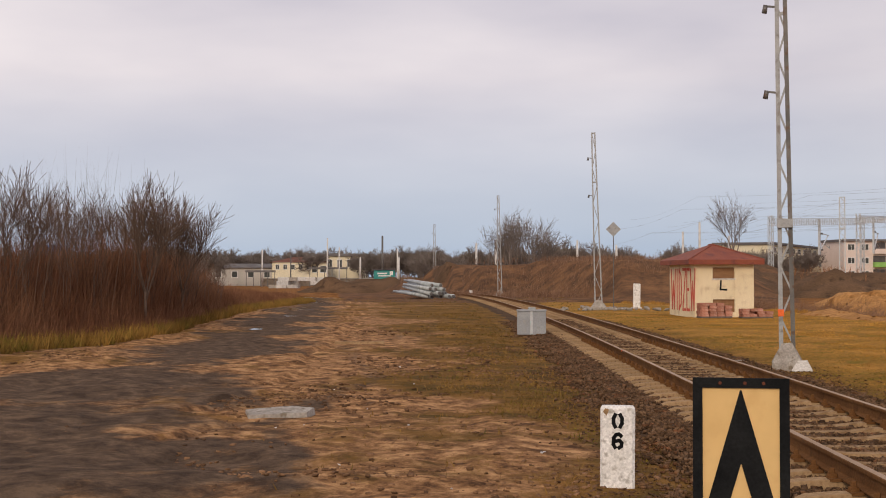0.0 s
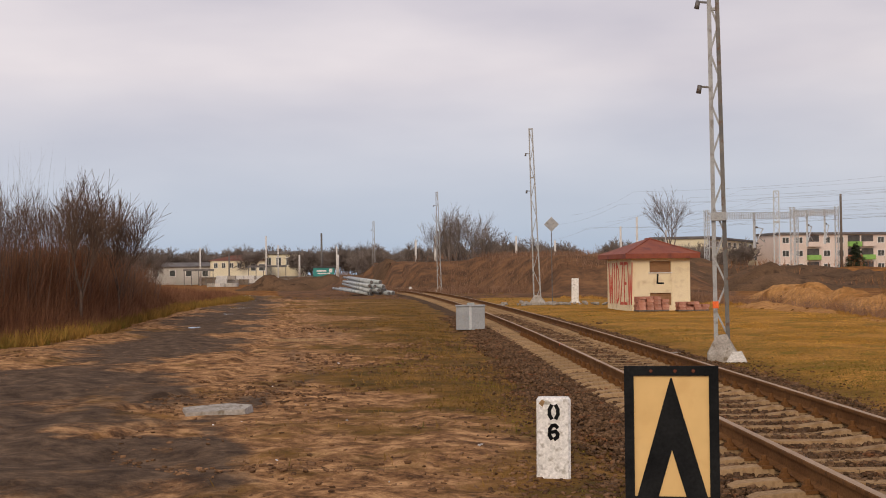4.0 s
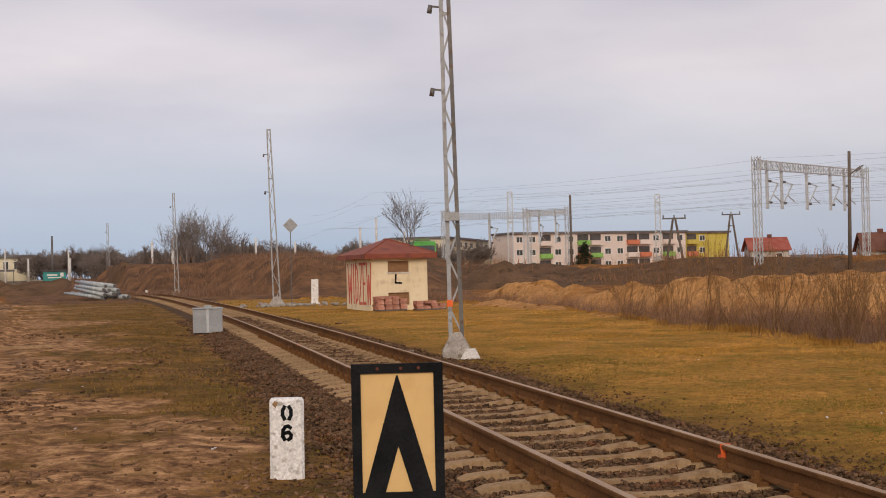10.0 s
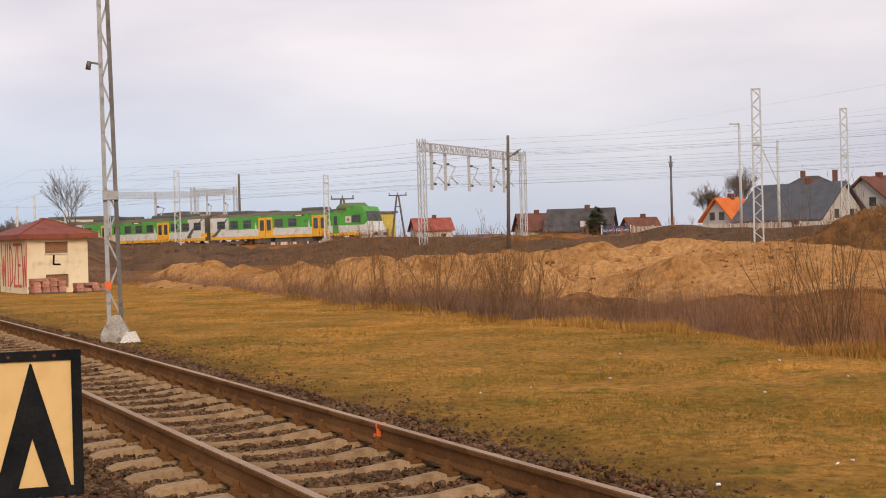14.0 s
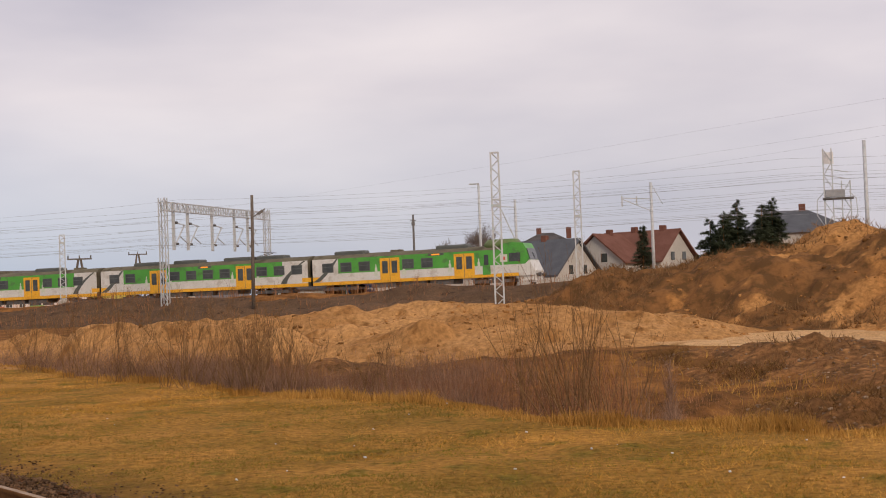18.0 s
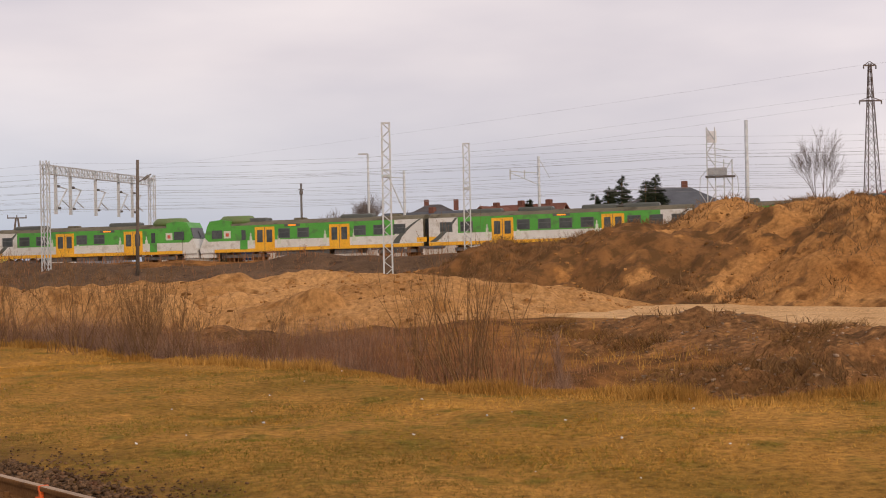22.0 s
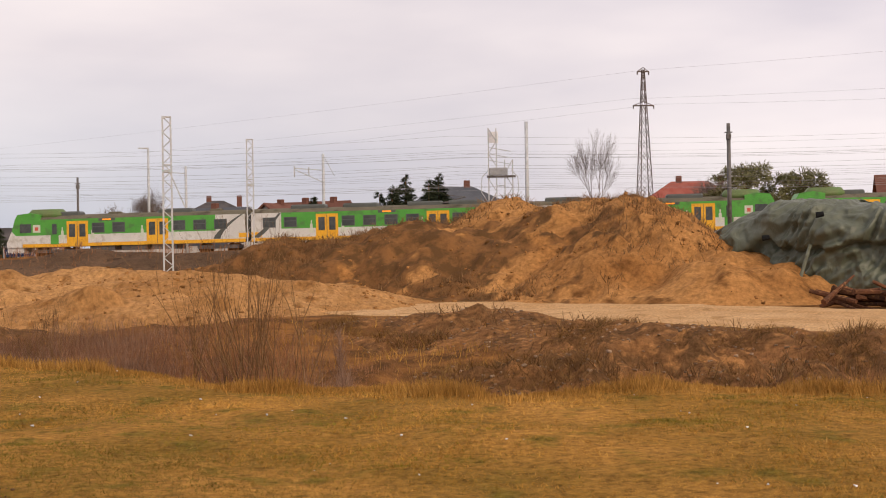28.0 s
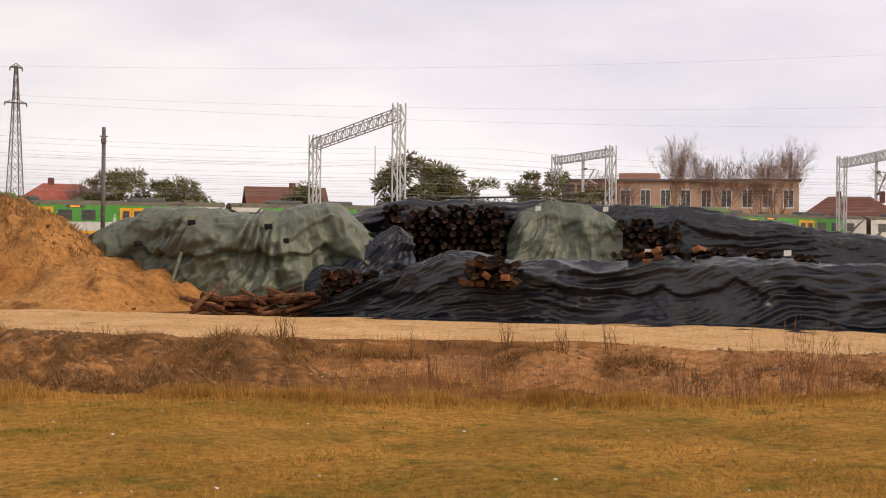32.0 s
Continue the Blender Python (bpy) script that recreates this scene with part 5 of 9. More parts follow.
for i in range(40):
    sa, sb = -84.0 + i * 2.4, -84.0 + i * 2.4 + 2.34
    pa, pb, qa, qb = on_line(sa, 2.95), on_line(sb, 2.95), on_line(sa, 3.35), on_line(sb, 3.35)
    ends = ((pa, sa), (pb, sb), (qb, sb), (qa, sa))
    part("trough_unit", Geo().add([(p.x, p.y, RAIL_Z + float(lift(q)) + dz) for dz in (-0.75, -0.12) for p, q in ends], [(3, 2, 1, 0), (4, 5, 6, 7), (0, 1, 5, 4), (1, 2, 6, 5), (2, 3, 7, 6), (3, 0, 4, 7)]), M_CONCW, ledge)
main_line = thing("main_railway_line", "two tracks of the electrified main line", "railway track")
for lane in (0.0, 4.2):
    for v0 in (-0.75, 0.75):
        g = Geo()
        for i, s in enumerate(range(-300, 281, 4)):
            p = on_line(s, -lane + v0)
            q = on_line(s, -lane + v0 + 0.07)
            zr = RAIL_Z + float(lift(s))
            g.v += [(p.x, p.y, zr - 0.16), (q.x, q.y, zr - 0.16), (q.x, q.y, zr), (p.x, p.y, zr)]
            if i:
                g.f += [((i - 1) * 4 + j, (i - 1) * 4 + (j + 1) % 4, i * 4 + (j + 1) % 4, i * 4 + j) for j in range(4)]
        part("rail", g, M_RAIL, main_line)

UNIT = 66.2
front = rail_car(1, "green, white and yellow leading train car with a raked cab", 20.25)
middle = rail_car(0, "green, white and yellow middle train car with a folded pantograph", 23.0)
rear = rail_car(-1, "green, white and yellow rear train car with a cab", 20.25)
CARS = [(front, 11.33), (middle, 32.95), (rear, 54.58)]
for ob, back in list(CARS):
    CARS.append((copy_thing(ob, Matrix()), back + UNIT))
# seconds and metres of the train's front along the line
NOSE = [(0, -211), (4, -174.5), (8, -137), (10, -117), (11, -105.8), (12, -95.4), (13, -85.8), (14, -75.7), (15.5, -60), (17, -43.9), (18, -32.5), (20, -10.3), (22, 12.3), (24, 35.2), (26, 58.3), (28, 82.0), (29, 94.6), (30.5, 113.4), (32, 132.4)]

# ---- masts, portals and wires of the main line ----
M_WIRE = surf("overhead_wire", (0.27, 0.27, 0.28), (0.33, 0.33, 0.34), 1, 0.6, 0.5, 0, 5)


def lattice_leg(geo, x, y, z0, z1, w, n=None):
    n = n or max(4, int((z1 - z0) / (w * 1.6)))
    for sx in (-1, 1):
        for sy in (-1, 1):
            geo.bar((x + sx * w / 2, y + sy * w / 2, z0), (x + sx * w / 2, y + sy * w / 2, z1), w * 0.14)
    for i in range(n):
        a, b = z0 + (z1 - z0) * i / n, z0 + (z1 - z0) * (i + 1) / n
        for sy in (-1, 1):
            s = 1 if i % 2 else -1
            geo.bar((x - s * w / 2, y + sy * w / 2, a), (x + s * w / 2, y + sy * w / 2, b), w * 0.075)
            geo.bar((x + sy * w / 2, y - s * w / 2, a), (x + sy * w / 2, y + s * w / 2, b), w * 0.075)


def portal(a, b, z0, za, zb, w, label, drops=(), depth=0.75):
    """A lattice portal: two legs at a and b (x, y) and a lattice beam between their tops."""
    A, B = Vector((*a, 0)), Vector((*b, 0))
    mid = (A + B) / 2
    d = B - A
    L = d.length
    t = thing("catenary_portal", label, "catenary portal", pose(mid.x, mid.y, z0, 0, 0, math.degrees(math.atan2(d.y, d.x))), "catenary portals over the main line")
    for sx, zt in ((-1, za), (1, zb)):
        g = Geo()
        lattice_leg(g, sx * L / 2, 0, -0.3, zt - z0, w)
        part("leg", g, M_GALV, t, "galvanised lattice leg")
    g = Geo()
    n = max(6, int(L / (depth * 0.8)))
    zt = lambda x: za - z0 + (zb - za) * (x / L + 0.5) - 0.35
    for sy in (-1, 1):
        for dz in (0, -depth):
            g.bar((-L / 2, sy * w * 0.4, zt(-L / 2) + dz), (L / 2, sy * w * 0.4, zt(L / 2) + dz), w * 0.11)
        for i in range(n):
            xa, xb = -L / 2 + L * i / n, -L / 2 + L * (i + 1) / n
            g.bar((xa, sy * w * 0.4, zt(xa) - (depth if i % 2 else 0)), (xb, sy * w * 0.4, zt(xb) - (0 if i % 2 else depth)), w * 0.06)
            g.bar((xa, sy * w * 0.4, zt(xa)), (xa, sy * w * 0.4, zt(xa) - depth), w * 0.075)
    part("beam", g, M_GALV, t, "galvanised lattice beam")
    for k in drops:
        x = (k - 0.5) * L
        post = part("drop_post", Geo().bar((x, 0, zt(x)), (x, 0, zt(x) - 4.2), 0.2).bar((x + 0.3, 0, zt(x) - depth), (x + 0.3, 0, zt(x) - 4.2), 0.07), M_GALV, t, "hanging steel post")
        part("cantilever", Geo().bar((x, 0, zt(x) - 4.0), (x + 2.4, 0, zt(x) - 1.9), 0.1).bar((x, 0, zt(x) - 1.7), (x + 2.6, 0, zt(x) - 1.9), 0.08).bar((x + 1.3, 0, zt(x) - 2.9), (x + 3.0, 0, zt(x) - 3.5), 0.07), M_GALV, post)
        for xx, zz in ((x + 0.3, zt(x) - 1.75), (x + 0.4, zt(x) - 3.65)):
            part("insulator", Geo().tube((xx, 0, zz), (xx + 0.5, 0, zz + 0.02), 0.12, None, 8), M_DKSTEEL, post, "ribbed dark insulator")
    return t


def plain_pole(x, y, zb, zt, r, label, mat, name="line_pole", arm=None, lean=0.0):
    t = thing(name, label, "pole", pose(x, y, zb, 0, lean, -math.degrees(math.atan2(x, y))), "poles along the main line")
    part("shaft", Geo().tube((0, 0, -0.3), (0, 0, zt - zb), r, r * 0.75, 10), mat, t, "", True)
    if arm == "lamp":
        part("lamp_head", Geo().box(-0.9, 0.05, -0.12, 0.12, zt - zb - 0.02, zt - zb + 0.1), M_GALV, t)
    elif arm == "insulators":
        part("crossarm", Geo().bar((-0.3, 0, zt - zb - 0.7), (0.3, 0, zt - zb - 0.7), 0.1), M_DKSTEEL, t)
        part("transformer", Geo().tub(-0.2, 0.2, -0.2, 0.2, zt - zb - 1.25, zt - zb - 0.8, 0.06), M_DKSTEEL, t)
    elif arm == "bracket":
        part("bracket", Geo().bar((0, 0, zt - zb - 1.9), (1.1, 0, zt - zb - 1.15), 0.1).bar((0.5, 0, zt - zb - 1.6), (0.9, 0, zt - zb - 1.3), 0.24), M_DKSTEEL, t)
    elif arm == "cantilever":
        h = zt - zb
        part("cantilever", Geo().bar((0, 0, h - 1.5), (-2.6, 0, h - 1.3), 0.08).bar((0, 0, h - 2.6), (-2.6, 0, h - 1.4), 0.07).bar((-2.6, 0, h - 1.1), (-2.6, 0, h - 2.1), 0.12).bar((-1.3, 0, h - 1.2), (-1.3, 0, h - 1.9), 0.12), M_GALV, t)
        part("tie", Geo().bar((0, 0, h - 0.1), (1.0, 0, h - 2.0), 0.05), M_GALV, t)
    elif arm == "strut":
        h = zt - zb
        part("strut", Geo().bar((-1.5, 0, h - 0.6), (0, 0, h - 4.2), 0.12).bar((-1.5, 0, h - 0.6), (0, 0, h - 0.7), 0.08), M_GALV, t)
    return t


MAST_GROUP = "new lattice masts behind the heaps"
for x, y, zt, w, lab in ((-5.42, 75.8, 9.76, 0.6, "tall new galvanised lattice mast behind the sand heaps"), (-0.92, 90.0, 9.68, 0.55, "new galvanised lattice mast behind the sand heaps"),
                         (-61.76, 112.1, 9.06, 0.62, "galvanised lattice mast in front of the flats"), (-49.03, 118.2, 8.4, 0.6, "galvanised lattice mast beside the main line")):
    az = math.degrees(math.atan2(x, y))
    lattice_pole(x, y, az, zt - ground_z(x, y), w, w * 0.9, lab, (), 0, True, MAST_GROUP, n=22, z0=ground_z(x, y), clamps=((zt - 1.0) * 0.76,))
portal((-37.2, 112.0), (-34.4, 137.8), 1.2, 10.9, 11.2, 0.56, "wide galvanised catenary portal with drop posts", (0.08, 0.2, 0.42, 0.64, 0.78))
portal((-78.9, 127.6), (-81.0, 152), 1.2, 8.4, 9.2, 0.42, "galvanised catenary portal before the flats", (0.5,))
portal((-70.9, 132.2), (-77.5, 156), 1.2, 8.5, 9.6, 0.42, "galvanised catenary portal before the flats", (0.3, 0.7))
portal((47.3, 85.8), (47.25, 74.2), 0.5, 10.7, 12.0, 0.62, "galvanised catenary portal rising behind the timber stacks")
portal((95.1, 116.0), (93.1, 104.6), 1.2, 13.4, 13.6, 0.8, "galvanised catenary portal in front of the pink building", (0.5,))
portal((101.4, 81.4), (91.8, 66.3), 1.2, 11.6, 11.6, 0.7, "galvanised catenary portal beside the train", (0.5,))
plain_pole(-28.4, 108.3, 1.2, 10.5, 0.16, "dark wooden line pole with a bracket", M_WOODPOLE, arm="bracket", lean=1.0)
plain_pole(-75.2, 152.5, 1.2, 10.9, 0.18, "dark tarred pole beside the line", M_WOODPOLE)
plain_pole(-10.5, 124.6, 1.2, 11.8, 0.14, "thin grey street lamp beside the line", M_GALV, "street_lamp", "lamp")
plain_pole(-20.1, 148.6, 1.2, 10.6, 0.15, "dark pole with an insulator head", M_DKSTEEL, arm="insulators")
plain_pole(-7.4, 129.8, 1.2, 10.5, 0.16, "grey catenary pole with a slanted strut", M_GALV, arm="strut")
plain_pole(5.4, 119.9, 1.2, 10.9, 0.16, "grey catenary pole with a cantilever", M_GALV, arm="cantilever")
plain_pole(19.74, 98.0, 0.8, 11.6, 0.17, "tall pale steel pole", M_GALV)
plain_pole(35.9, 98.7, 0.8, 11.5, 0.19, "dark pole with a transformer head", M_DKSTEEL, arm="insulators")
plain_pole(73.1, 119.4, 1.2, 13.4, 0.08, "very thin grey pole", M_GALV)


def signal_bridge(x, y, az, zt):
    t = thing("signal_mast", "galvanised lattice signal mast with guard hoops and a small screen", "signal", pose(x, y, 0.9, 0, 0, -az))
    h = zt - 0.9
    for xx, top in ((-0.5, h), (0.62, h - 2.2)):
        g = Geo()
        lattice_leg(g, xx, 0, -0.2, top, 0.55)
        part("leg", g, M_GALV, t)
    part("screen", Geo().prism([(-0.75, h - 0.2), (-0.1, h - 0.2), (-0.1, h - 1.0), (-0.75, h - 1.0)], 0.28, 0.31), M_LITTER, t, "small pale sheet-metal screen")
    for i in range(3):
        z = h - 1.3 - i * 0.45
        part("slat", Geo().bar((-0.72, 0.26, z), (0.8, 0.26, z - 0.3), 0.05), M_GALV, t)
    part("signal_box", Geo().tub(-0.75, 0.55, -0.35, 0.25, h - 3.25, h - 2.75, 0.05), M_GREYBOX, t)
    part("platform", Geo().box(-0.9, 1.1, -0.5, 0.6, h - 3.4, h - 3.3), M_DKSTEEL, t)
    for i in range(5):
        part("rung", Geo().bar((-0.25, 0, h - 4.0 - i * 0.7), (0.4, 0, h - 4.0 - i * 0.7), 0.06), M_GALV, t)
    for s in (-1, 1):
        g = Geo()
        pts = [(s * 0.8, 0, h - 2.9), (s * 1.25, 0, h - 3.4), (s * 1.3, 0, h - 4.4), (s * 0.8, 0, h - 5.2)]
        for a, b in zip(pts, pts[1:]):
            g.bar(a, b, 0.05)
        part("guard_hoop", g, M_GALV, t)


signal_bridge(16.3, 90.5, 10.2, 10.4)


def pylon(x, y, az, h, w, label, red=True):
    t = thing("power_pylon", label, "pylon", pose(x, y, 1.0, 0, 0, -az + 20))
    half = lambda z: (w * (1 - z / h) + 0.16)
    for sx in (-1, 1):
        for sy in (-1, 1):
            part("leg", Geo().bar((sx * half(0), sy * half(0), 0), (sx * half(h), sy * half(h), h), 0.11), M_PYLON, t)
    g = Geo()
    n = 16
    for i in range(n):
        a, b = h * i / n, h * (i + 1) / n
        for sx, sy, ex, ey in ((-1, -1, 1, -1), (1, -1, 1, 1), (1, 1, -1, 1), (-1, 1, -1, -1)):
            g.bar((sx * half(a), sy * half(a), a), (ex * half(b), ey * half(b), b), 0.05)
            g.bar((ex * half(a), ey * half(a), a), (sx * half(b), sy * half(b), b), 0.05)
    part("bracing", g, M_PYLON, t, "crossed steel bracing")
    for z, s in ((h - 5.4, 1.6), (h - 0.3, 0.9)):
        arm = part("crossarm", Geo().bar((-s, 0, z), (s, 0, z), 0.2).bar((-s, 0, z), (0, 0, z + 0.6), 0.1).bar((s, 0, z), (0, 0, z + 0.6), 0.1), M_PYLON, t)
        for k in (-1, 1):
            part("insulator", Geo().tube((k * s, 0, z), (k * s, 0, z - 0.5), 0.1), M_DKSTEEL, arm)


M_PYLON = surf("pylon_paint", (0.10, 0.085, 0.08), (0.15, 0.115, 0.105), 0.4, 0.7, 0.2, 0.1, 10)
pylon(56.7, 191.8, 16.5, 27.6, 1.15, "slender dark grey-brown steel lattice power pylon")
for x, y, zt in ((-55.8, 139.2, 6.9), (-63.3, 179.1, 8.6)):
    t = thing("a_frame_pole", "dark two-legged power line pole with a crossarm", "pole", pose(x, y, 1.1, 0, 0, -math.degrees(math.atan2(x, y))), "poles along the main line")
    for s in (-1, 1):
        part("leg", Geo().tube((s * 1.1, 0, -0.2), (s * 0.12, 0, zt - 1.2), 0.16, 0.12), M_WOODPOLE, t)
    part("crossarm", Geo().bar((-1.3, 0, zt - 1.2), (1.3, 0, zt - 1.2), 0.16), M_DKSTEEL, t)
    part("tie_bar", Geo().bar((-0.5, 0, zt - 2.8), (0.5, 0, zt - 2.8), 0.12), M_DKSTEEL, t)
    for k in (-1.2, 0, 1.2):
        part("insulator", Geo().tube((k, 0, zt - 1.2), (k, 0, zt - 0.8), 0.07), M_DKSTEEL, t)


def wire(pts, sag, r, label="thin overhead wire strung along the main line"):
    g = Geo()
    run = []
    for a, b in zip(pts, pts[1:]):
        a, b = Vector(a), Vector(b)
        for i in range(10):
            k = i / 10
            p = a.lerp(b, k)
            p.z -= sag * 4 * k * (1 - k)
            run.append(p)
    run.append(Vector(pts[-1]))
    for a, b in zip(run, run[1:]):
        g.tube(a, b, r * 0.55, None, 3)
    return sheet("overhead_wire", g, M_WIRE, label, "wire", "", False, "wires over the main line")


for off, z, sag, r in ((0.3, 7.0, 0.05, 0.016), (0.3, 8.3, 0.5, 0.016), (-4.0, 7.1, 0.05, 0.016), (-4.0, 8.4, 0.5, 0.016), (4.5, 9.4, 0.35, 0.018), (4.8, 10.1, 0.3, 0.018), (-8.5, 9.2, 0.4, 0.016), (-12, 8.2, 0.5, 0.018), (-20, 6.4, 0.5, 0.018), (2, 11.0, 0.3, 0.016), (0.9, 7.6, 0.25, 0.012), (-3.4, 7.8, 0.3, 0.012), (6.5, 8.8, 0.5, 0.014), (7.5, 10.6, 0.45, 0.014), (-6, 9.9, 0.4, 0.014), (-14, 10.4, 0.6, 0.014), (-16, 9.0, 0.5, 0.014), (3.2, 7.4, 0.2, 0.012)):
    pts = []
    for s in range(-160, 241, 50):
        p = on_line(s, -off)
        pts.append((p.x, p.y, z))
    wire(pts, sag, r)
wire([(-170, 470, 27), (54.5, 191.8, 24.2), (175, 120, 25)], 1.2, 0.02, "power line wire from the pylon")
wire([(-168, 466, 22), (58.9, 191.8, 23.4), (180, 117, 22)], 1.2, 0.02, "power line wire from the pylon")
wire([(-172, 474, 32), (56.7, 191.8, 28.5), (178, 125, 34)], 1.2, 0.02, "power line wire from the pylon")

for x, y, zt in ((-146, 133.5, 4.6), (-124, 127.5, 6.2), (-119, 126, 6.6), (-111, 133, 6.4), (-99, 139.5, 7.4), (-97.5, 141, 8.6), (-90.5, 137, 6.6), (-160, 138, 4.8), (-103, 131, 5.6)):
    plain_pole(x, y, 1.5, zt, 0.17, "pale concrete pole behind the earth wall", M_CONCW)

for x, y, zt, rad, mat, lab in ((-186, 138, 6.4, 0.16, M_CONCW, "pale concrete pole beside the station"), (-172.5, 141.5, 8.2, 0.15, M_CONCW, "tall pale concrete pole beside the station"), (-170, 142, 6.6, 0.14, M_CONCW, "pale concrete pole beside the station"), (-162, 144.5, 8.4, 0.2, M_DKSTEEL, "dark steel pole beside the station"), (-160, 146, 6.2, 0.14, M_CONCW, "pale concrete pole beside the station"), (-178, 138, 5.4, 0.14, M_DKSTEEL, "dark steel pole beside the station")):
    plain_pole(x, y, 0.0, zt, rad, lab, mat)

# ---- sand heaps ----
def heap(label, ridge, mat, cell=0.3, rough=0.16, seed=1, sharp=1.1, group="sand heaps", green=0, dump=0.0, low=0.7, round_top=0.5, straw=0, clods=0):
    """A heap along a ridge of (x, y, height, half width); dump is the spacing of the loads tipped along it."""
    R = np.array(ridge, float)
    margin = 4.5 if dump else 0.6
    x0, y0 = (R[:, :2] - R[:, 3:4]).min(0) - margin
    x1, y1 = (R[:, :2] + R[:, 3:4]).max(0) + margin
    X, Y = np.meshgrid(np.arange(x0, x1, cell), np.arange(y0, y1, cell))
    x, y = X.ravel(), Y.ravel()
    warp = 0.45 if dump else 0.9
    wx, wy = x + warp * fbm(x, y, 3.2, seed, 3), y + warp * fbm(x, y, 3.2, seed + 5, 3)
    best = np.full(x.shape, -9.0)
    rng = random.Random(seed)
    for (ax, ay, ah, aw), (bx, by, bh, bw) in zip(R, R[1:]):
        d = np.array([bx - ax, by - ay])
        t = np.clip(((wx - ax) * d[0] + (wy - ay) * d[1]) / (d @ d), 0, 1)
        dist = np.hypot(wx - ax - t * d[0], wy - ay - t * d[1])
        h, w = ah + (bh - ah) * t, aw + (bw - aw) * t
        z = h * (low if dump else 1.0) * (1 - np.clip(dist / w, 0, 1.4) ** sharp)
        best = np.maximum(best, z)
        if dump:
            L = math.hypot(*d)
            for i in range(max(1, int(L / dump))):
                k = (i + rng.uniform(0.2, 0.8)) / max(1, int(L / dump))
                cx, cy = ax + d[0] * k + rng.uniform(-0.7, 0.7), ay + d[1] * k + rng.uniform(-1.6, 0.9)
                hh = (ah + (bh - ah) * k) * rng.uniform(0.86, 1.06)
                rr = np.hypot((wx - cx), (wy - cy))
                best = np.maximum(best, hh - rng.uniform(0.5, 0.74) * np.maximum(0, np.sqrt(rr * rr + round_top ** 2) - round_top))
    best = best - 0.55 * rough * np.clip(1 - np.abs(fbm(x + 0.4 * y, y, 4.2, seed + 11, 3)) * 3.2, 0, 1) * np.clip(best, 0, 1)
    lump = rough * (1.1 * fbm(x, y, 3.0, seed + 2, 3) + 0.5 * fbm(x, y, 0.9, seed + 3, 3))
    groove = -0.7 * rough * np.clip(fbm(x * 1.6 + y * 0.5, y * 0.4, 1.6, seed + 6, 3), 0, 1)
    lump = lump + (0.03 + 0.2 * rough) * fbm(x, y, 0.55, seed + 9, 2) + 0.22 * rough * np.abs(fbm(x, y, 1.1, seed + 12, 3))
    z = best + (lump + groove) * np.clip(best / 0.5, 0.15, 1.2)
    keep = best > -0.25
    ny, nx = X.shape
    idx = np.arange(nx * ny).reshape(ny, nx)
    f = np.stack([idx[:-1, :-1], idx[:-1, 1:], idx[1:, 1:], idx[1:, :-1]], -1).reshape(-1, 4)
    f = f[keep[f].all(1)]
    used = np.unique(f)
    remap = np.zeros(nx * ny, int)
    remap[used] = np.arange(len(used))
    zz = z + height(x, y) - 0.04
    cx, cy = R[:, 0].mean(), R[:, 1].mean()
    me = soup("sand_mound", np.column_stack([x - cx, y - cy, zz])[used], remap[f])
    me.polygons.foreach_set("use_smooth", [True] * len(me.polygons))
    ob = sheet("sand_mound", me, mat, label, "sand heap", "", True, group)
    ob.location = (cx, cy, 0)
    if green:
        mask = (best > 0.25) & (fbm(x, y, 3.5, seed + 8, 4) > 0.12)
        pick = np.random.default_rng(seed).choice(np.flatnonzero(mask), green)
        BRUSH_SPOTS.append(np.column_stack([x, y, zz])[pick])
    if clods:
        pick = np.random.default_rng(seed + 3).choice(np.flatnonzero((best > 0.02) & (fbm(x, y, 2.2, seed + 21, 4) > -0.15)), clods)
        CLOD_SPOTS.append(np.column_stack([x, y, zz])[pick])
    if straw:
        mask = (best > 0.12) & (fbm(x, y, 1.7, seed + 18, 4) > 0.0)
        pick = np.random.default_rng(seed + 1).choice(np.flatnonzero(mask), straw)
        STRAW_SPOTS.append(np.column_stack([x, y, zz])[pick])
        pick = np.random.default_rng(seed + 2).choice(np.flatnonzero(best > 0.05), straw // 12)
        PEBBLE_SPOTS.append(np.column_stack([x, y, zz])[pick])
    return ob


BRUSH_SPOTS, STRAW_SPOTS, PEBBLE_SPOTS, CLOD_SPOTS = [], [], [], []
M_EARTHHEAP = surf("dull_brown_earth", (0.10, 0.062, 0.037), (0.15, 0.09, 0.053), 0.5, 0.95, 0, 0.5, 9, (0.07, 0.044, 0.028), grain=0.5, relief=0.1)
M_BIGSAND = surf("orange_earth", (0.47, 0.235, 0.083), (0.34, 0.155, 0.05), 0.35, 0.95, 0, 1.0, 5, (0.180, 0.080, 0.0267), grain=0.45, relief=0.07)
M_REDEARTH = surf("red_brown_earth", (0.46, 0.22, 0.086), (0.30, 0.142, 0.057), 0.9, 0.95, 0, 0.9, 6, (0.42, 0.23, 0.10), grain=0.6, relief=0.1)
M_SPOIL = surf("dark_root_earth", (0.30, 0.142, 0.055), (0.15, 0.078, 0.034), 1.1, 0.95, 0, 0.9, 6, (0.36, 0.175, 0.065), grain=0.6, relief=0.12)
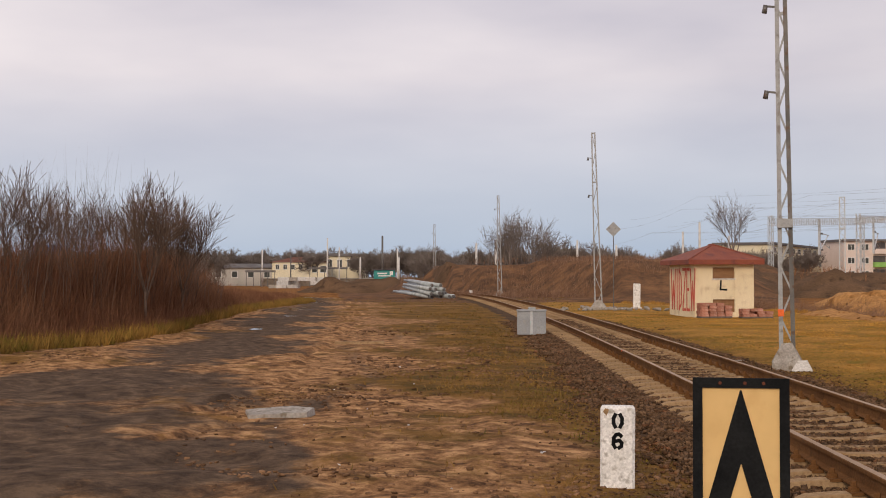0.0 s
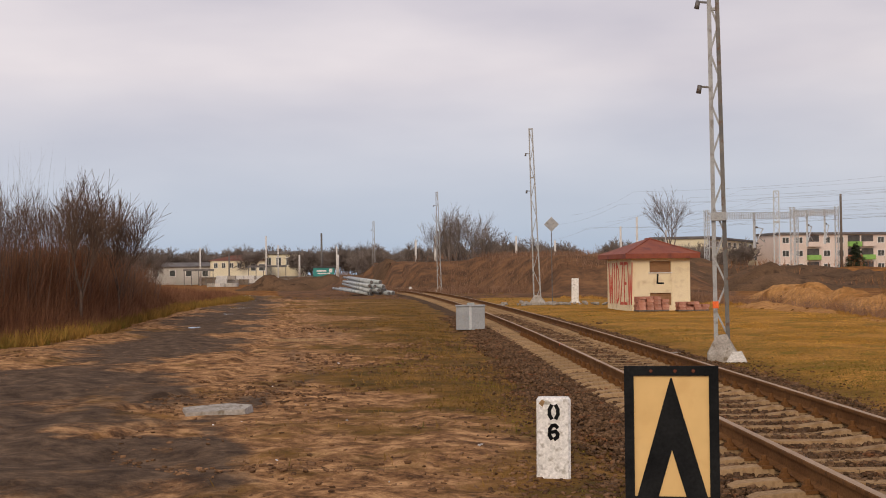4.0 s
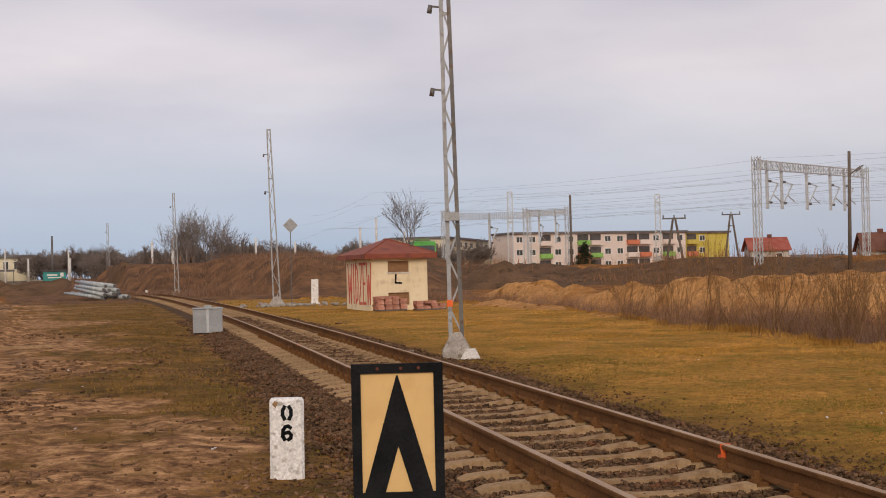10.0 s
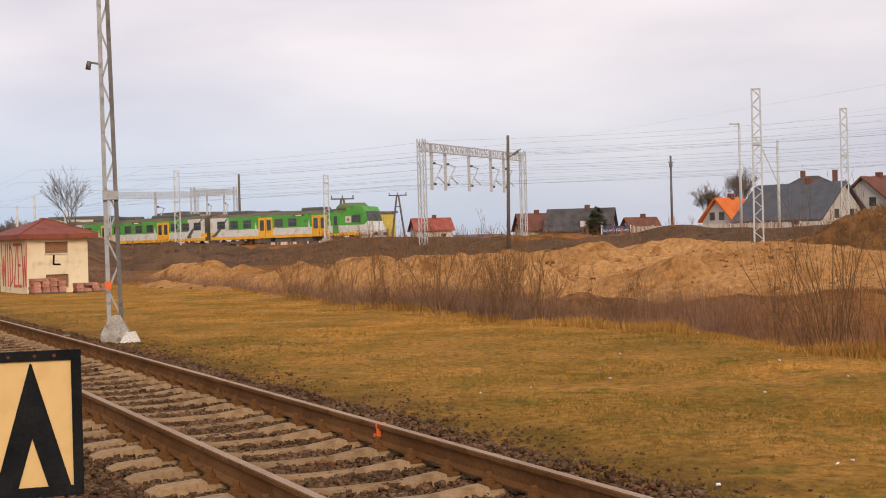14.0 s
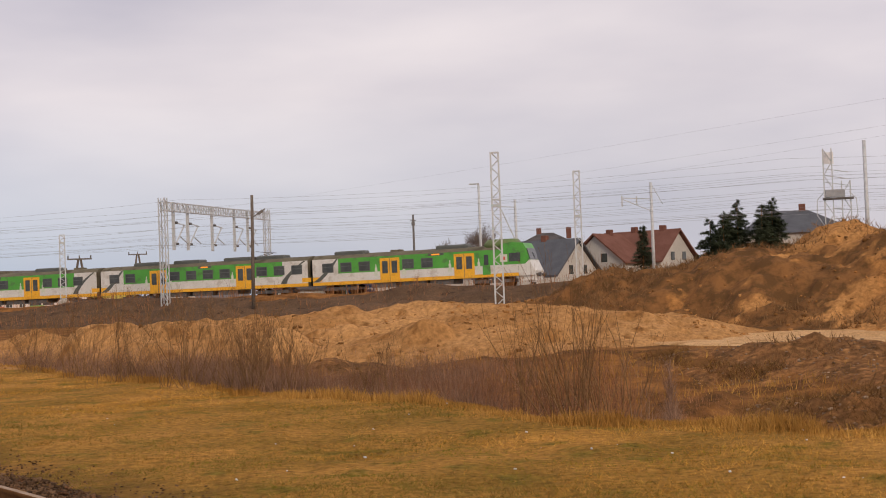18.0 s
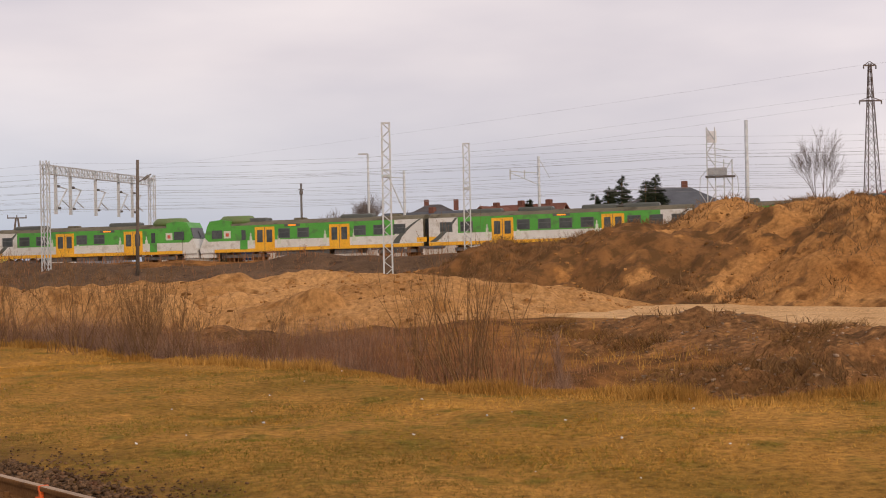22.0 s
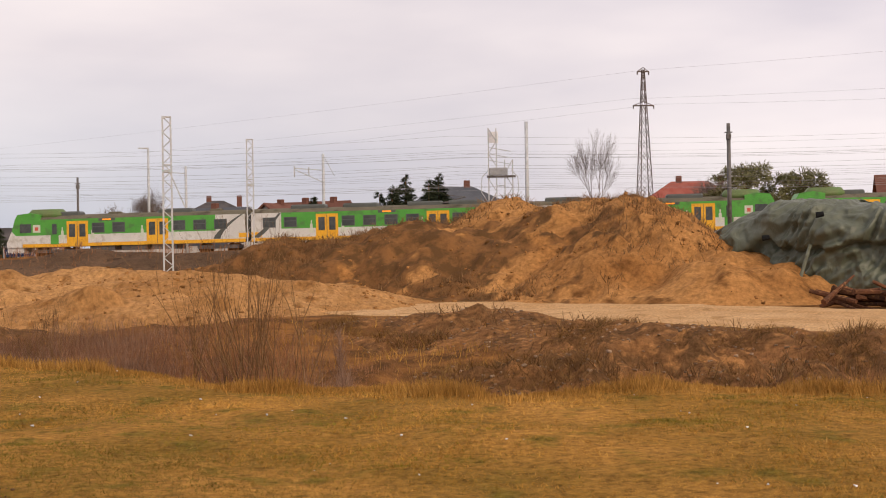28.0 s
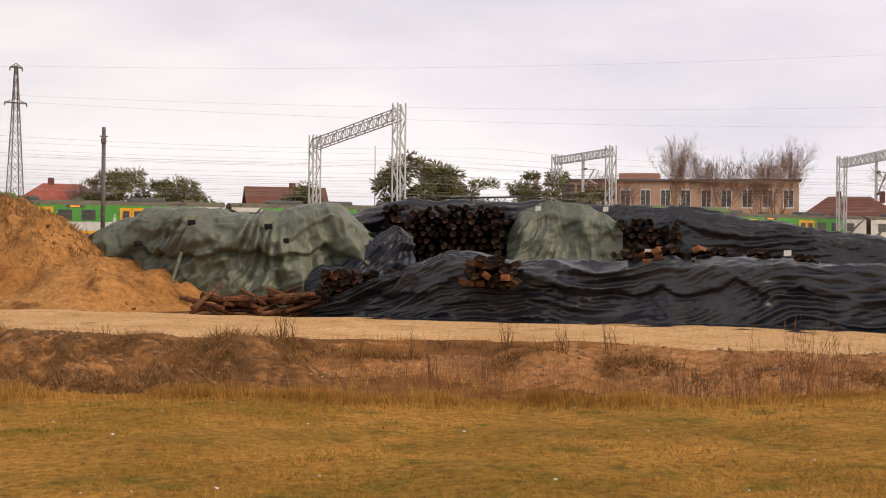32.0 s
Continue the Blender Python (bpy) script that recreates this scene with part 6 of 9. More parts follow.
heap("long lumpy bank of dumped orange sand behind the ditch",
     [(-39.5, 74, 0.7, 3.2), (-36.5, 68, 0.9, 3.2), (-33.6, 63, 0.8, 3.4), (-31, 58.5, 1.0, 3.6), (-28.6, 55, 0.95, 3.6), (-26, 52.6, 1.25, 4.0), (-23.2, 50.2, 1.1, 4.0), (-20, 48.2, 1.4, 4.6), (-17.2, 47, 1.2, 5.0), (-15.0, 46.4, 1.35, 5.6)], M_SAND, 0.14, 0.13, 2, dump=2.3, low=0.6, round_top=1.2, clods=700)
heap("orange sand heap with a rounded crest behind the ditch",
     [(-15.0, 46.6, 1.35, 7.0), (-12.6, 48.0, 1.45, 7.2), (-9.9, 48.6, 1.4, 7.0), (-6.8, 48.4, 1.6, 7.6), (-5.0, 48.2, 1.45, 7.4), (-3.3, 48.2, 1.65, 7.2), (-1.3, 48, 1.55, 6.8), (0.2, 47.3, 1.3, 6.2), (0.9, 46.6, 0.95, 3.6), (1.7, 45.6, 0.15, 2.4)], M_SAND, 0.14, 0.13, 7, dump=2.6, low=0.88, round_top=2.2, clods=900)
big_heap = heap("tall heap of orange and brown earth beside the sand road",
                [(-1.5, 64, 1.2, 6), (-0.9, 60, 1.85, 6.5), (1.1, 58.5, 2.6, 7.5), (3.2, 57.5, 2.9, 8), (5.5, 56.5, 3.1, 8), (7.9, 56, 3.15, 8), (9.2, 55.6, 3.4, 8.6), (11.4, 55, 3.85, 9), (13.4, 54.0, 4.4, 9), (14.8, 51.6, 3.75, 7.0), (15.4, 48.8, 2.9, 4.6), (16.0, 46.6, 2.0, 3.4), (16.9, 45.1, 1.35, 2.7), (17.8, 44.1, 0.65, 2.0), (18.5, 43.4, 0.1, 1.2)], M_BIGSAND, 0.13, 0.3, 15, 1.05, green=8000, dump=3.0, low=0.95, round_top=2.4, clods=2600)
co = np.empty(len(big_heap.data.vertices) * 3, np.float32)
big_heap.data.vertices.foreach_get("co", co)
co = co.reshape(-1, 3)
hx, hy = co[:, 0] + big_heap.location.x, co[:, 1] + big_heap.location.y
weed = np.clip((9.5 - hx + (co[:, 2] - 2.0) * 1.2) / 7.0 + 2.0 * fbm(hx, hy, 2.6, 5, 5, 0.65), 0, 1)
big_heap.data.attributes.new("weedy", "FLOAT", "POINT").data.foreach_set("value", np.asarray(weed, np.float32))
blend_in(M_BIGSAND, "weedy", (0.25, 0.118, 0.044), (0.125, 0.065, 0.027), 1.3)
heap("low apron of slipped orange sand before the heaps", [(-15.5, 42.8, 0.7, 4.4), (-12.5, 43.4, 0.95, 4.6), (-9, 44.0, 0.8, 4.6), (-6, 43.8, 1.0, 4.8), (-3, 43.8, 0.85, 4.6), (-0.4, 43.6, 0.7, 3.6)], M_SAND, 0.15, 0.15, 9, dump=3.0, low=0.7, round_top=0.8, clods=300)
a = radians(TRACK_AZ)
rows = []
for i, k in enumerate(range(-104, 24, 8)):
    q = 96.0 + 1.5 * math.sin(i * 1.7)
    rows.append((q * math.sin(a) + k * math.cos(a), q * math.cos(a) - k * math.sin(a), (1.3 + 0.35 * math.sin(i * 2.3)) * (1.0 if k < -28 else 0.72), 6.0))
heap("long low bank of dark brown earth before the main line", rows, M_EARTHHEAP, 0.4, 0.15, 27, dump=4.6, low=0.62, round_top=1.7)
heap("pointed dark earth mound behind the hut", [(-55.5, 95.5, 1.4, 4), (-53.5, 96, 2.5, 4.6), (-51.5, 96.5, 1.3, 4)], M_EARTHHEAP, 0.4, 0.1, 23, 1.0)
heap("brown earth mound by the end of the mud road", [(-113.3, 98.6, 1.5, 6.0), (-110.4, 101.2, 1.5, 6.0)], M_EARTHHEAP, 0.4, 0.05, 51, 1.5)
heap("brown earth mound before the station", [(-109.3, 88.3, 0.7, 2.4), (-107.8, 89.4, 1.9, 2.8), (-106.4, 90.6, 1.0, 2.4)], M_EARTHHEAP, 0.25, 0.12, 53, 1.2)


def bank_line(az0, az1, n, hs, half, inward=1.3):
    rows = []
    for i in range(n):
        az = az0 + (az1 - az0) * i / (n - 1)
        px, py = polar(az, float(np.interp(az, EDGE_AZ, FAR_R)) - inward)
        rows.append((float(px), float(py), hs[i % len(hs)], half))
    return rows


heap("low bank of dark brown earth clods before the sand heaps", bank_line(-31, -11.5, 9, (0.3, 0.22, 0.36, 0.26), 2.4, 2.6), M_SPOIL, 0.16, 0.25, 61, 1.3, green=900, clods=500)
heap("rough brown spoil bank with roots along the ditch", bank_line(4.5, 27, 9, (0.25, 0.38, 0.3, 0.42), 2.4), M_SPOIL, 0.13, 0.4, 31, green=250, straw=6000)
heap("rough hump of dumped dark root earth and turf in the ditch", [tuple(float(q) for q in polar(a, r)) + (h, w) for a, r, h, w in ((9.5, 26.5, 0.4, 2.6), (11.5, 26, 0.65, 3.4), (14, 25.4, 0.95, 3.8), (17, 24.8, 1.25, 3.8), (19.5, 24.2, 1.05, 3.2), (21.5, 24.0, 0.3, 2.2))], M_SPOIL, 0.1, 0.5, 41, 1.6, green=900, dump=1.2, low=0.85, straw=9000)
heap("low rough spoil bank along the ditch", bank_line(27, 62, 12, (0.1, 0.2, 0.14), 2.2), M_REDEARTH, 0.15, 0.26, 33, straw=6000)

# ---- stacked timber under sheets ----
M_GTARP = surf("green_sheeting", (0.105, 0.12, 0.083), (0.135, 0.152, 0.107), 0.5, 0.5, 0, 0.05, 3, (0.105, 0.122, 0.083), grain=0.08)
M_BTARP = surf("black_sheeting", (0.012, 0.0135, 0.016), (0.021, 0.023, 0.027), 0.6, 0.36, 0, 0.15, 14)


def add_creases(m, scale, deep, stretch=(1.0, 1.0, 0.55)):
    """Sharp hanging folds in a sheet's surface, as relief."""
    n, l = m.node_tree.nodes, m.node_tree.links
    first = next(q for q in n if q.type == "BUMP")
    tc = next(q for q in n if q.type == "TEX_COORD")
    mp = n.new("ShaderNodeMapping")
    mp.inputs["Scale"].default_value = stretch
    l.new(tc.outputs["Object"], mp.inputs["Vector"])
    prev = first
    for k, d in ((1.0, deep), (2.7, deep * 0.25)):
        t = n.new("ShaderNodeTexNoise")
        t.inputs["Scale"].default_value, t.inputs["Detail"].default_value, t.inputs["Distortion"].default_value = scale * k, 2.0, 1.1
        l.new(mp.outputs["Vector"], t.inputs["Vector"])
        sb = n.new("ShaderNodeMath")
        sb.operation = "SUBTRACT"
        sb.inputs[1].default_value = 0.5
        l.new(t.outputs["Fac"], sb.inputs[0])
        ab = n.new("ShaderNodeMath")
        ab.operation = "ABSOLUTE"
        l.new(sb.outputs[0], ab.inputs[0])
        bp = n.new("ShaderNodeBump")
        bp.inputs["Strength"].default_value, bp.inputs["Distance"].default_value = 1.0, -d
        l.new(ab.outputs[0], bp.inputs["Height"])
        l.new(prev.outputs["Normal"], bp.inputs["Normal"])
        prev = bp
    l.new(prev.outputs["Normal"], n["Principled BSDF"].inputs["Normal"])


add_creases(M_GTARP, 0.75, 0.28)
add_creases(M_BTARP, 0.4, 0.4, (0.6, 0.6, 1.5))
M_BTARP.node_tree.nodes["Principled BSDF"].inputs["Specular IOR Level"].default_value = 0.55
M_OLDTIMBER = surf("old_timber", (0.014, 0.010, 0.008), (0.03, 0.019, 0.014), 1.5, 0.9, 0, 0.3, 25, (0.12, 0.055, 0.026), 0.7)


def creases(u, z, seed, reach=1.6):
    """Folds that hang from the top and fan out: sharp ridges at several sizes."""
    rng = random.Random(seed)
    hi = float(z.max())
    total, weight = np.zeros_like(u), np.full_like(u, 0.02)
    for i in range(int(float(u.max()) / (0.47 * reach)) + 2):
        ua, za = rng.uniform(-0.5, float(u.max()) + 0.5), hi * rng.choice((1.05, 0.95, 0.8, 0.55, 0.35))
        du, dz = u - ua, za - z
        d = np.hypot(du, dz)
        th = np.arctan2(du, dz)
        k, ph = rng.uniform(2.4, 5.0), rng.uniform(0, 6)
        w = np.exp(-(d / reach) ** 2)
        total += w * (1 - np.abs(np.sin(k * th + ph))) ** 1.6 * np.clip(d, 0.1, 0.95 * reach) * rng.uniform(0.6, 1.3)
        weight += w
    a = total / weight
    c = np.abs(wave(u + z * 0.6, z * 0.5, 0.25, seed + 6)) * 0.06
    return a * 0.95 + c


def sweeps(u, z, seed, big):
    """Taut straight folds that run slantwise and fan, sharp at the ridge, at three sizes."""
    slope = 5.0 * fbm(u, u * 0, 3.4 * big, seed, 2)
    out = np.zeros_like(u)
    for size, amp, k in ((1.35, 0.55, 0), (0.62, 0.30, 1), (0.27, 0.12, 2)):
        p = (u + z * slope * (1 - 0.25 * k) + 0.5 * size * fbm(u, z * 0.6, 1.8 * size, seed + 3 + k, 2)) / (size * big)
        tri = np.abs((p + 0.37 * seed) % 1.0 - 0.5) * 2
        out += amp * tri ** 1.25 * np.clip(0.6 + 1.3 * fbm(u, z, 2.2 * size, seed + 9 + k, 2), 0.05, 1.3)
    return out


def swags(u, a, seed):
    """Long pulled pleats that run almost level and sag, over a skirt of upright pleats; a is the way up the sheet."""
    drift = 0.9 * fbm(u, u * 0, 5.0, seed, 2) + 0.16 * u * math.sin(seed)
    level, skirt = np.zeros_like(u), np.zeros_like(u)
    for size, amp, k in ((0.62, 0.42, 0), (0.3, 0.24, 1), (0.15, 0.12, 2)):
        p = (a + drift + 0.3 * size * fbm(u * 0.3, a, 0.9 * size, seed + 3 + k, 2)) / size
        tri = 1 - np.abs((p + 0.4 * k) % 1.0 - 0.5) * 2
        level += amp * tri ** 1.5 * np.clip(0.45 + 1.5 * fbm(u * 0.4, a, 1.1, seed + 9 + k, 2), 0.0, 1.3)
        q = (u + a * 1.6 * fbm(u, u * 0, 2.6, seed + 20 + k, 2)) / (size * 2.2)
        skirt += amp * np.abs((q % 1.0) - 0.5) * 2 * np.clip(0.5 + 1.3 * fbm(u, a * 0.4, 2.0, seed + 13 + k, 2), 0.0, 1.3)
    low = np.clip((1.35 + 0.5 * fbm(u, u * 0, 2.4, seed + 6, 2) - a) / 0.35, 0, 1)
    return level * (1 - low) + skirt * low + 0.22 * np.exp(-((low - 0.5) / 0.3) ** 2)


def facets(u, a, seed):
    """A crumpled heavy sheet: sharp dents and ridges pulled in several directions."""
    out = np.zeros_like(u)
    for size, amp, k in ((2.2, 0.8, 0), (1.0, 0.36, 1), (0.45, 0.12, 2)):
        f = fbm(u + 0.45 * a * (-1) ** k, a * 1.25 - 0.3 * u, size, seed + 5 * k, 2, 0.4)
        out += amp * (1 - np.clip(np.abs(f) * 1.9, 0, 1))
    return out


def crumple(u, z, seed, reach=1.6):
    return creases(u, z, seed, reach) + 0.16 * creases(u * 2.4, z * 2.4, seed + 40, reach) / 1.6


def drape(name, label, line_pts, tops, depth, mat, seed, group, foot=0.5, res=0.07, fold=0.3, base=None, sag=0.0, reach=1.6, lap=0.0, lap_at=0.6, pull=None):
    """A sheet hung over a long stack: its front foot follows line_pts; tops are (share of the length, height)."""
    P = np.array(line_pts, float)
    seg = np.hypot(*np.diff(P, axis=0).T)
    cum = np.concatenate([[0], np.cumsum(seg)])
    L = cum[-1]
    nu, nv = int(L / res), 110
    U = np.linspace(0, L, nu)
    px, py = np.interp(U, cum, P[:, 0]), np.interp(U, cum, P[:, 1])
    tx, ty = np.gradient(px), np.gradient(py)
    ln = np.hypot(tx, ty)
    nx, ny = -ty / ln, tx / ln
    k = np.ones(9) / 9
    nx, ny = np.convolve(np.pad(nx, 4, "edge"), k, "valid"), np.convolve(np.pad(ny, 4, "edge"), k, "valid")
    flip = np.sign(np.mean(nx * px + ny * py))
    nx, ny = nx * flip, ny * flip
    top = np.interp(U / L, *np.array(tops, float).T) + 0.10 * wave(U, U * 0, 0.8, seed) + 0.07 * np.abs(wave(U, U * 0, 0.35, seed + 1))
    V = np.linspace(0, 1, nv)
    # the sheet climbs the front, crosses the top and falls behind
    dist = np.interp(V, [0, 0.08, 0.5, 0.62, 0.9, 1.0], [-foot, 0, 0.55, 1.1, depth - 0.2, depth])
    rise = np.interp(V, [0, 0.08, 0.5, 0.62, 0.9, 1.0], [0, 0.03, 0.86, 1.0, 0.97, 0.1])
    uu, vv = np.meshgrid(np.arange(nu), np.arange(nv), indexing="ij")
    u, d, r = U[uu], dist[vv], rise[vv]
    z = r * top[uu]
    cr = 0.45 * crumple(u, z, seed, reach) + 0.75 * sweeps(u, z, seed, 0.55 * reach)
    if pull:
        run = np.concatenate([[0], np.cumsum(np.hypot(np.diff(dist), np.diff(rise * float(top.mean()))))])
        cr = (0.3 if pull is swags else 0.6) * cr + (0.85 if pull is swags else 0.55) * pull(u, run[vv], seed)
    front = np.interp(V, [0, 0.1, 0.5, 0.65, 1], [0.5, 1, 1, 0.35, 0.3])[vv]
    d = d - fold * (cr - 0.25) * front * 1.6 - 0.35 * np.sin(np.pi * np.clip(r, 0, 1)) * wave(u, z, 1.7, seed + 9) * front
    z = z + fold * 0.5 * (cr - 0.25) * np.interp(V, [0, 0.4, 0.6, 1], [0.15, 0.5, 1, 0.6])[vv] + sag * np.sin(np.pi * r) * wave(u, z, 1.3, seed + 12)
    if lap:
        # an upper sheet overhangs the lower one, its hem hanging in scallops
        hem = top[uu] * (lap_at + 0.1 * wave(u, u * 0, 0.9, seed + 30)) + 0.3 * (0.5 - np.abs(np.sin(u * 1.25 + 1.3 * wave(u, u * 0, 1.5, seed + 31))))
        over = np.clip((z - hem) / 0.16, 0, 1)
        d = d - lap * (over * over * (3 - 2 * over)) * np.interp(V, [0, 0.1, 0.55, 0.7], [0, 1, 1, 0])[vv]
    z = np.maximum(z, 0.0)
    # both ends fall to the ground
    x, y = px[uu] + nx[uu] * d, py[uu] + ny[uu] * d
    zb = height(x, y) + 0.03 + (base or 0.0)
    cx, cy = px.mean(), py.mean()
    idx = np.arange(nu * nv).reshape(nu, nv)
    f = np.stack([idx[:-1, :-1], idx[:-1, 1:], idx[1:, 1:], idx[1:, :-1]], -1).reshape(-1, 4)
    me = soup(name, np.column_stack([(x - cx).ravel(), (y - cy).ravel(), (z + zb).ravel()]), f)
    me.polygons.foreach_set("use_smooth", [True] * len(me.polygons))
    ob = sheet(name, me, mat, label, "tarpaulin", "", True, group)
    ob.location = (cx, cy, 0)
    return ob


green_tarp = drape("tarpaulin", "creased grey-green tarpaulin over a tall timber stack", [(16.6, 48.2), (17.7, 45.4), (19.2, 43.2), (21.8, 41.2), (24.7, 40.2)], [(0, 2.4), (0.06, 2.7), (0.25, 3.6), (0.45, 3.3), (0.62, 3.15), (0.82, 3.75), (0.92, 3.5), (1, 2.6)], 6.5, M_GTARP, 3, "sheets over the timber stacks", 0.3, 0.06, 0.5, reach=2.1, lap=0.45, lap_at=0.55, pull=facets)
black_tarp = drape("tarpaulin", "creased black plastic sheet over a low timber stack", [(19.3, 35.2), (20.6, 32.6), (23, 29.8), (25.2, 27.2), (27.6, 23.9), (29.4, 20.8), (31.4, 16.5), (33, 12)], [(0, 0.3), (0.06, 1.1), (0.16, 2.05), (0.24, 1.7), (0.4, 1.9), (0.52, 1.85), (0.62, 1.7), (0.75, 1.9), (1, 1.9)], 3.2, M_BTARP, 11, "sheets over the timber stacks", 1.4, 0.06, 0.42, reach=3.0, lap=0.22, lap_at=0.5, pull=swags)
rear_tarp = drape("tarpaulin", "black plastic sheet over the tall rear timber stack", [(25.6, 43.9), (28.2, 42.6), (31.0, 40.2), (34.2, 37.0), (37.5, 33.2), (40.5, 29.5), (43.2, 25.2)], [(0, 3.4), (0.1, 4.15), (0.3, 4.0), (0.5, 3.8), (0.62, 3.3), (0.75, 2.7), (1, 2.3)], 5, M_BTARP, 17, "sheets over the timber stacks", 0.3, 0.08, 0.4, pull=swags)
M_NAVY = surf("navy_sheeting", (0.012, 0.016, 0.026), (0.02, 0.026, 0.04), 0.6, 0.5, 0, 0.15, 14)
drape("tarpaulin", "dark navy plastic sheet hanging from the end of the green tarpaulin", [(21.9, 40.2), (23.2, 39.7), (24.6, 39.2), (25.6, 38.9)], [(0, 1.1), (0.15, 1.6), (0.35, 1.45), (0.6, 2.3), (0.85, 2.9), (1, 2.6)], 0.9, M_NAVY, 29, "sheets over the timber stacks", 0.15, 0.05, 0.4, reach=1.8, pull=swags)
hung_tarp = drape("tarpaulin", "grey-green tarpaulin hung over the rear timber stack", [(29.8, 39.2), (31.6, 38.0), (33.2, 36.6)], [(0, 2.3), (0.12, 3.3), (0.35, 3.6), (0.7, 3.45), (1, 2.8)], 1.6, M_GTARP, 23, "sheets over the timber stacks", 0.2, 0.06, 0.4, 0.3, pull=facets)


M_CUTEND = surf("split_orange_wood", (0.21, 0.085, 0.035), (0.12, 0.052, 0.026), 3, 0.9, 0, 0.4, 25, (0.05, 0.027, 0.017), 0.5)


def log_stack(x, y, az, w, h, d, seed, label, z0=0.0, length=2.4, square=False):
    """Stacked round logs or squared sleepers, their ends to the eye."""
    t = thing("timber_stack", label, "timber stack", pose(x, y, ground_z(x, y) + z0, 0, 0, -az), "stacked old timber")
    rng = random.Random(seed)
    shapes = []
    for k in range(3):
        g = Geo()
        if square:
            g.tub(-d * 0.48, d * 0.48, 0, length, -d * 0.33, d * 0.33, 0.03)
        else:
            g.tube((0, 0, 0), (0, length, 0), d * (0.36 + 0.07 * k), d * (0.34 + 0.07 * k), 8 - k)
        me = g.mesh("log")
        me.materials.append(M_OLDTIMBER)
        shapes.append(me)
    if square:
        me = shapes[0].copy()
        me.materials[0] = M_CUTEND
        shapes[2] = me
    rows, step = int(h / (d * (0.7 if square else 0.88))), d * (1.04 if square else 1.0)
    for r in range(rows):
        for c in range(int(w / step)):
            if rng.random() < 0.13 or (r == rows - 1 and rng.random() < 0.4):
                continue
            ob = new("log", shapes[rng.choice((0, 0, 1, 1, 2)) if square else rng.randrange(3)])
            ob.parent = t
            ob.matrix_basis = pose((c + 0.5 * (r % 2)) * step - w / 2 + rng.uniform(-0.07, 0.07), rng.uniform(-0.5, 0.25), d * 0.48 + r * d * (0.7 if square else 0.88) + rng.uniform(-0.05, 0.05), rng.uniform(-5, 5), rng.uniform(-40, 40), rng.uniform(-12, 12))
    return t


log_stack(27.9, 40.6, 34.5, 4.6, 3.9, 0.27, 1, "tall dark stack of old log ends between the sheets")
log_stack(34.2, 36.2, 43.4, 2.6, 3.5, 0.27, 2, "dark stack of old log ends under a black sheet")
log_stack(21.9, 29.2, 36.8, 1.5, 1.0, 0.26, 3, "stack of old square sleepers showing between the sheets", 1.05, 1.8, True)
log_stack(21.2, 34.6, 31.0, 3.2, 1.6, 0.26, 4, "low stack of old square sleepers", 0, 1.8, True)
log_stack(27.6, 26.2, 46.0, 5.2, 2.35, 0.26, 5, "long stack of old square sleepers above the black sheet", 0, 1.8, True)
M_BROKEN = surf("broken_red_wood", (0.15, 0.062, 0.032), (0.09, 0.045, 0.028), 3, 0.9, 0, 0.4, 25, (0.26, 0.13, 0.06), 0.5)
rng = random.Random(6)
for i in range(40):
    k = rng.uniform(0, 1)
    t = thing("loose_timber", "splintered brown beam lying in a loose heap", "timber", pose(17.2 + 3.0 * k + rng.uniform(-0.4, 0.4), 38.6 - 2.4 * k + rng.uniform(-0.6, 0.6), 0.12 + 0.12 * (i % 5), rng.uniform(-5, 5), rng.uniform(-22, 22), rng.uniform(-80, 50)), "loose timber before the green sheet")
    L = rng.uniform(0.45, 1.1)
    part("beam", Geo().tube((-L, 0, 0), (L, rng.uniform(-0.2, 0.2), 0), rng.uniform(0.05, 0.11), rng.uniform(0.03, 0.08), 6), M_BROKEN, t)


stump = thing("tree_stump", "rough orange-brown root stump lying at the loose timber", "stump", pose(20.9, 37.2, ground_z(20.9, 37.2), 0, 0, 0), "loose timber before the green sheet")
g = Geo()
for i in range(5):
    g.tube((-0.7 + 0.3 * i, 0.1 * (i % 2), 0.12), (-0.5 + 0.3 * i, 0.05, 0.5 - 0.06 * abs(i - 2)), 0.36, 0.22, 9)
part("stump", g, M_BROKEN, stump)


def on_sheet(tarp, x, y, z, geo, mat, name, label, turn=0.0):
    ob = part(name, geo, mat, tarp, label)
    ob.matrix_basis = Matrix.Translation(-Vector(tarp.location)) @ pose(x, y, z, 0, 0, turn)


on_sheet(green_tarp, 17.75, 42.75, 0.2, Geo().bar((0, 0, 0), (0.55, -0.05, 1.75), 0.09), M_GTARP, "strap", "pale webbing strap", 0)
for i, (x, y, z) in enumerate(((18.6, 42.6, 2.95), (21.0, 41.5, 2.85), (21.5, 41.2, 2.35), (24.6, 40.4, 2.6), (17.3, 44.2, 2.2))):
    on_sheet(green_tarp, x, y, z, Geo().tube((-0.12, 0, 0), (0.12, -0.1, 0.04), 0.11, 0.09, 8), M_BLACK, "timber_end", "dark timber end poking out")
for x, y, z in ((28.4, 24.6, 2.0), (26.0, 27.6, 2.0)):
    on_sheet(black_tarp, x, y, z, Geo().box(-0.1, 0.1, -0.03, 0.03, 0, 0.16), M_WHITEPAINT, "tag", "small pale tag", -45)
for x, y, z in ((30.6, 38.4, 3.6), (32.6, 36.9, 3.6)):
    on_sheet(hung_tarp, x, y, z, Geo().box(-0.1, 0.1, -0.03, 0.03, 0, 0.18), M_WHITEPAINT, "tag", "small pale tag", -43)
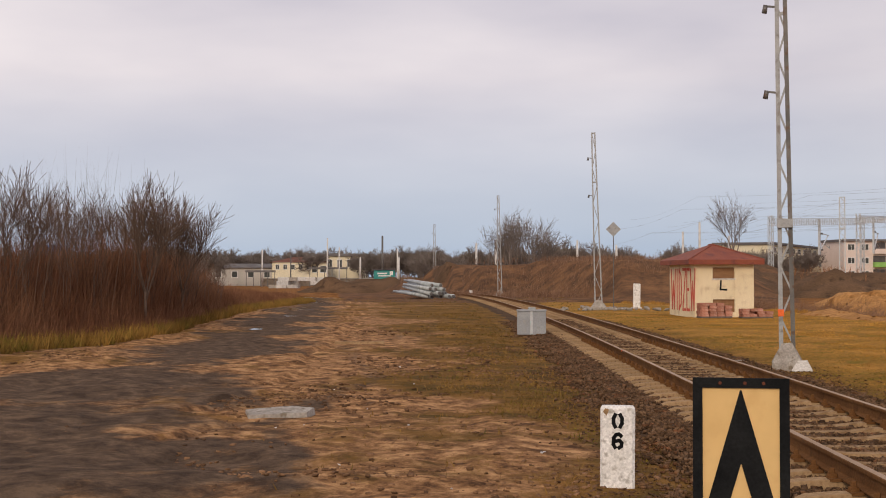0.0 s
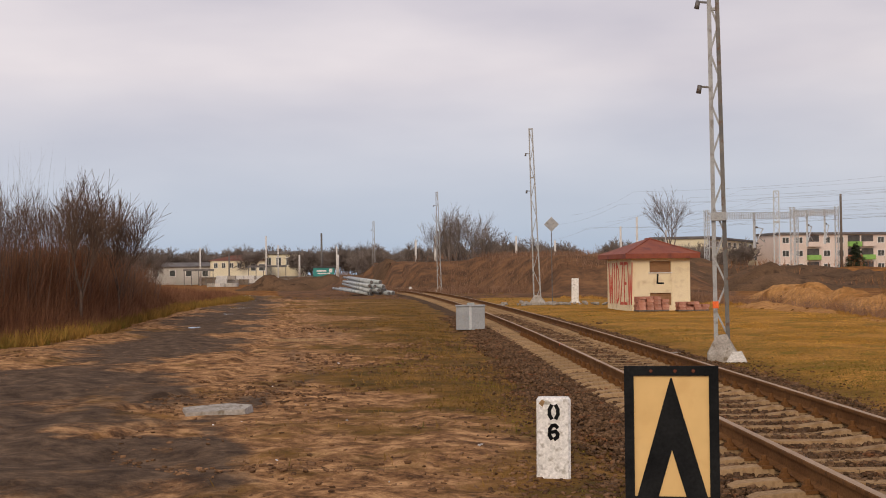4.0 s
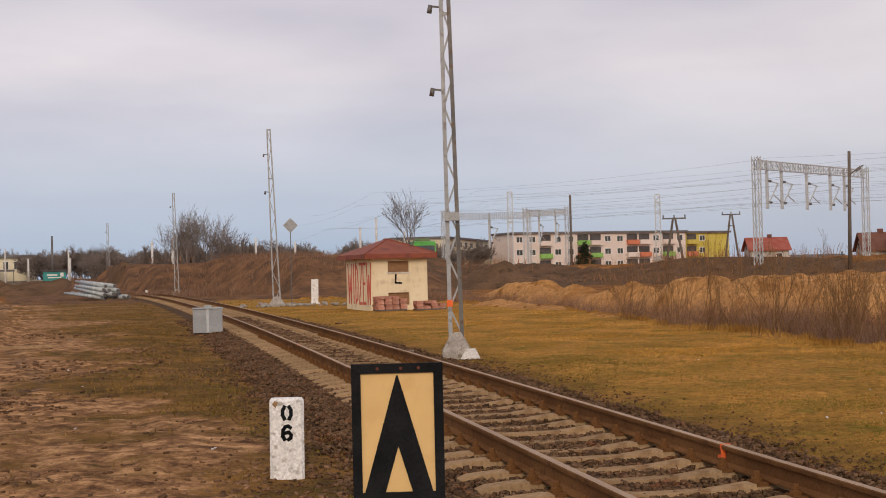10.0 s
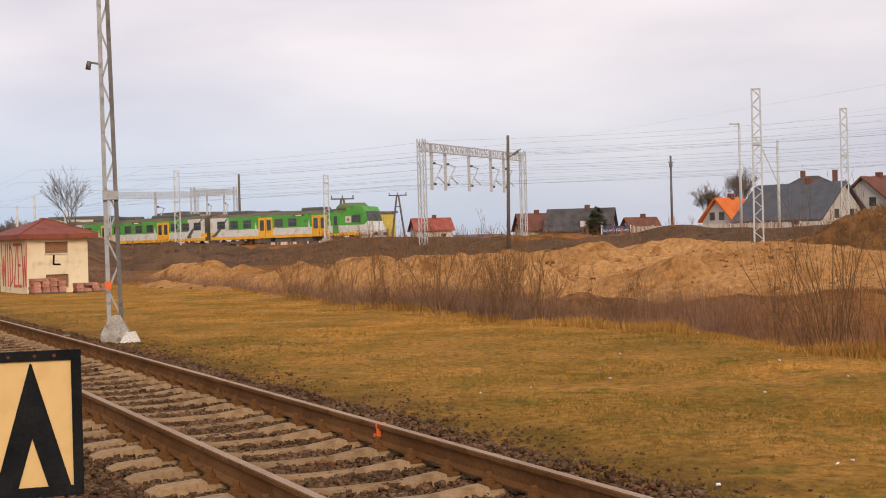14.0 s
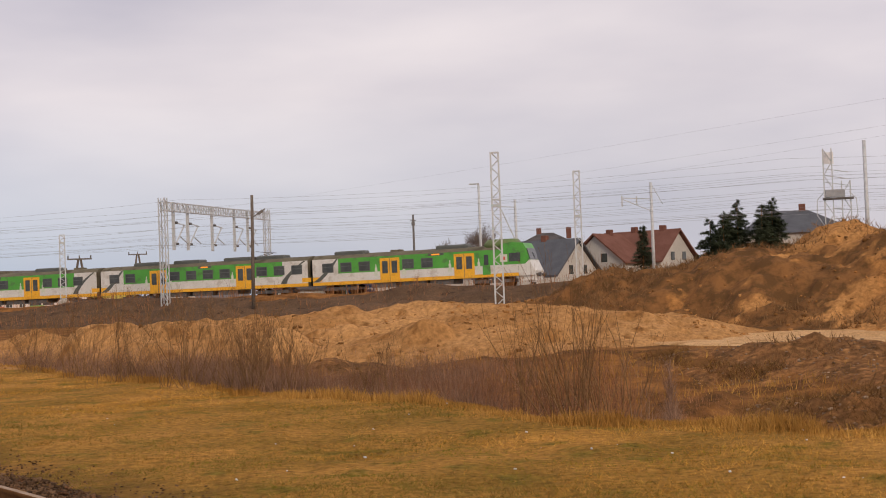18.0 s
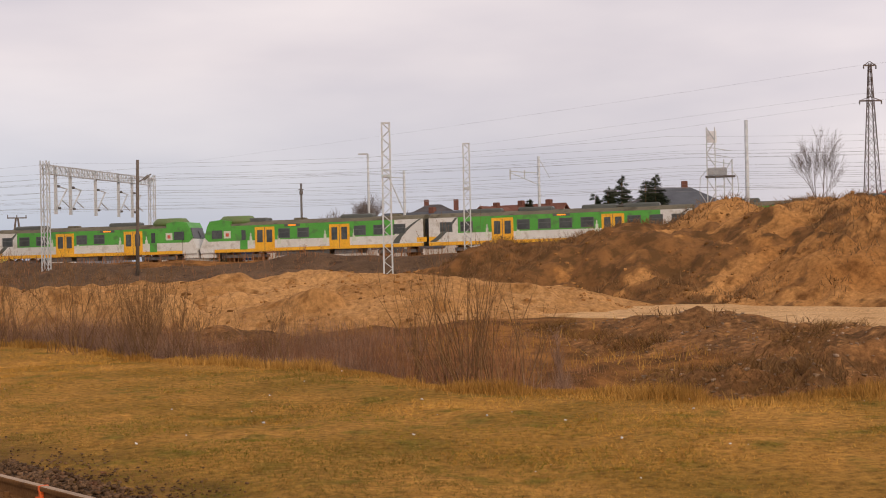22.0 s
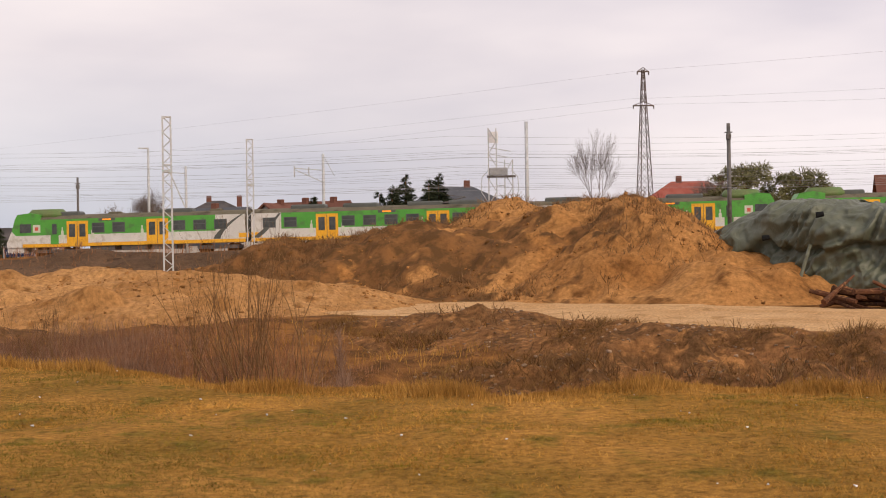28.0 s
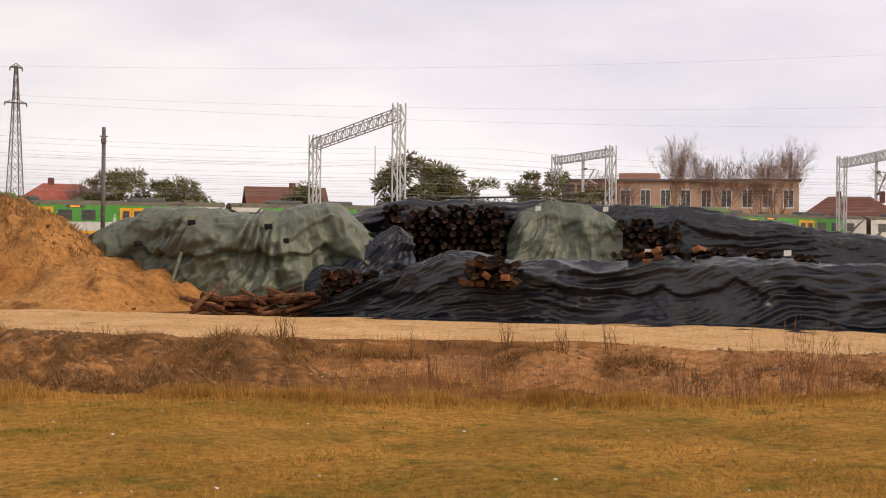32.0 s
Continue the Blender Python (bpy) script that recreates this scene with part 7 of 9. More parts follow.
for a, b in (((28.6, 42.0, 4.1), (31.5, 39.4, 4.2)),):
    on_sheet(rear_tarp, *a, Geo().bar((0, 0, 0), tuple(Vector(b) - Vector(a)), 0.06), M_BTARP, "hem", "rolled sheet hem")

# ---- buildings beyond the line ----
M_PINKW = surf("pale_pink_render", (0.66, 0.56, 0.50), (0.72, 0.62, 0.56), 0.3, 0.9, 0, 0.05, 10)
M_CREAMW = surf("pale_cream_render", (0.70, 0.63, 0.45), (0.76, 0.69, 0.52), 0.3, 0.9, 0, 0.05, 10)
M_YELLOWW = surf("mustard_render", (0.52, 0.42, 0.09), (0.58, 0.48, 0.13), 0.3, 0.9, 0, 0.05, 10)
M_SALMON = surf("salmon_render", (0.52, 0.33, 0.21), (0.58, 0.39, 0.26), 0.3, 0.9, 0, 0.05, 10)
M_GREENP = surf("green_balcony_panel", (0.20, 0.42, 0.09), (0.25, 0.48, 0.12), 1, 0.7, 0, 0, 10)
M_ORANGEP = surf("orange_balcony_panel", (0.55, 0.16, 0.08), (0.60, 0.2, 0.1), 1, 0.7, 0, 0, 10)
M_DKROOF = surf("dark_roof_tiles", (0.07, 0.065, 0.065), (0.11, 0.10, 0.10), 0.8, 0.8, 0, 0.2, 12)
M_BLUEROOF = surf("slate_blue_roof", (0.062, 0.068, 0.08), (0.085, 0.092, 0.105), 0.8, 0.7, 0, 0.2, 12)
M_BROWNROOF = surf("brown_roof_tiles", (0.15, 0.068, 0.05), (0.19, 0.09, 0.068), 0.8, 0.8, 0, 0.2, 12)
M_REDROOF = surf("red_roof_tiles", (0.30, 0.08, 0.06), (0.36, 0.12, 0.09), 0.8, 0.8, 0, 0.2, 12)
M_ORANGEROOF = surf("orange_roof_tiles", (0.60, 0.15, 0.04), (0.66, 0.19, 0.06), 0.8, 0.8, 0, 0.2, 12)
M_WHITEW = surf("off_white_render", (0.44, 0.42, 0.38), (0.52, 0.49, 0.45), 0.3, 0.9, 0, 0.05, 10)
M_FLATROOF = surf("flat_roof_edge", (0.13, 0.12, 0.12), (0.18, 0.17, 0.165), 0.6, 0.8, 0, 0.1, 10)
M_DKCONC = surf("stained_concrete", (0.15, 0.12, 0.095), (0.21, 0.17, 0.135), 0.8, 0.9, 0, 0.3, 12, (0.11, 0.08, 0.06))
M_TEAL = surf("teal_paint", (0.02, 0.22, 0.20), (0.03, 0.27, 0.25), 1, 0.6, 0, 0.1, 15)


def block(p0, p1, z0, z1, depth, wall, label, storeys, cols, roof=True, balconies=(), name="apartment_block", skip=()):
    """A long building whose front runs from p0 to p1; windows and balconies on a grid of storeys and bays."""
    A, B = Vector((*p0, 0)), Vector((*p1, 0))
    d = B - A
    L = d.length
    t = thing(name, label, "building", pose(A.x, A.y, z0, 0, 0, math.degrees(math.atan2(d.y, d.x))))
    H = z1 - z0
    part("wall", Geo().box(0, L, 0, depth, -1.0, H), wall, t)
    if roof:
        part("roof", Geo().box(-0.4, L + 0.4, -0.5, depth + 0.4, H + 0.002, H + 0.45), M_FLATROOF, t, "dark flat roof with a thin overhang")
    sh, cw = H / storeys, L / cols
    for s in range(storeys):
        for c in range(cols):
            x, z = c * cw, s * sh
            if (c in balconies):
                # no recess is cut: a dark panel carries the loggia's shade in its colour
                part("loggia", Geo().box(x + cw * 0.06, x + cw * 0.94, -0.04, 0.02, z + sh * 0.12, z + sh * 0.93), M_DKROOF, t, "flat dark panel with a loggia's shade in its colour")
                pan = M_ORANGEP if (c + s) % 5 == 1 else M_GREENP if (c * 3 + s) % 2 else wall
                part("balcony", Geo().box(x + cw * 0.04, x + cw * 0.96, -0.9, -0.05, z + sh * 0.08, z + sh * 0.45), pan, t, "balcony with a coloured parapet")
            elif (c, s) not in skip:
                w = part("window", Geo().box(x + cw * 0.24, x + cw * 0.76, -0.06, 0.03, z + sh * 0.33, z + sh * 0.82), M_WHITEPAINT, t, "white framed window")
                part("pane", Geo().box(x + cw * 0.28, x + cw * 0.49, -0.08, -0.05, z + sh * 0.37, z + sh * 0.78), M_GLASS, w)
                part("pane", Geo().box(x + cw * 0.52, x + cw * 0.72, -0.08, -0.05, z + sh * 0.37, z + sh * 0.78), M_GLASS, w)
    return t


def house(x, y, az, turn, w, d, eave, ridge, wall, roof, label, z0=1.2, chimneys=1, hip=False, along=True, windows=2, skylights=0, name="house"):
    """A gabled or hipped house; own x runs across the view before its turn."""
    t = thing(name, label, "house", pose(x, y, z0, 0, 0, -az + turn), "houses beyond the line")
    part("wall", Geo().box(-w / 2, w / 2, -d / 2, d / 2, -1, eave), wall, t)
    o = 0.5
    g = Geo()
    if hip:
        k = max(0.0, (w - d) / 2)
        g.add([(-w / 2 - o, -d / 2 - o, eave), (w / 2 + o, -d / 2 - o, eave), (w / 2 + o, d / 2 + o, eave), (-w / 2 - o, d / 2 + o, eave), (-k - 0.1, 0, ridge), (k + 0.1, 0, ridge)],
              [(3, 2, 1, 0), (0, 1, 5, 4), (1, 2, 5), (2, 3, 4, 5), (3, 0, 4)])
    else:
        th = 0.25
        g.add([(-w / 2 - o, -d / 2 - o, eave - 0.2), (w / 2 + o, -d / 2 - o, eave - 0.2), (w / 2 + o, 0, ridge), (-w / 2 - o, 0, ridge), (-w / 2 - o, d / 2 + o, eave - 0.2), (w / 2 + o, d / 2 + o, eave - 0.2),
               (-w / 2 - o, -d / 2 - o, eave - 0.2 + th), (w / 2 + o, -d / 2 - o, eave - 0.2 + th), (w / 2 + o, 0, ridge + th), (-w / 2 - o, 0, ridge + th), (-w / 2 - o, d / 2 + o, eave - 0.2 + th), (w / 2 + o, d / 2 + o, eave - 0.2 + th)],
              [(0, 1, 2, 3), (3, 2, 5, 4), (6, 7, 8, 9), (9, 8, 11, 10), (0, 1, 7, 6), (4, 5, 11, 10), (1, 2, 8, 7), (2, 5, 11, 8), (0, 3, 9, 6), (3, 4, 10, 9)])
        for s in (-1, 1):
            gb = Geo()
            gb.add([(s * (w / 2 - 0.25), -d / 2, eave), (s * (w / 2 - 0.25), d / 2, eave), (s * (w / 2 - 0.25), 0, ridge - 0.1), (s * w / 2, -d / 2, eave), (s * w / 2, d / 2, eave), (s * w / 2, 0, ridge - 0.1)], [(0, 1, 2), (5, 4, 3), (0, 3, 4, 1), (1, 4, 5, 2), (2, 5, 3, 0)])
            part("gable", gb, wall, t)
        for s in (-1, 1):
            for yy in (-d * 0.16, d * 0.16):
                x0, x1 = sorted((s * (w / 2 - 0.02), s * (w / 2 + 0.05)))
                part("window", Geo().box(x0, x1, yy - 0.45, yy + 0.45, eave + 0.1, eave + 1.2), M_GLASS, t)
                part("window", Geo().box(x0, x1, yy * 1.6 - 0.5, yy * 1.6 + 0.5, eave - 2.2, eave - 0.9), M_GLASS, t)
    rf = part("roof", g, roof, t)
    for i in range(chimneys):
        cx = (i - (chimneys - 1) / 2) * w * 0.4 + w * 0.1
        ch = part("chimney", Geo().tub(cx - 0.4, cx + 0.4, -0.3, 0.4, ridge - 1.0, ridge + 0.8, 0.06), M_BROWNROOF, rf)
    for i in range(windows):
        wx = (i - (windows - 1) / 2) * w / max(windows, 1)
        wf = part("window", Geo().box(wx - 0.6, wx + 0.6, -d / 2 - 0.04, -d / 2 + 0.03, eave - 1.9, eave - 0.6), M_WHITEPAINT, t, "white framed window")
        part("pane", Geo().box(wx - 0.5, wx + 0.5, -d / 2 - 0.06, -d / 2 - 0.03, eave - 1.8, eave - 0.7), M_GLASS, wf)
    for i in range(skylights):
        k = (i + 1) / (skylights + 1)
        sx, f = (k - 0.5) * w, 0.42
        zz = eave + (ridge - eave) * f + 0.12
        yy = -d / 2 * (1 - f)
        part("skylight", Geo().box(-0.4, 0.4, -0.55, 0.55, 0, 0.09, pose(sx, yy, zz, -math.degrees(math.atan2(ridge - eave, -d / 2)) + 180, 0, 0)), M_WHITEPAINT, rf)
    return t


block((-134.7, 245.4), (-109.4, 279.3), 0.6, 8.8, 11, M_PINKW, "long pale pink block of flats with green balconies", 3, 14, True, (2, 5, 6, 9, 10, 12))
block((-136.6, 221.2), (-160.4, 288.4), 0.6, 7.8, 11, M_CREAMW, "cream block of flats seen along its side", 3, 12, True)
block((-160.4, 300), (-140, 250), 0.6, 7.6, 9, M_CREAMW, "cream block of flats with a gable wall", 3, 8, True)
block((-112.5, 287.5), (-105.6, 296.8), 0.6, 8.8, 10, M_YELLOWW, "mustard yellow block of flats", 3, 4, True, (0,), skip=((2, 0), (2, 1), (2, 2), (3, 0), (3, 1), (3, 2)))
block((145.8, 177.9), (175.0, 149.3), 1.2, 14.8, 14, M_SALMON, "long salmon two-storey building with strip windows", 2, 12, True, (0, 1), "long_building")
t = thing("roof_house", "brick roof penthouse on the salmon building", "roof structure", pose(158, 170, 15.4, 0, 0, -44))
part("wall", Geo().box(-3.5, 3.5, -2, 2, -0.15, 0.9), M_BRICK, t)
# houses, from the flats towards the timber yard
house(-80.5, 246.8, -18.0, 10, 7, 8, 3.2, 5.4, M_WHITEW, M_REDROOF, "small house with a dull red roof", 0.8)
grey_house = house(-43.4, 212, -11.6, -8, 10.2, 8.4, 2.3, 5.7, M_WHITEW, M_DKROOF, "house with a steep dark grey roof and white dormer windows", 0.6, 1)
for q in (0.9, 3.5):
    dormer = part("dormer", Geo().prism([(q - 0.95, 2.5), (q + 0.95, 2.5), (q + 0.95, 3.7), (q, 4.6), (q - 0.95, 3.7)], -3.9, -1.0), M_DKROOF, grey_house, "gabled roof dormer")
    part("window", Geo().box(q - 0.5, q + 0.5, -3.96, -3.88, 2.75, 3.85), M_WHITEPAINT, dormer, "white dormer window")
house(-52, 214.8, -13.6, 12, 5.2, 7, 2.6, 5.2, M_WHITEW, M_BROWNROOF, "small house with a dull brown roof", 0.6)
house(-59.6, 208, -16.0, 4, 7.4, 5, 1.3, 1.9, M_WHITEW, M_FLATROOF, "long low pale shed with a flat roof", 0.6, 0, windows=0)
house(-36.0, 226, -9.1, 20, 5.0, 6, 2.2, 4.4, M_WHITEW, M_BROWNROOF, "small far house with a brown roof", 0.4, 1)
house(-207, 149, -54.3, 0, 18, 8, 2.4, 3.2, M_WHITEW, M_FLATROOF, "long low grey station shed", 1.0, 0, True, windows=6)
house(-17.6, 189, -5.4, 50, 5.2, 5.2, 3.4, 6.4, M_WHITEW, M_ORANGEROOF, "white house with a bright orange tiled gable roof", 0.2)
house(-7.0, 168, -2.4, -34, 12, 10, 2.6, 6.9, M_WHITEW, M_BLUEROOF, "white house with a long slate-blue roof and skylights", 0.6, 1, skylights=2)
house(2.0, 174, 0.87, 62, 7, 8, 4.0, 7.6, M_WHITEW, M_BROWNROOF, "white gabled house with a brown roof", 0.6)
house(6.6, 179, 2.1, -32, 11, 9, 4.0, 8.0, M_WHITEW, M_BROWNROOF, "house with a broad brown tiled roof", 0.6, 2)
house(-7.3, 214, -1.95, 0, 12, 10, 7.0, 9.9, M_WHITEW, M_DKROOF, "grey hipped-roof house behind", 0.6, 2, True)
house(25.4, 173, 8.35, 4, 14, 10, 6.8, 9.8, M_WHITEW, M_BLUEROOF, "house with a low dark hipped roof", 0.6, 1, True)
house(61, 184, 18.3, 8, 15, 10, 7.0, 10.8, M_WHITEW, M_REDROOF, "house with a dull red hipped roof and chimneys", 0.6, 2, True)
house(79.5, 152, 27.6, 6, 9.5, 9, 6.6, 9.4, M_SALMON, M_BROWNROOF, "house with a dark brown gable roof", 0.8, 1)
house(165, 131, 51.6, 5, 16, 10, 6.5, 10.4, M_WHITEW, M_BROWNROOF, "house with a reddish-brown hipped roof", 1.0, 2, True)
# station side
block((-191.5, 144.6), (-187.3, 150.1), 2.3, 4.3, 7, M_CREAMW, "low cream station building", 1, 5, False, (), "station_building")
house(-192, 151, -52, 0, 10, 8, 2.0, 3.0, M_CREAMW, M_BROWNROOF, "cream station building with a low brown roof", 2.3, 0, True, windows=6)
block((-196.8, 156.0), (-188.8, 163.9), 2.3, 5.6, 9, M_CREAMW, "cream station annex with large windows", 1, 6, True, (), "station_annex")
t = thing("station_platform", "low grey concrete station platform", "platform", pose(-189, 150, 0, 0, 0, 50))
part("platform_body", Geo().box(-8, 13, -3, 26, -0.5, 1.32), M_DKCONC, t)
part("platform_edge", Geo().box(-8, 13, -3.15, -2.2, 1.325, 1.45), M_FOOT, t, "pale platform edge")


def canopy(az, r, w, z0, z1, label):
    x, y = r * math.sin(radians(az)), r * math.cos(radians(az))
    t = thing("platform_canopy", label, "canopy", pose(x, y, z0, 0, 0, -az))
    h = z1 - z0
    part("roof", Geo().box(-w / 2, w / 2, -1.4, 1.4, h - 0.22, h), M_DKROOF, t, "dark flat canopy roof")
    part("fascia", Geo().box(-w / 2 - 0.05, w / 2 + 0.05, -1.46, -1.402, h - 0.3, h + 0.04), M_FLATROOF, t)
    n = int(w / 1.2) + 1
    for i in range(n):
        x = -w / 2 + 0.1 + (w - 0.2) * i / (n - 1)
        part("post", Geo().bar((x, -1.2, -1.2), (x, -1.2, h - 0.22), 0.12), M_DKSTEEL, t)


canopy(-53.5, 228, 5.0, 1.2, 2.75, "dark platform canopy on thin posts")
canopy(-50.6, 225, 6.4, 1.2, 3.25, "long dark platform canopy before the cream building")
rng = random.Random(31)
for i in range(22):
    az, r = -52.9 + 2.3 * rng.random(), rng.uniform(196, 203)
    x, y = r * math.sin(radians(az)), r * math.cos(radians(az))
    t = thing("concrete_block", "pale grey precast concrete block in a builders' stock", "block", pose(x, y, ground_z(x, y) + 0.02 + 0.55 * (i % 3), 0, 0, -az + rng.uniform(-25, 25)), "stocked concrete blocks")
    part("block", Geo().tub(-rng.uniform(0.4, 1.2), rng.uniform(0.4, 1.2), -0.6, 0.6, -0.05, 0.5, 0.04), M_CONCW if i % 4 else M_FOOT, t)
t = thing("billboard_trailer", "teal advertising trailer with pale stripes on an earth mound", "trailer", pose(-111.8, 100.0, 1.22, 0, 0, 48.2))
part("body", Geo().tub(-1.2, 1.2, -0.5, 0.5, 0.22, 1.2, 0.06), M_TEAL, t)
part("stripe", Geo().box(-0.8, 0.3, -0.52, -0.49, 0.75, 0.92), M_WHITEPAINT, t)
part("stripe", Geo().box(-0.7, 0.7, -0.52, -0.49, 0.5, 0.62), M_WHITEPAINT, t)
part("panel", Geo().box(0.6, 0.95, -0.525, -0.49, 0.66, 1.08), M_WHITEPAINT, t, "pale square notice")
part("roof", Geo().tub(-1.35, 1.4, -0.6, 0.6, 1.201, 1.36, 0.04), M_DKROOF, t)
for q in (-0.8, 0.8):
    part("leg", Geo().box(q - 0.08, q + 0.08, -0.3, 0.3, -0.15, 0.222), M_DKSTEEL, t)
t = thing("station_sign", "blue station name board on white posts", "sign", pose(-22.2, 125.0, 1.0, 0, 0, 10.0))
part("board", Geo().box(-1.3, 1.3, -0.05, 0.05, 1.0, 1.75), surf("sign_blue", (0.012, 0.035, 0.11), (0.018, 0.045, 0.13), 2, 0.5, 0, 0, 20), t)
for s in (-1.36, 1.36):
    part("post", Geo().box(s - 0.06, s + 0.06, 0.0, 0.12, 0, 1.85), M_WHITEPAINT, t, "white post")
ob = part("lettering", text_mesh("\u0141owicz G\u0142\u00f3wny", 0.385), M_WHITEPAINT, t, "white station name")
ob.matrix_basis = pose(0, -0.06, 1.36, 90, 0, 0)
for x0, y0, x1, y1 in ((-26, 146, -6, 141), (-6, 141, 14, 138)):
    t = thing("garden_fence", "pale concrete panel fence along the gardens", "fence", pose(x0, y0, 0.9, 0, 0, math.degrees(math.atan2(y1 - y0, x1 - x0))))
    L = math.hypot(x1 - x0, y1 - y0)
    for i in range(int(L / 2.2)):
        part("panel", Geo().box(i * 2.2 + 0.1, i * 2.2 + 2.1, -0.04, 0.04, 0, 1.9), M_WHITEW, t)
        part("post", Geo().box(i * 2.2 - 0.08, i * 2.2 + 0.08, -0.08, 0.08, 0, 2.0), M_CONCW, t)

# ---- grass, brush and stones ----
RNG = np.random.default_rng(5)


def track_gap(x, y):
    u, v = (y - x) * 0.7071, (x + y) * 0.7071
    return np.abs(v - (3.5235 + 0.02575 * u - 0.000401 * u * u)) + 100 * (u < -25)


def blades(x, y, h, w, lean, flat=0.2):
    """One thin leaning triangle for each place."""
    n = len(x)
    z = height(x, y)
    a, b = RNG.uniform(0, 2 * np.pi, n), RNG.uniform(0, 2 * np.pi, n)
    k = h * lean * RNG.uniform(flat, 1.0, n)
    p = np.stack([x, y, z - 0.01], 1)
    s = np.stack([np.cos(a), np.sin(a), np.zeros(n)], 1) * (w / 2)[:, None]
    tip = p + np.stack([np.cos(b) * k, np.sin(b) * k, np.sqrt(np.maximum(h * h - k * k, 1e-4))], 1)
    v = np.stack([p - s, p + s, tip], 1).reshape(-1, 3)
    return v, np.arange(3 * n).reshape(n, 3)


def scatter(n, az0, az1, r0, r1, power=1.0):
    az = RNG.uniform(az0, az1, n)
    r = r0 * (r1 / r0) ** (RNG.uniform(0, 1, n) ** power)
    p = polar(az, r)
    return p[:, 0], p[:, 1], r, az


def stuff(name, v, f, mat, label, category):
    me = soup(name, v, f)
    return sheet(name, me, mat, label, category, "stuff", False)


x, y, r, az = scatter(1150000, -46, 66, 4.5, 62, 0.62)
re = np.interp(az, EDGE_AZ, EDGE_R)
dens = 0.22 + 0.9 * np.clip(0.5 + 1.3 * fbm(x, y, 2.4, 2, 5, 0.7), 0, 1)
keep = (r < re + 0.5) & (track_gap(x, y) > 1.85 + 0.8 * ((x + y) * 0.7071 < 3.5) + 0.25 * fbm(x, y, 0.8, 5, 3)) & (RNG.uniform(0, 1, len(x)) < dens) & (soil_mask(x, y) < 0.12 + 0.6 * RNG.uniform(0, 1, len(x)) ** 2.2)
x, y, r = x[keep], y[keep], r[keep]
h = RNG.uniform(0.03, 0.07, len(x)) * (1 + 0.6 * fbm(x, y, 1.6, 7, 3)) * np.clip(0.55 + r / 30, 0.6, 1)
beyond = (x + y) * 0.7071 > 3.5235 + 0.02575 * (y - x) * 0.7071
az = np.degrees(np.arctan2(x, y))
olive = RNG.uniform(0, 1, len(x)) < np.clip((27 - r) / 14 + 0.8 * fbm(x, y, 3.0, 12, 3), 0, 0.85) * np.clip((4 - az) / 12, 0.1, 1) + 0.08 + 0.2 * np.clip((az - 16) / 14, 0, 1) + np.clip((5.5 - track_gap(x, y)) / 3, 0, 0.6)
for mask, mat, lab in ((beyond & olive, M_OLIVE, "short olive winter grass"), (beyond & ~olive, M_BLADE, "short dry winter grass, ochre and olive"), (~beyond, M_YARDGRASS, "short olive grass beside the track")):
    v, f = blades(x[mask], y[mask], h[mask], 0.0018 + 0.00048 * r[mask], 0.99, 0.6)
    stuff("grass", v, f, mat, lab, "grass")

# moss and green blades near the track
x, y, r, az = scatter(300000, -52, 60, 4.5, 24, 0.9)
bed = fbm(x, y, 1.5, 31, 4, 0.6) - 0.25 - 0.035 * np.clip(track_gap(x, y) - 3, 0, 20)
keep = (r < np.interp(az, EDGE_AZ, EDGE_R) - 0.4) & (track_gap(x, y) > 2.1) & (bed + 0.2 * RNG.uniform(-1, 1, len(x)) > 0) & (((x + y) * 0.7071 > 3.5) | (soil_mask(x, y) < 0.35))
x, y, r = x[keep], y[keep], r[keep]
v, f = blades(x, y, RNG.uniform(0.02, 0.05, len(x)), 0.002 + 0.0006 * r, 0.95, 0.5)
stuff("moss", v, f, M_MOSS, "yellow-green moss and young grass in the turf", "moss")

# tufts of bent straw in the turf
x, y, r, az = scatter(6500, -34, 66, 5, 40, 0.7)
keep = (r < np.interp(az, EDGE_AZ, EDGE_R)) & (track_gap(x, y) > 2.6) & (fbm(x, y, 2.6, 21, 4) + 0.35 * RNG.uniform(-1, 1, len(x)) > 0.0) & ((x + y) * 0.7071 > 3.5)
x, y, r = np.repeat(x[keep], 26), np.repeat(y[keep], 26), np.repeat(r[keep], 26)
x, y = x + RNG.normal(0, 0.06, len(x)), y + RNG.normal(0, 0.06, len(x))
v, f = blades(x, y, RNG.uniform(0.04, 0.10, len(x)), 0.0018 + 0.00045 * r, 0.985, 0.72)
stuff("grass", v, f, M_STRAW, "pale tufts of bent straw in the turf", "grass")

# longer straw along the lip of the ditch and beside the road
n = 80000
az = RNG.uniform(-38, 66, n)
r = np.interp(az, EDGE_AZ, EDGE_R) + RNG.normal(0.1, 0.55, n)
p = polar(az, r)
tall = 0.07 + 0.22 * np.clip(0.35 + 1.2 * fbm(p[:, 0], p[:, 1], 0.8, 3, 3), 0, 1) * RNG.uniform(0.4, 1.0, n)
v, f = blades(p[:, 0], p[:, 1], tall, 0.006 + 0.0004 * r, 0.75)
stuff("tall_grass", v, f, M_TALL, "long straw-coloured grass along the lip of the ditch", "grass")

# yard grass tufts on the left
x, y, r, az = scatter(60000, -66, -40, 7, 110, 0.8)
keep = (soil_mask(x, y) < 0.1 + 0.55 * RNG.uniform(0, 1, len(x)) ** 2.6) & (track_gap(x, y) > 2.2) & (RNG.uniform(0, 1, len(x)) < 0.6)
x, y, r = x[keep], y[keep], r[keep]
keep = road_gap(x, y) > 3.0
x, y, r = x[keep], y[keep], r[keep]
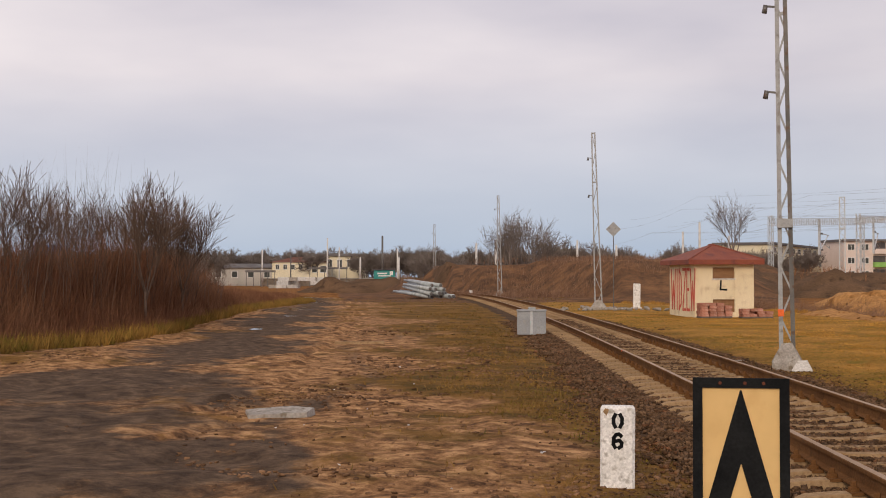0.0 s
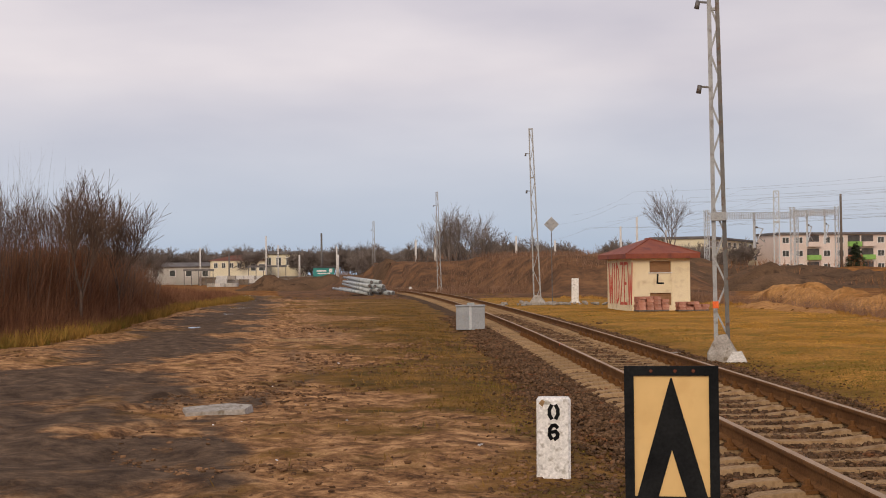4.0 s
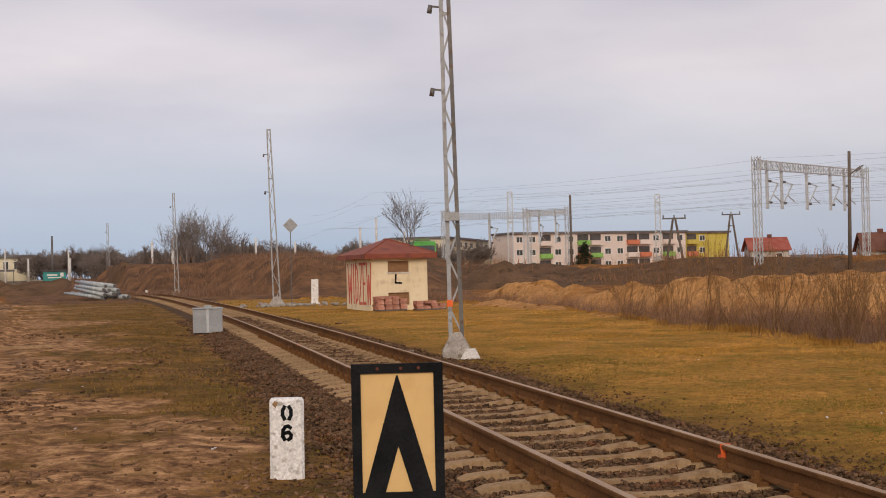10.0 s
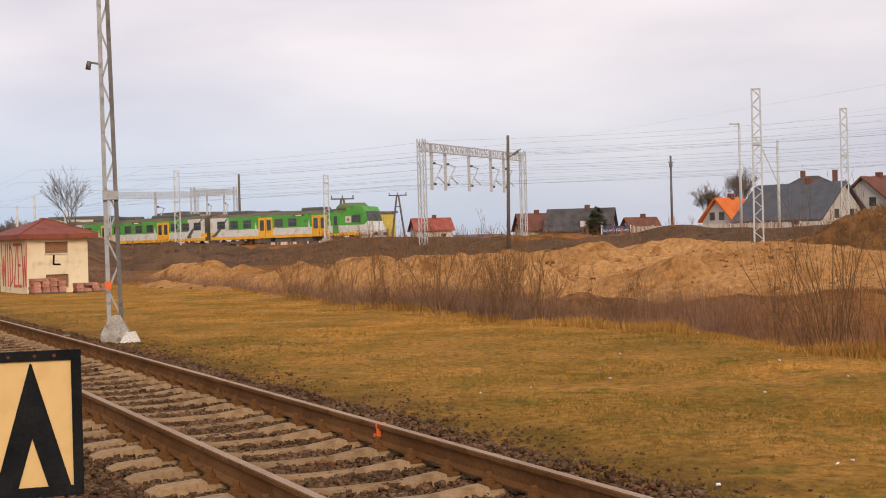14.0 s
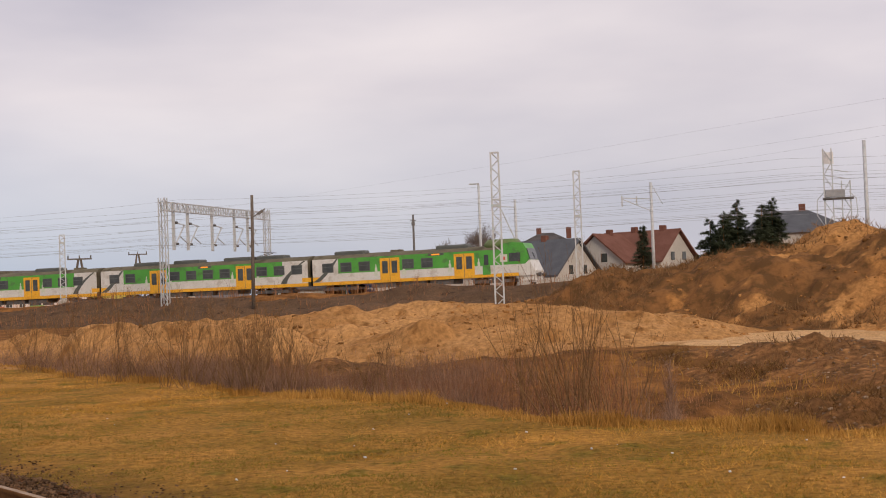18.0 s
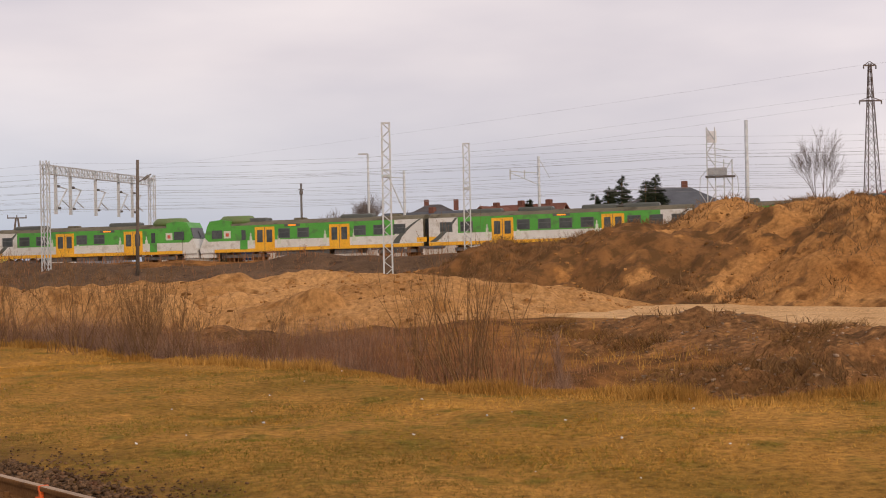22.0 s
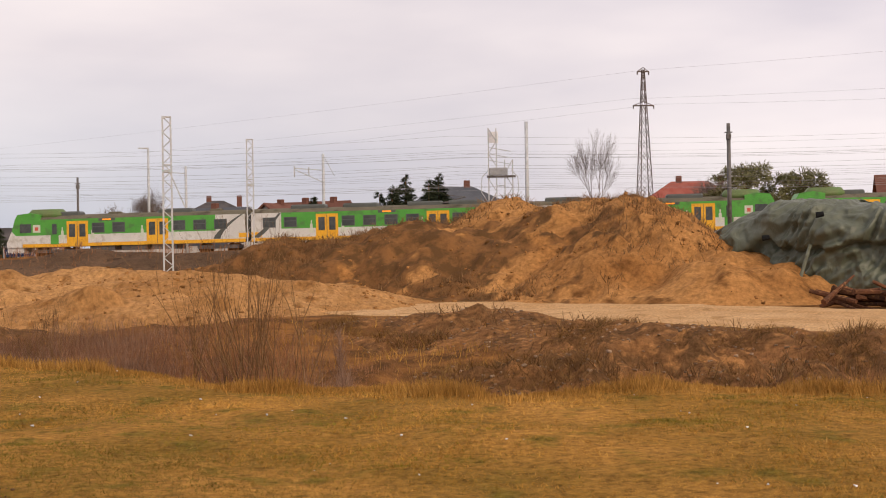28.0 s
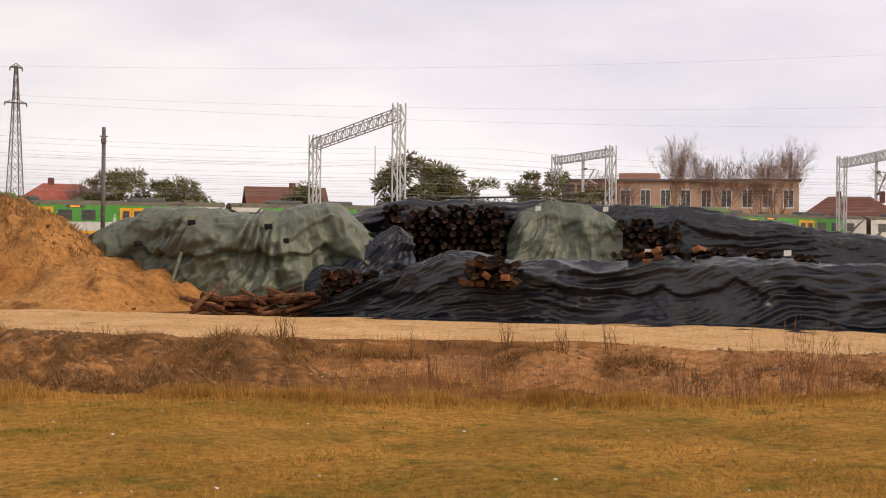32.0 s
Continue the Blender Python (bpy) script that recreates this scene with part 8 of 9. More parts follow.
v, f = blades(x, y, RNG.uniform(0.03, 0.10, len(x)), 0.006 + 0.0009 * r, 0.95)
stuff("yard_grass", v, f, M_YARDGRASS, "thin trampled grass in the yard", "grass")


def sticks(x, y, h, w, spread, z=None):
    """Upright twigs with two side shoots each, as slim triangles."""
    n = len(x)
    z0 = height(x, y) if z is None else z
    out = []
    base = np.stack([x, y, z0 - 0.02], 1)
    b = RNG.uniform(0, 2 * np.pi, n)
    k = h * spread * RNG.uniform(0.1, 1, n)
    tip = base + np.stack([np.cos(b) * k, np.sin(b) * k, h], 1)
    for lo, hi, sw, sl in ((0.0, 1.0, 0.0, 1.0), (0.35, 0.8, 0.35, 0.55), (0.5, 0.95, 0.4, 0.45)):
        p = base + (tip - base) * lo
        a = RNG.uniform(0, 2 * np.pi, n)
        q = base + (tip - base) * hi + np.stack([np.cos(a), np.sin(a), 0 * a], 1) * (h * sw * RNG.uniform(0.3, 1, n))[:, None]
        a2 = RNG.uniform(0, np.pi, n)
        s = np.stack([np.cos(a2), np.sin(a2), 0 * a2], 1) * (w * sl / 2)[:, None]
        out.append(np.stack([p - s, p + s, q], 1))
    v = np.concatenate(out).reshape(-1, 3)
    return v, np.arange(len(v)).reshape(-1, 3)


# brush in the ditch
n = 64000
az = -36 + 100 * RNG.uniform(0, 1, n) ** 1.1
re, rf = np.interp(az, EDGE_AZ, EDGE_R), np.interp(az, EDGE_AZ, FAR_R)
k = RNG.uniform(0.02, 0.98, n) ** 0.85
r = re + (rf - re) * k
p = polar(az, r)
dens = np.where(az < 1.5, 1.0, 0.75) * np.clip(0.42 + 1.1 * fbm(p[:, 0], p[:, 1], 4, 3, 4), 0.06, 1)
keep = (RNG.uniform(0, 1, n) < dens) & (track_gap(p[:, 0], p[:, 1]) > 5)
p, r, az = p[keep], r[keep], az[keep]
h = RNG.uniform(0.2, 0.95, len(r)) * np.where(az < 1.5, 1.0, np.where(az < 15, 0.42, 0.62)) * (1.1 - 0.45 * k[keep] * np.clip((az + 26) / 12, 0, 1)) * (1 + 0.35 * wave(p[:, 0], p[:, 1], 1.9, 8))
dark = az + RNG.normal(0, 2.5, len(az)) < -5
for mask, mat, lab in ((~dark, M_REDTWIG, "leafless red-brown brush filling the ditch"), (dark, M_DARKTWIG, "leafless dark brown brush along the ditch")):
    v, f = sticks(p[mask, 0], p[mask, 1], h[mask], 0.003 + 0.00024 * r[mask], 0.42)
    stuff("ditch_brush", v, f, mat, lab, "brush")
n = 26000
az = RNG.uniform(-30, 62, n)
re, rf = np.interp(az, EDGE_AZ, EDGE_R), np.interp(az, EDGE_AZ, FAR_R)
r = re + (rf - re) * RNG.uniform(0.05, 1.02, n)
p = polar(az, r)
keep = RNG.uniform(0, 1, n) < np.clip(0.5 + wave(p[:, 0], p[:, 1], 1.7, 13), 0.05, 1)
p, r = p[keep], r[keep]
v, f = blades(p[:, 0], p[:, 1], RNG.uniform(0.12, 0.4, len(r)), 0.008 + 0.0004 * r, 0.8)
stuff("ditch_grass", v, f, M_TALL, "dead straw on the ditch bank", "grass")

n = 46000
az = np.minimum(-35 + 30 * RNG.uniform(0, 1, n) ** 1.5 + 5 * RNG.normal(0, 1, n) ** 2 * (RNG.uniform(0, 1, n) < 0.4), 3)
re, rf = np.interp(az, EDGE_AZ, EDGE_R), np.interp(az, EDGE_AZ, FAR_R)
p = polar(az, re + (rf - re) * RNG.uniform(0.0, 0.85, n))
keep = (RNG.uniform(0, 1, n) < np.clip(0.65 + fbm(p[:, 0], p[:, 1], 5, 14, 3), 0.15, 1)) & (track_gap(p[:, 0], p[:, 1]) > 6)
p = p[keep]
v, f = sticks(p[:, 0], p[:, 1], RNG.uniform(0.35, 1.2, len(p)) * np.clip((-4 - np.degrees(np.arctan2(p[:, 0], p[:, 1]))) / 12, 0.55, 1), np.full(len(p), 0.015), 0.5)
stuff("ditch_brush", v, f, M_DARKTWIG, "low dark brown brush at the edge of the grass", "brush")

# thin tall whips rising from the brush
n = 15000
az = -37 + 38 * RNG.uniform(0, 1, n)
re, rf = np.interp(az, EDGE_AZ, EDGE_R), np.interp(az, EDGE_AZ, FAR_R)
p = polar(az, re + (rf - re) * RNG.uniform(0.05, 0.8, n))
clump = np.clip(0.35 + 1.5 * fbm(p[:, 0], p[:, 1], 4.5, 44, 3), 0, 1) * np.where(az < -4, 1.0, 0.6)
keep = (RNG.uniform(0, 1, n) < clump) & (track_gap(p[:, 0], p[:, 1]) > 7)
p, clump = p[keep], clump[keep]
v, f = sticks(p[:, 0], p[:, 1], RNG.uniform(0.35, 1.0, len(p)) * (0.6 + 0.7 * clump), np.full(len(p), 0.011), 0.4)
stuff("ditch_brush", v, f, M_THICKET, "thin upright brown shoots in the ditch", "brush")

# brush before the main line
n = 16000
s_, o_ = RNG.uniform(-150, 130, n), RNG.uniform(4.5, 20, n)
a = radians(TRACK_AZ)
x = LINE_D * math.sin(a) + s_ * math.cos(a) - o_ * math.sin(a)
y = LINE_D * math.cos(a) - s_ * math.sin(a) - o_ * math.cos(a)
keep = (RNG.uniform(0, 1, n) < np.clip(0.5 + wave(x, y, 7, 4), 0.05, 1)) & (np.degrees(np.arctan2(x, y)) > -31)
v, f = sticks(x[keep], y[keep], RNG.uniform(0.4, 1.3, keep.sum()), np.full(keep.sum(), 0.05), 0.25)
stuff("bank_brush", v, f, M_REDTWIG, "low brown brush before the main line", "brush")
n = 14000
az, r = RNG.uniform(-47.5, -33, n), RNG.uniform(106, 140, n)
p = polar(az, r)
keep = RNG.uniform(0, 1, n) < np.clip(0.45 + wave(p[:, 0], p[:, 1], 6, 4), 0.05, 1)
p = p[keep]
v, f = sticks(p[:, 0], p[:, 1], RNG.uniform(0.2, 0.75, len(p)), np.full(len(p), 0.04), 0.5)
stuff("wall_brush", v, f, M_DARKTWIG, "dry brush on the earth wall", "brush")

# thicket along the road
n = 60000
t = RNG.uniform(0, 1, n)
bx, by = np.interp(t, [0, 0.3, 0.65, 1], [-25, -32.5, -51, -69]), np.interp(t, [0, 0.3, 0.65, 1], [9, 20.5, 36.5, 55.5])
o = RNG.uniform(0.4, 11, n)
x, y = bx - o * 0.72, by + o * 0.69 * 0.35
top = np.interp(t, [0, 0.3, 0.52, 0.6, 0.75, 1], [3.1, 2.9, 2.6, 1.7, 1.1, 0.6]) * np.clip(o / 4.5, 0.22, 1) * (1 + 0.35 * fbm(x, y, 5, 3, 3))
v, f = sticks(x, y, top * RNG.uniform(0.35, 1.0, n), 0.012 + 0.0006 * np.hypot(x, y), 0.3)
stuff("thicket", v, f, M_THICKET, "dense leafless red-brown thicket along the road", "brush")
n = 900
t = RNG.uniform(0, 0.62, n)
bx, by = np.interp(t, [0, 0.3, 0.65, 1], [-25, -32.5, -51, -69]), np.interp(t, [0, 0.3, 0.65, 1], [9, 20.5, 36.5, 55.5])
o = RNG.uniform(2, 9, n)
x, y = bx - o * 0.72, by + o * 0.24
top = np.interp(t, [0, 0.3, 0.5, 0.62], [4.4, 4.9, 4.0, 2.4]) * (1 + 0.3 * wave(x, y, 3, 2))
v, f = sticks(x, y, top * RNG.uniform(0.6, 1.0, n), 0.008 + 0.00035 * np.hypot(x, y), 0.22)
stuff("thicket", v, f, M_BARK, "tall bare grey-brown shoots in the thicket", "brush")
n = 26000
t = RNG.uniform(0, 1, n)
bx, by = np.interp(t, [0, 0.3, 0.65, 1], [-24.5, -32, -50, -68]), np.interp(t, [0, 0.3, 0.65, 1], [9, 20, 35.5, 54.5])
o = RNG.uniform(-0.9, 3.5, n)
v, f = blades(bx - o * 0.75, by + o * 0.3, RNG.uniform(0.15, 0.5, n), np.full(n, 0.03), 0.7)
stuff("verge_grass", v, f, M_VERGE, "straw-coloured grass along the road's edge", "grass")


def rocks(x, y, z, size, flat=0.75):
    n = len(x)
    # broken stone: an uneven block with skewed faces
    base = np.array([(-1, -1, -1), (1, -1, -1), (1, 1, -1), (-1, 1, -1), (-1, -1, 1), (1, -1, 1), (1, 1, 1), (-1, 1, 1)], float) * 0.75
    tri = np.array([(0, 3, 2, 1), (4, 5, 6, 7), (0, 1, 5, 4), (1, 2, 6, 5), (2, 3, 7, 6), (3, 0, 4, 7)])
    s = size[:, None, None] * RNG.uniform(0.65, 1.2, (n, 8, 1)) * base[None] * RNG.uniform(0.7, 1.3, (n, 1, 3))
    s[:, :, :] += size[:, None, None] * RNG.uniform(-0.3, 0.3, (n, 8, 3))
    tilt = RNG.normal(0, 0.35, (n, 1))
    s[:, :, 2] += s[:, :, 0] * tilt
    s[:, :, 2] *= flat
    a = RNG.uniform(0, 2 * np.pi, n)
    c, q = np.cos(a)[:, None], np.sin(a)[:, None]
    v = np.stack([s[:, :, 0] * c - s[:, :, 1] * q + x[:, None], s[:, :, 0] * q + s[:, :, 1] * c + y[:, None], s[:, :, 2] + z[:, None]], -1)
    return v.reshape(-1, 3), (np.arange(n)[:, None, None] * 8 + tri[None]).reshape(-1, 4)


n = 210000
u = -9 + 60 * RNG.uniform(0, 1, n) ** 1.9
vv = RNG.uniform(-2.75, 2.0, n)
px, py = np.empty(n), np.empty(n)
c = 3.5235 + 0.02575 * u - 0.000401 * u * u
px, py = -0.7071 * u + 0.7071 * (c + vv), 0.7071 * u + 0.7071 * (c + vv)
e = np.clip(np.abs(vv) / 1.95, 0, 1)
zz = np.where(np.abs(vv) < 1.9, -0.036 + 0.042 * (1 - e ** 4), height(px, py) + 0.006) + RNG.uniform(-0.008, 0.016, n)
reach = np.where(vv < 0, 2.3, 2.05) + 0.25 * fbm(px, py, 0.9, 3, 3)
keep = RNG.uniform(0, 1, n) < np.clip((reach - np.abs(vv)) / 0.8, 0, 1)
px, py, zz, u = px[keep], py[keep], zz[keep], u[keep]
v, f = rocks(px, py, zz, RNG.uniform(0.010, 0.025, len(u)) * (1 + u / 60))
stuff("ballast_stones", v, f, M_STONE, "loose brown and grey ballast stones", "stones")
# fine grit spreading from the track into the turf
n = 36000
u = -9 + 34 * RNG.uniform(0, 1, n) ** 1.5
vv = np.where(RNG.uniform(0, 1, n) < 0.55, 1.35 + np.abs(RNG.normal(0, 0.5, n)), -1.5 - np.abs(RNG.normal(0, 0.6, n)))
c = 3.5235 + 0.02575 * u - 0.000401 * u * u
px, py = -0.7071 * u + 0.7071 * (c + vv), 0.7071 * u + 0.7071 * (c + vv)
keep = RNG.uniform(-0.4, 1, n) < 0.5 + 0.9 * fbm(px, py, 1.4, 61, 4, 0.6)
px, py, u = px[keep], py[keep], u[keep]
v, f = rocks(px, py, height(px, py) + 0.012, RNG.uniform(0.005, 0.014, len(u)) * (1 + u / 40), 0.5)
stuff("grit", v, f, M_STONE, "fine brown grit spread beside the track", "gravel")
n = 34000
x, y, r, az = scatter(n, -64, -36, 6, 45)
keep = RNG.uniform(0, 1, n) < np.clip(wave(x, y, 2.2, 21) * 1.4, 0.03, 1)
x, y, r = x[keep], y[keep], r[keep]
v, f = rocks(x, y, height(x, y) + 0.004, RNG.uniform(0.008, 0.035, len(x)) * (0.6 + r / 40), 0.5)
stuff("soil_clods", v, f, M_CLOD, "clods of dark soil in the yard", "soil")
n = 130
x, y, r, az = scatter(n, -56, 52, 6, 26)
v, f = rocks(x, y, height(x, y) + 0.03, RNG.uniform(0.006, 0.02, n), 0.5)
stuff("litter", v, f, M_LITTER, "scraps of white litter in the grass", "litter")
n = 170
az, r = RNG.normal(2.2, 1.2, n), RNG.uniform(20.4, 24.5, n)
p = polar(az, r)
v, f = rocks(p[:, 0], p[:, 1], height(p[:, 0], p[:, 1]) + 0.12, RNG.uniform(0.02, 0.12, n), 0.4)
stuff("rubble", v, f, M_CONCW, "pale rubble tipped into the ditch", "rubble")
n = 55
x, y = -42.5 + RNG.normal(0, 1.6, n), 52.9 + RNG.normal(0, 0.9, n)
v, f = rocks(x, y, height(x, y) + 0.06, RNG.uniform(0.05, 0.2, n), 0.6)
stuff("rubble", v, f, M_FOOT, "broken concrete round the mast's foot", "rubble")
n = 60
k = RNG.normal(0, 1, n)
x, y = -14.0 - 0.75 * np.abs(k), 21.7 + 0.55 * np.abs(k) + RNG.normal(0, 0.22, n)
v, f = rocks(x, y, height(x, y) + 0.03, RNG.uniform(0.015, 0.07, n), 0.5)
stuff("rubble", v, f, M_FOOT, "broken concrete round the near mast's foot", "rubble")


# ---- trees and bushes ----
def branches(geo, p, d, length, radius, depth, rng, spread=0.5, up=0.25, sides=4, shrink=0.72, kids=3, fat=0.0):
    steps = 3 if depth > 1 else 2
    for i in range(steps):
        q = p + d * (length / steps)
        r2 = radius * (1 - 0.22 * (i + 1) / steps * 1.6)
        geo.tube(p, q, radius, max(r2, 0.002, fat * 0.6), sides if depth > 1 else 3)
        p, radius = q, max(r2, 0.002, fat * 0.6)
        d = (d + Vector((rng.gauss(0, 0.10), rng.gauss(0, 0.10), rng.gauss(0.03, 0.06)))).normalized()
        if depth and i >= 1 - (depth < 3):
            for _ in range(kids if i == steps - 1 else kids - 1):
                a = rng.uniform(0, 2 * math.pi)
                side = d.cross(Vector((math.cos(a), math.sin(a), 0.3))).normalized()
                nd = (d * (1 - spread) + side * spread + Vector((0, 0, up * 0.4))).normalized()
                branches(geo, p, nd, length * shrink * rng.uniform(0.7, 1.1), max(radius * 0.62, fat), depth - 1, rng, spread, up, sides, shrink, kids, fat)


def bare_tree(x, y, h, seed, label, mat=None, name="bare_tree", depth=4, spread=0.5, r0=0.018, z0=None, up=0.3, share=0.3, category="tree", fat=0.0):
    rng = random.Random(seed)
    t = thing(name, label, category, pose(x, y, (ground_z(x, y) if z0 is None else z0) - 0.05), "leafless trees")
    mat = mat or M_GREYTWIG
    part("trunk", Geo().tube((0, 0, -0.2), (0, 0, h * share), h * r0, h * r0 * 0.72, 8), mat, t, "", True)
    g = Geo()
    for i in range(4):
        a = i * 1.6 + rng.uniform(0, 0.8)
        d = Vector((math.cos(a) * spread, math.sin(a) * spread, 0.95)).normalized()
        branches(g, Vector((0, 0, h * share * (0.75 + 0.08 * i))), d, h * 0.27, h * r0 * 0.55, depth, rng, spread, up, fat=fat)
    part("crown", g, mat, t, "crown of bare branches and twigs")
    return t


def bush(x, y, h, w, seed, label, mat=None, n=26, depth=3, thick=0.011):
    rng = random.Random(seed)
    t = thing("bush", label, "bush", pose(x, y, ground_z(x, y) - 0.03), "leafless bushes")
    for i in range(n):
        a = rng.uniform(0, 2 * math.pi)
        s = rng.uniform(0.05, 0.8) * w / 2 / h
        g = Geo()
        branches(g, Vector((rng.gauss(0, w * 0.09), rng.gauss(0, w * 0.09), 0)), Vector((math.cos(a) * s, math.sin(a) * s, 1)).normalized(), h * rng.uniform(0.4, 0.78), thick, depth, rng, 0.2, 0.4, 3, 0.52, 2)
        part("stem", g, mat or M_TWIG, t)
    return t


def conifer(x, y, h, w, seed, label, mat, z0, name="fir_tree", pine=False):
    rng = random.Random(seed)
    t = thing(name, label, "tree", pose(x, y, z0), "evergreen trees")
    part("trunk", Geo().tube((0, 0, -0.2), (0, 0, h * 0.96), h * 0.022, h * 0.004, 7), M_TWIG, t, "", True)
    vs = []
    if pine:
        limbs = Geo()
        clumps = []
        for i in range(26):
            z = h * rng.uniform(0.36, 0.98)
            a = rng.uniform(0, 2 * math.pi)
            k = w / 2 * rng.uniform(0.25, 1) * (1.15 - abs(z / h - 0.68))
            c = Vector((math.cos(a) * k, math.sin(a) * k, z))
            limbs.tube((0, 0, z - k * 0.45), c, h * 0.008, h * 0.003, 4)
            clumps.append((c, h * rng.uniform(0.07, 0.13)))
        part("limb", limbs, M_TWIG, t)
        for c, r in clumps:
            for _ in range(420):
                d = Vector((rng.gauss(0, 1), rng.gauss(0, 1), rng.gauss(0, 0.6))).normalized()
                p = c + Vector((d.x, d.y, d.z * 0.7)) * r * rng.uniform(0.3, 1.25)
                e = Vector((rng.gauss(0, 1), rng.gauss(0, 1), rng.gauss(0, 1))).normalized() * r * 0.085
                vs += [p - e, p + e, p + d * r * 0.36]
    else:
        boughs = []
        for i in range(int(h * 24)):
            k = rng.random() ** 0.75
            boughs.append((h * (1 - k * 0.95), w * 0.62 * min(1.0, 0.10 + 1.2 * k) * rng.uniform(0.6, 1.12), rng.uniform(0, 2 * math.pi)))
        for z, rad, a in boughs:
            n = int(34 + rad * 42)
            for _ in range(n):
                f = rng.random() ** 0.7
                b = a + rng.gauss(0, 0.16) / max(f, 0.3)
                p = Vector((math.cos(b) * rad * f, math.sin(b) * rad * f, z - rad * 0.30 * f + 0.12 * rad * f * f + rng.gauss(0, 0.07)))
                d = Vector((math.cos(b) + rng.gauss(0, 0.5), math.sin(b) + rng.gauss(0, 0.5), rng.gauss(-0.15, 0.3))).normalized()
                e = Vector((-d.y, d.x, rng.uniform(-0.5, 0.5))) * rng.uniform(0.035, 0.07)
                vs += [p - e, p + e, p + d * rng.uniform(0.25, 0.45)]
    v = np.array([tuple(q) for q in vs])
    me = soup("crown", v, np.arange(len(v)).reshape(-1, 3))
    part("crown", me, mat, t, "dark green needle crown")
    return t


bush(-0.39, 20.7, 2.3, 4.4, 3, "tall leafless bush with many thin stems at the ditch's lip", n=34, depth=2, thick=0.014)
bush(-7.3, 27.5, 2.0, 3.4, 4, "leafless bush of thin brown stems in the ditch", n=34)
bush(-9.2, 28.8, 1.8, 3.2, 5, "leafless bush of thin brown stems in the ditch", n=26)
for x, y, h, k in ((-11.6, 31.5, 1.9, 91), (-6.1, 26.2, 1.6, 92), (-13.6, 33.6, 1.6, 93), (-8.2, 31.0, 1.9, 94), (-4.2, 25.0, 1.3, 95), (-16.4, 37.0, 1.5, 96)):
    bush(x, y, h, 2.6, k, "leafless bush of thin brown stems in the ditch", n=22, thick=0.009)
for i, (x, y, h) in enumerate(((17.5, 26.9, 0.75), (16.8, 24.9, 0.8), (19.8, 26.1, 0.7), (20.1, 24.1, 0.7), (17.7, 24.1, 0.6), (21.2, 23.8, 0.6), (16.2, 27.3, 0.6), (15.1, 29.0, 0.8), (14.7, 27.8, 0.9))):
    bush(x * 0.88, y * 0.88, h, 0.5 + 0.1 * (i % 4), 70 + i, "dead brown weed with seed heads on the ditch bank", n=4 + i % 4, depth=2, thick=0.012)
bush(14.8, 14.8, 0.9, 1.6, 6, "low leafless bush at the ditch's lip", n=20)
for az, r, h, w, k in ((49.5, 20.6, 1.5, 2.2, 97), (47.6, 20.9, 1.1, 1.4, 98), (51.2, 21.2, 1.2, 1.8, 99), (31.5, 21.6, 0.8, 1.0, 78), (36.5, 21.4, 0.9, 0.9, 79), (43.0, 21.8, 0.7, 1.1, 77)):
    bush(r * math.sin(radians(az)), r * math.cos(radians(az)), h, w, k, "leafless bush of thin stems on the red earth bank", M_REDTWIG, n=14, depth=2)
bush(5.5, 22.5, 0.9, 1.3, 7, "low leafless bush in the ditch", n=12)
bush(9.6, 20.2, 0.9, 1.3, 8, "low leafless bush in the ditch", n=12)
for i, (x, y, h) in enumerate(((-33.5, 20.6, 4.6), (-36.5, 22.6, 5.4), (-38, 24.8, 5.0), (-31.5, 15.5, 4.6), (-33, 12.5, 4.4), (-35, 18.5, 5.0), (-37.2, 20.4, 4.6), (-39.5, 23.2, 5.3), (-40.5, 26.6, 4.8), (-34.8, 15, 4.9), (-42, 26, 5.2))):
    bare_tree(x, y, h * (1.0 if i % 3 else 1.14), 30 + i, "leafless young tree in the thicket along the road", M_BARK, depth=3, spread=0.32, r0=0.010, share=0.25, fat=0.006)
bare_tree(-87.7, 133.8, 11.0, 51, "leafless tree behind the hut", fat=0.012, depth=3, spread=0.34, z0=1.0, r0=0.014)
for i, (az, D, h) in enumerate(((-43.2, 148, 9.4), (-42.7, 146, 10.8), (-42.2, 152, 11.3), (-41.7, 147, 10.2), (-41.2, 153, 8.6), (-44.4, 150, 5.4), (-45.4, 156, 5.0), (-40.6, 150, 5.2), (-39.6, 154, 4.8), (-38.6, 150, 5.0), (-46.4, 160, 5.2))):
    bare_tree(D * math.sin(radians(az)), D * math.cos(radians(az)), h, 60 + i, "leafless dense tree behind the earth wall", fat=0.012, depth=3, spread=0.36, z0=-0.6, r0=0.018, share=0.25)
proto = [bare_tree(-150 + i * 9, 215 + i * 6, 9.0, 80 + i, "leafless tree in the far belt", fat=0.028, depth=4, spread=0.42, z0=0.0, r0=0.022, share=0.12) for i in range(3)]
rng = random.Random(12)
for i in range(60):
    az, D = rng.uniform(-46.5, -30.5), rng.uniform(190, 300)
    copy_thing(proto[i % 3], pose(D * math.sin(radians(az)), D * math.cos(radians(az)), rng.uniform(-1.5, 0.2), 0, 0, rng.uniform(0, 360)))
for i in range(70):
    az, D = rng.uniform(-62, -46), rng.uniform(235, 300)
    copy_thing(proto[i % 3], pose(D * math.sin(radians(az)), D * math.cos(radians(az)), rng.uniform(-0.9, 0.0), 0, 0, rng.uniform(0, 360)))
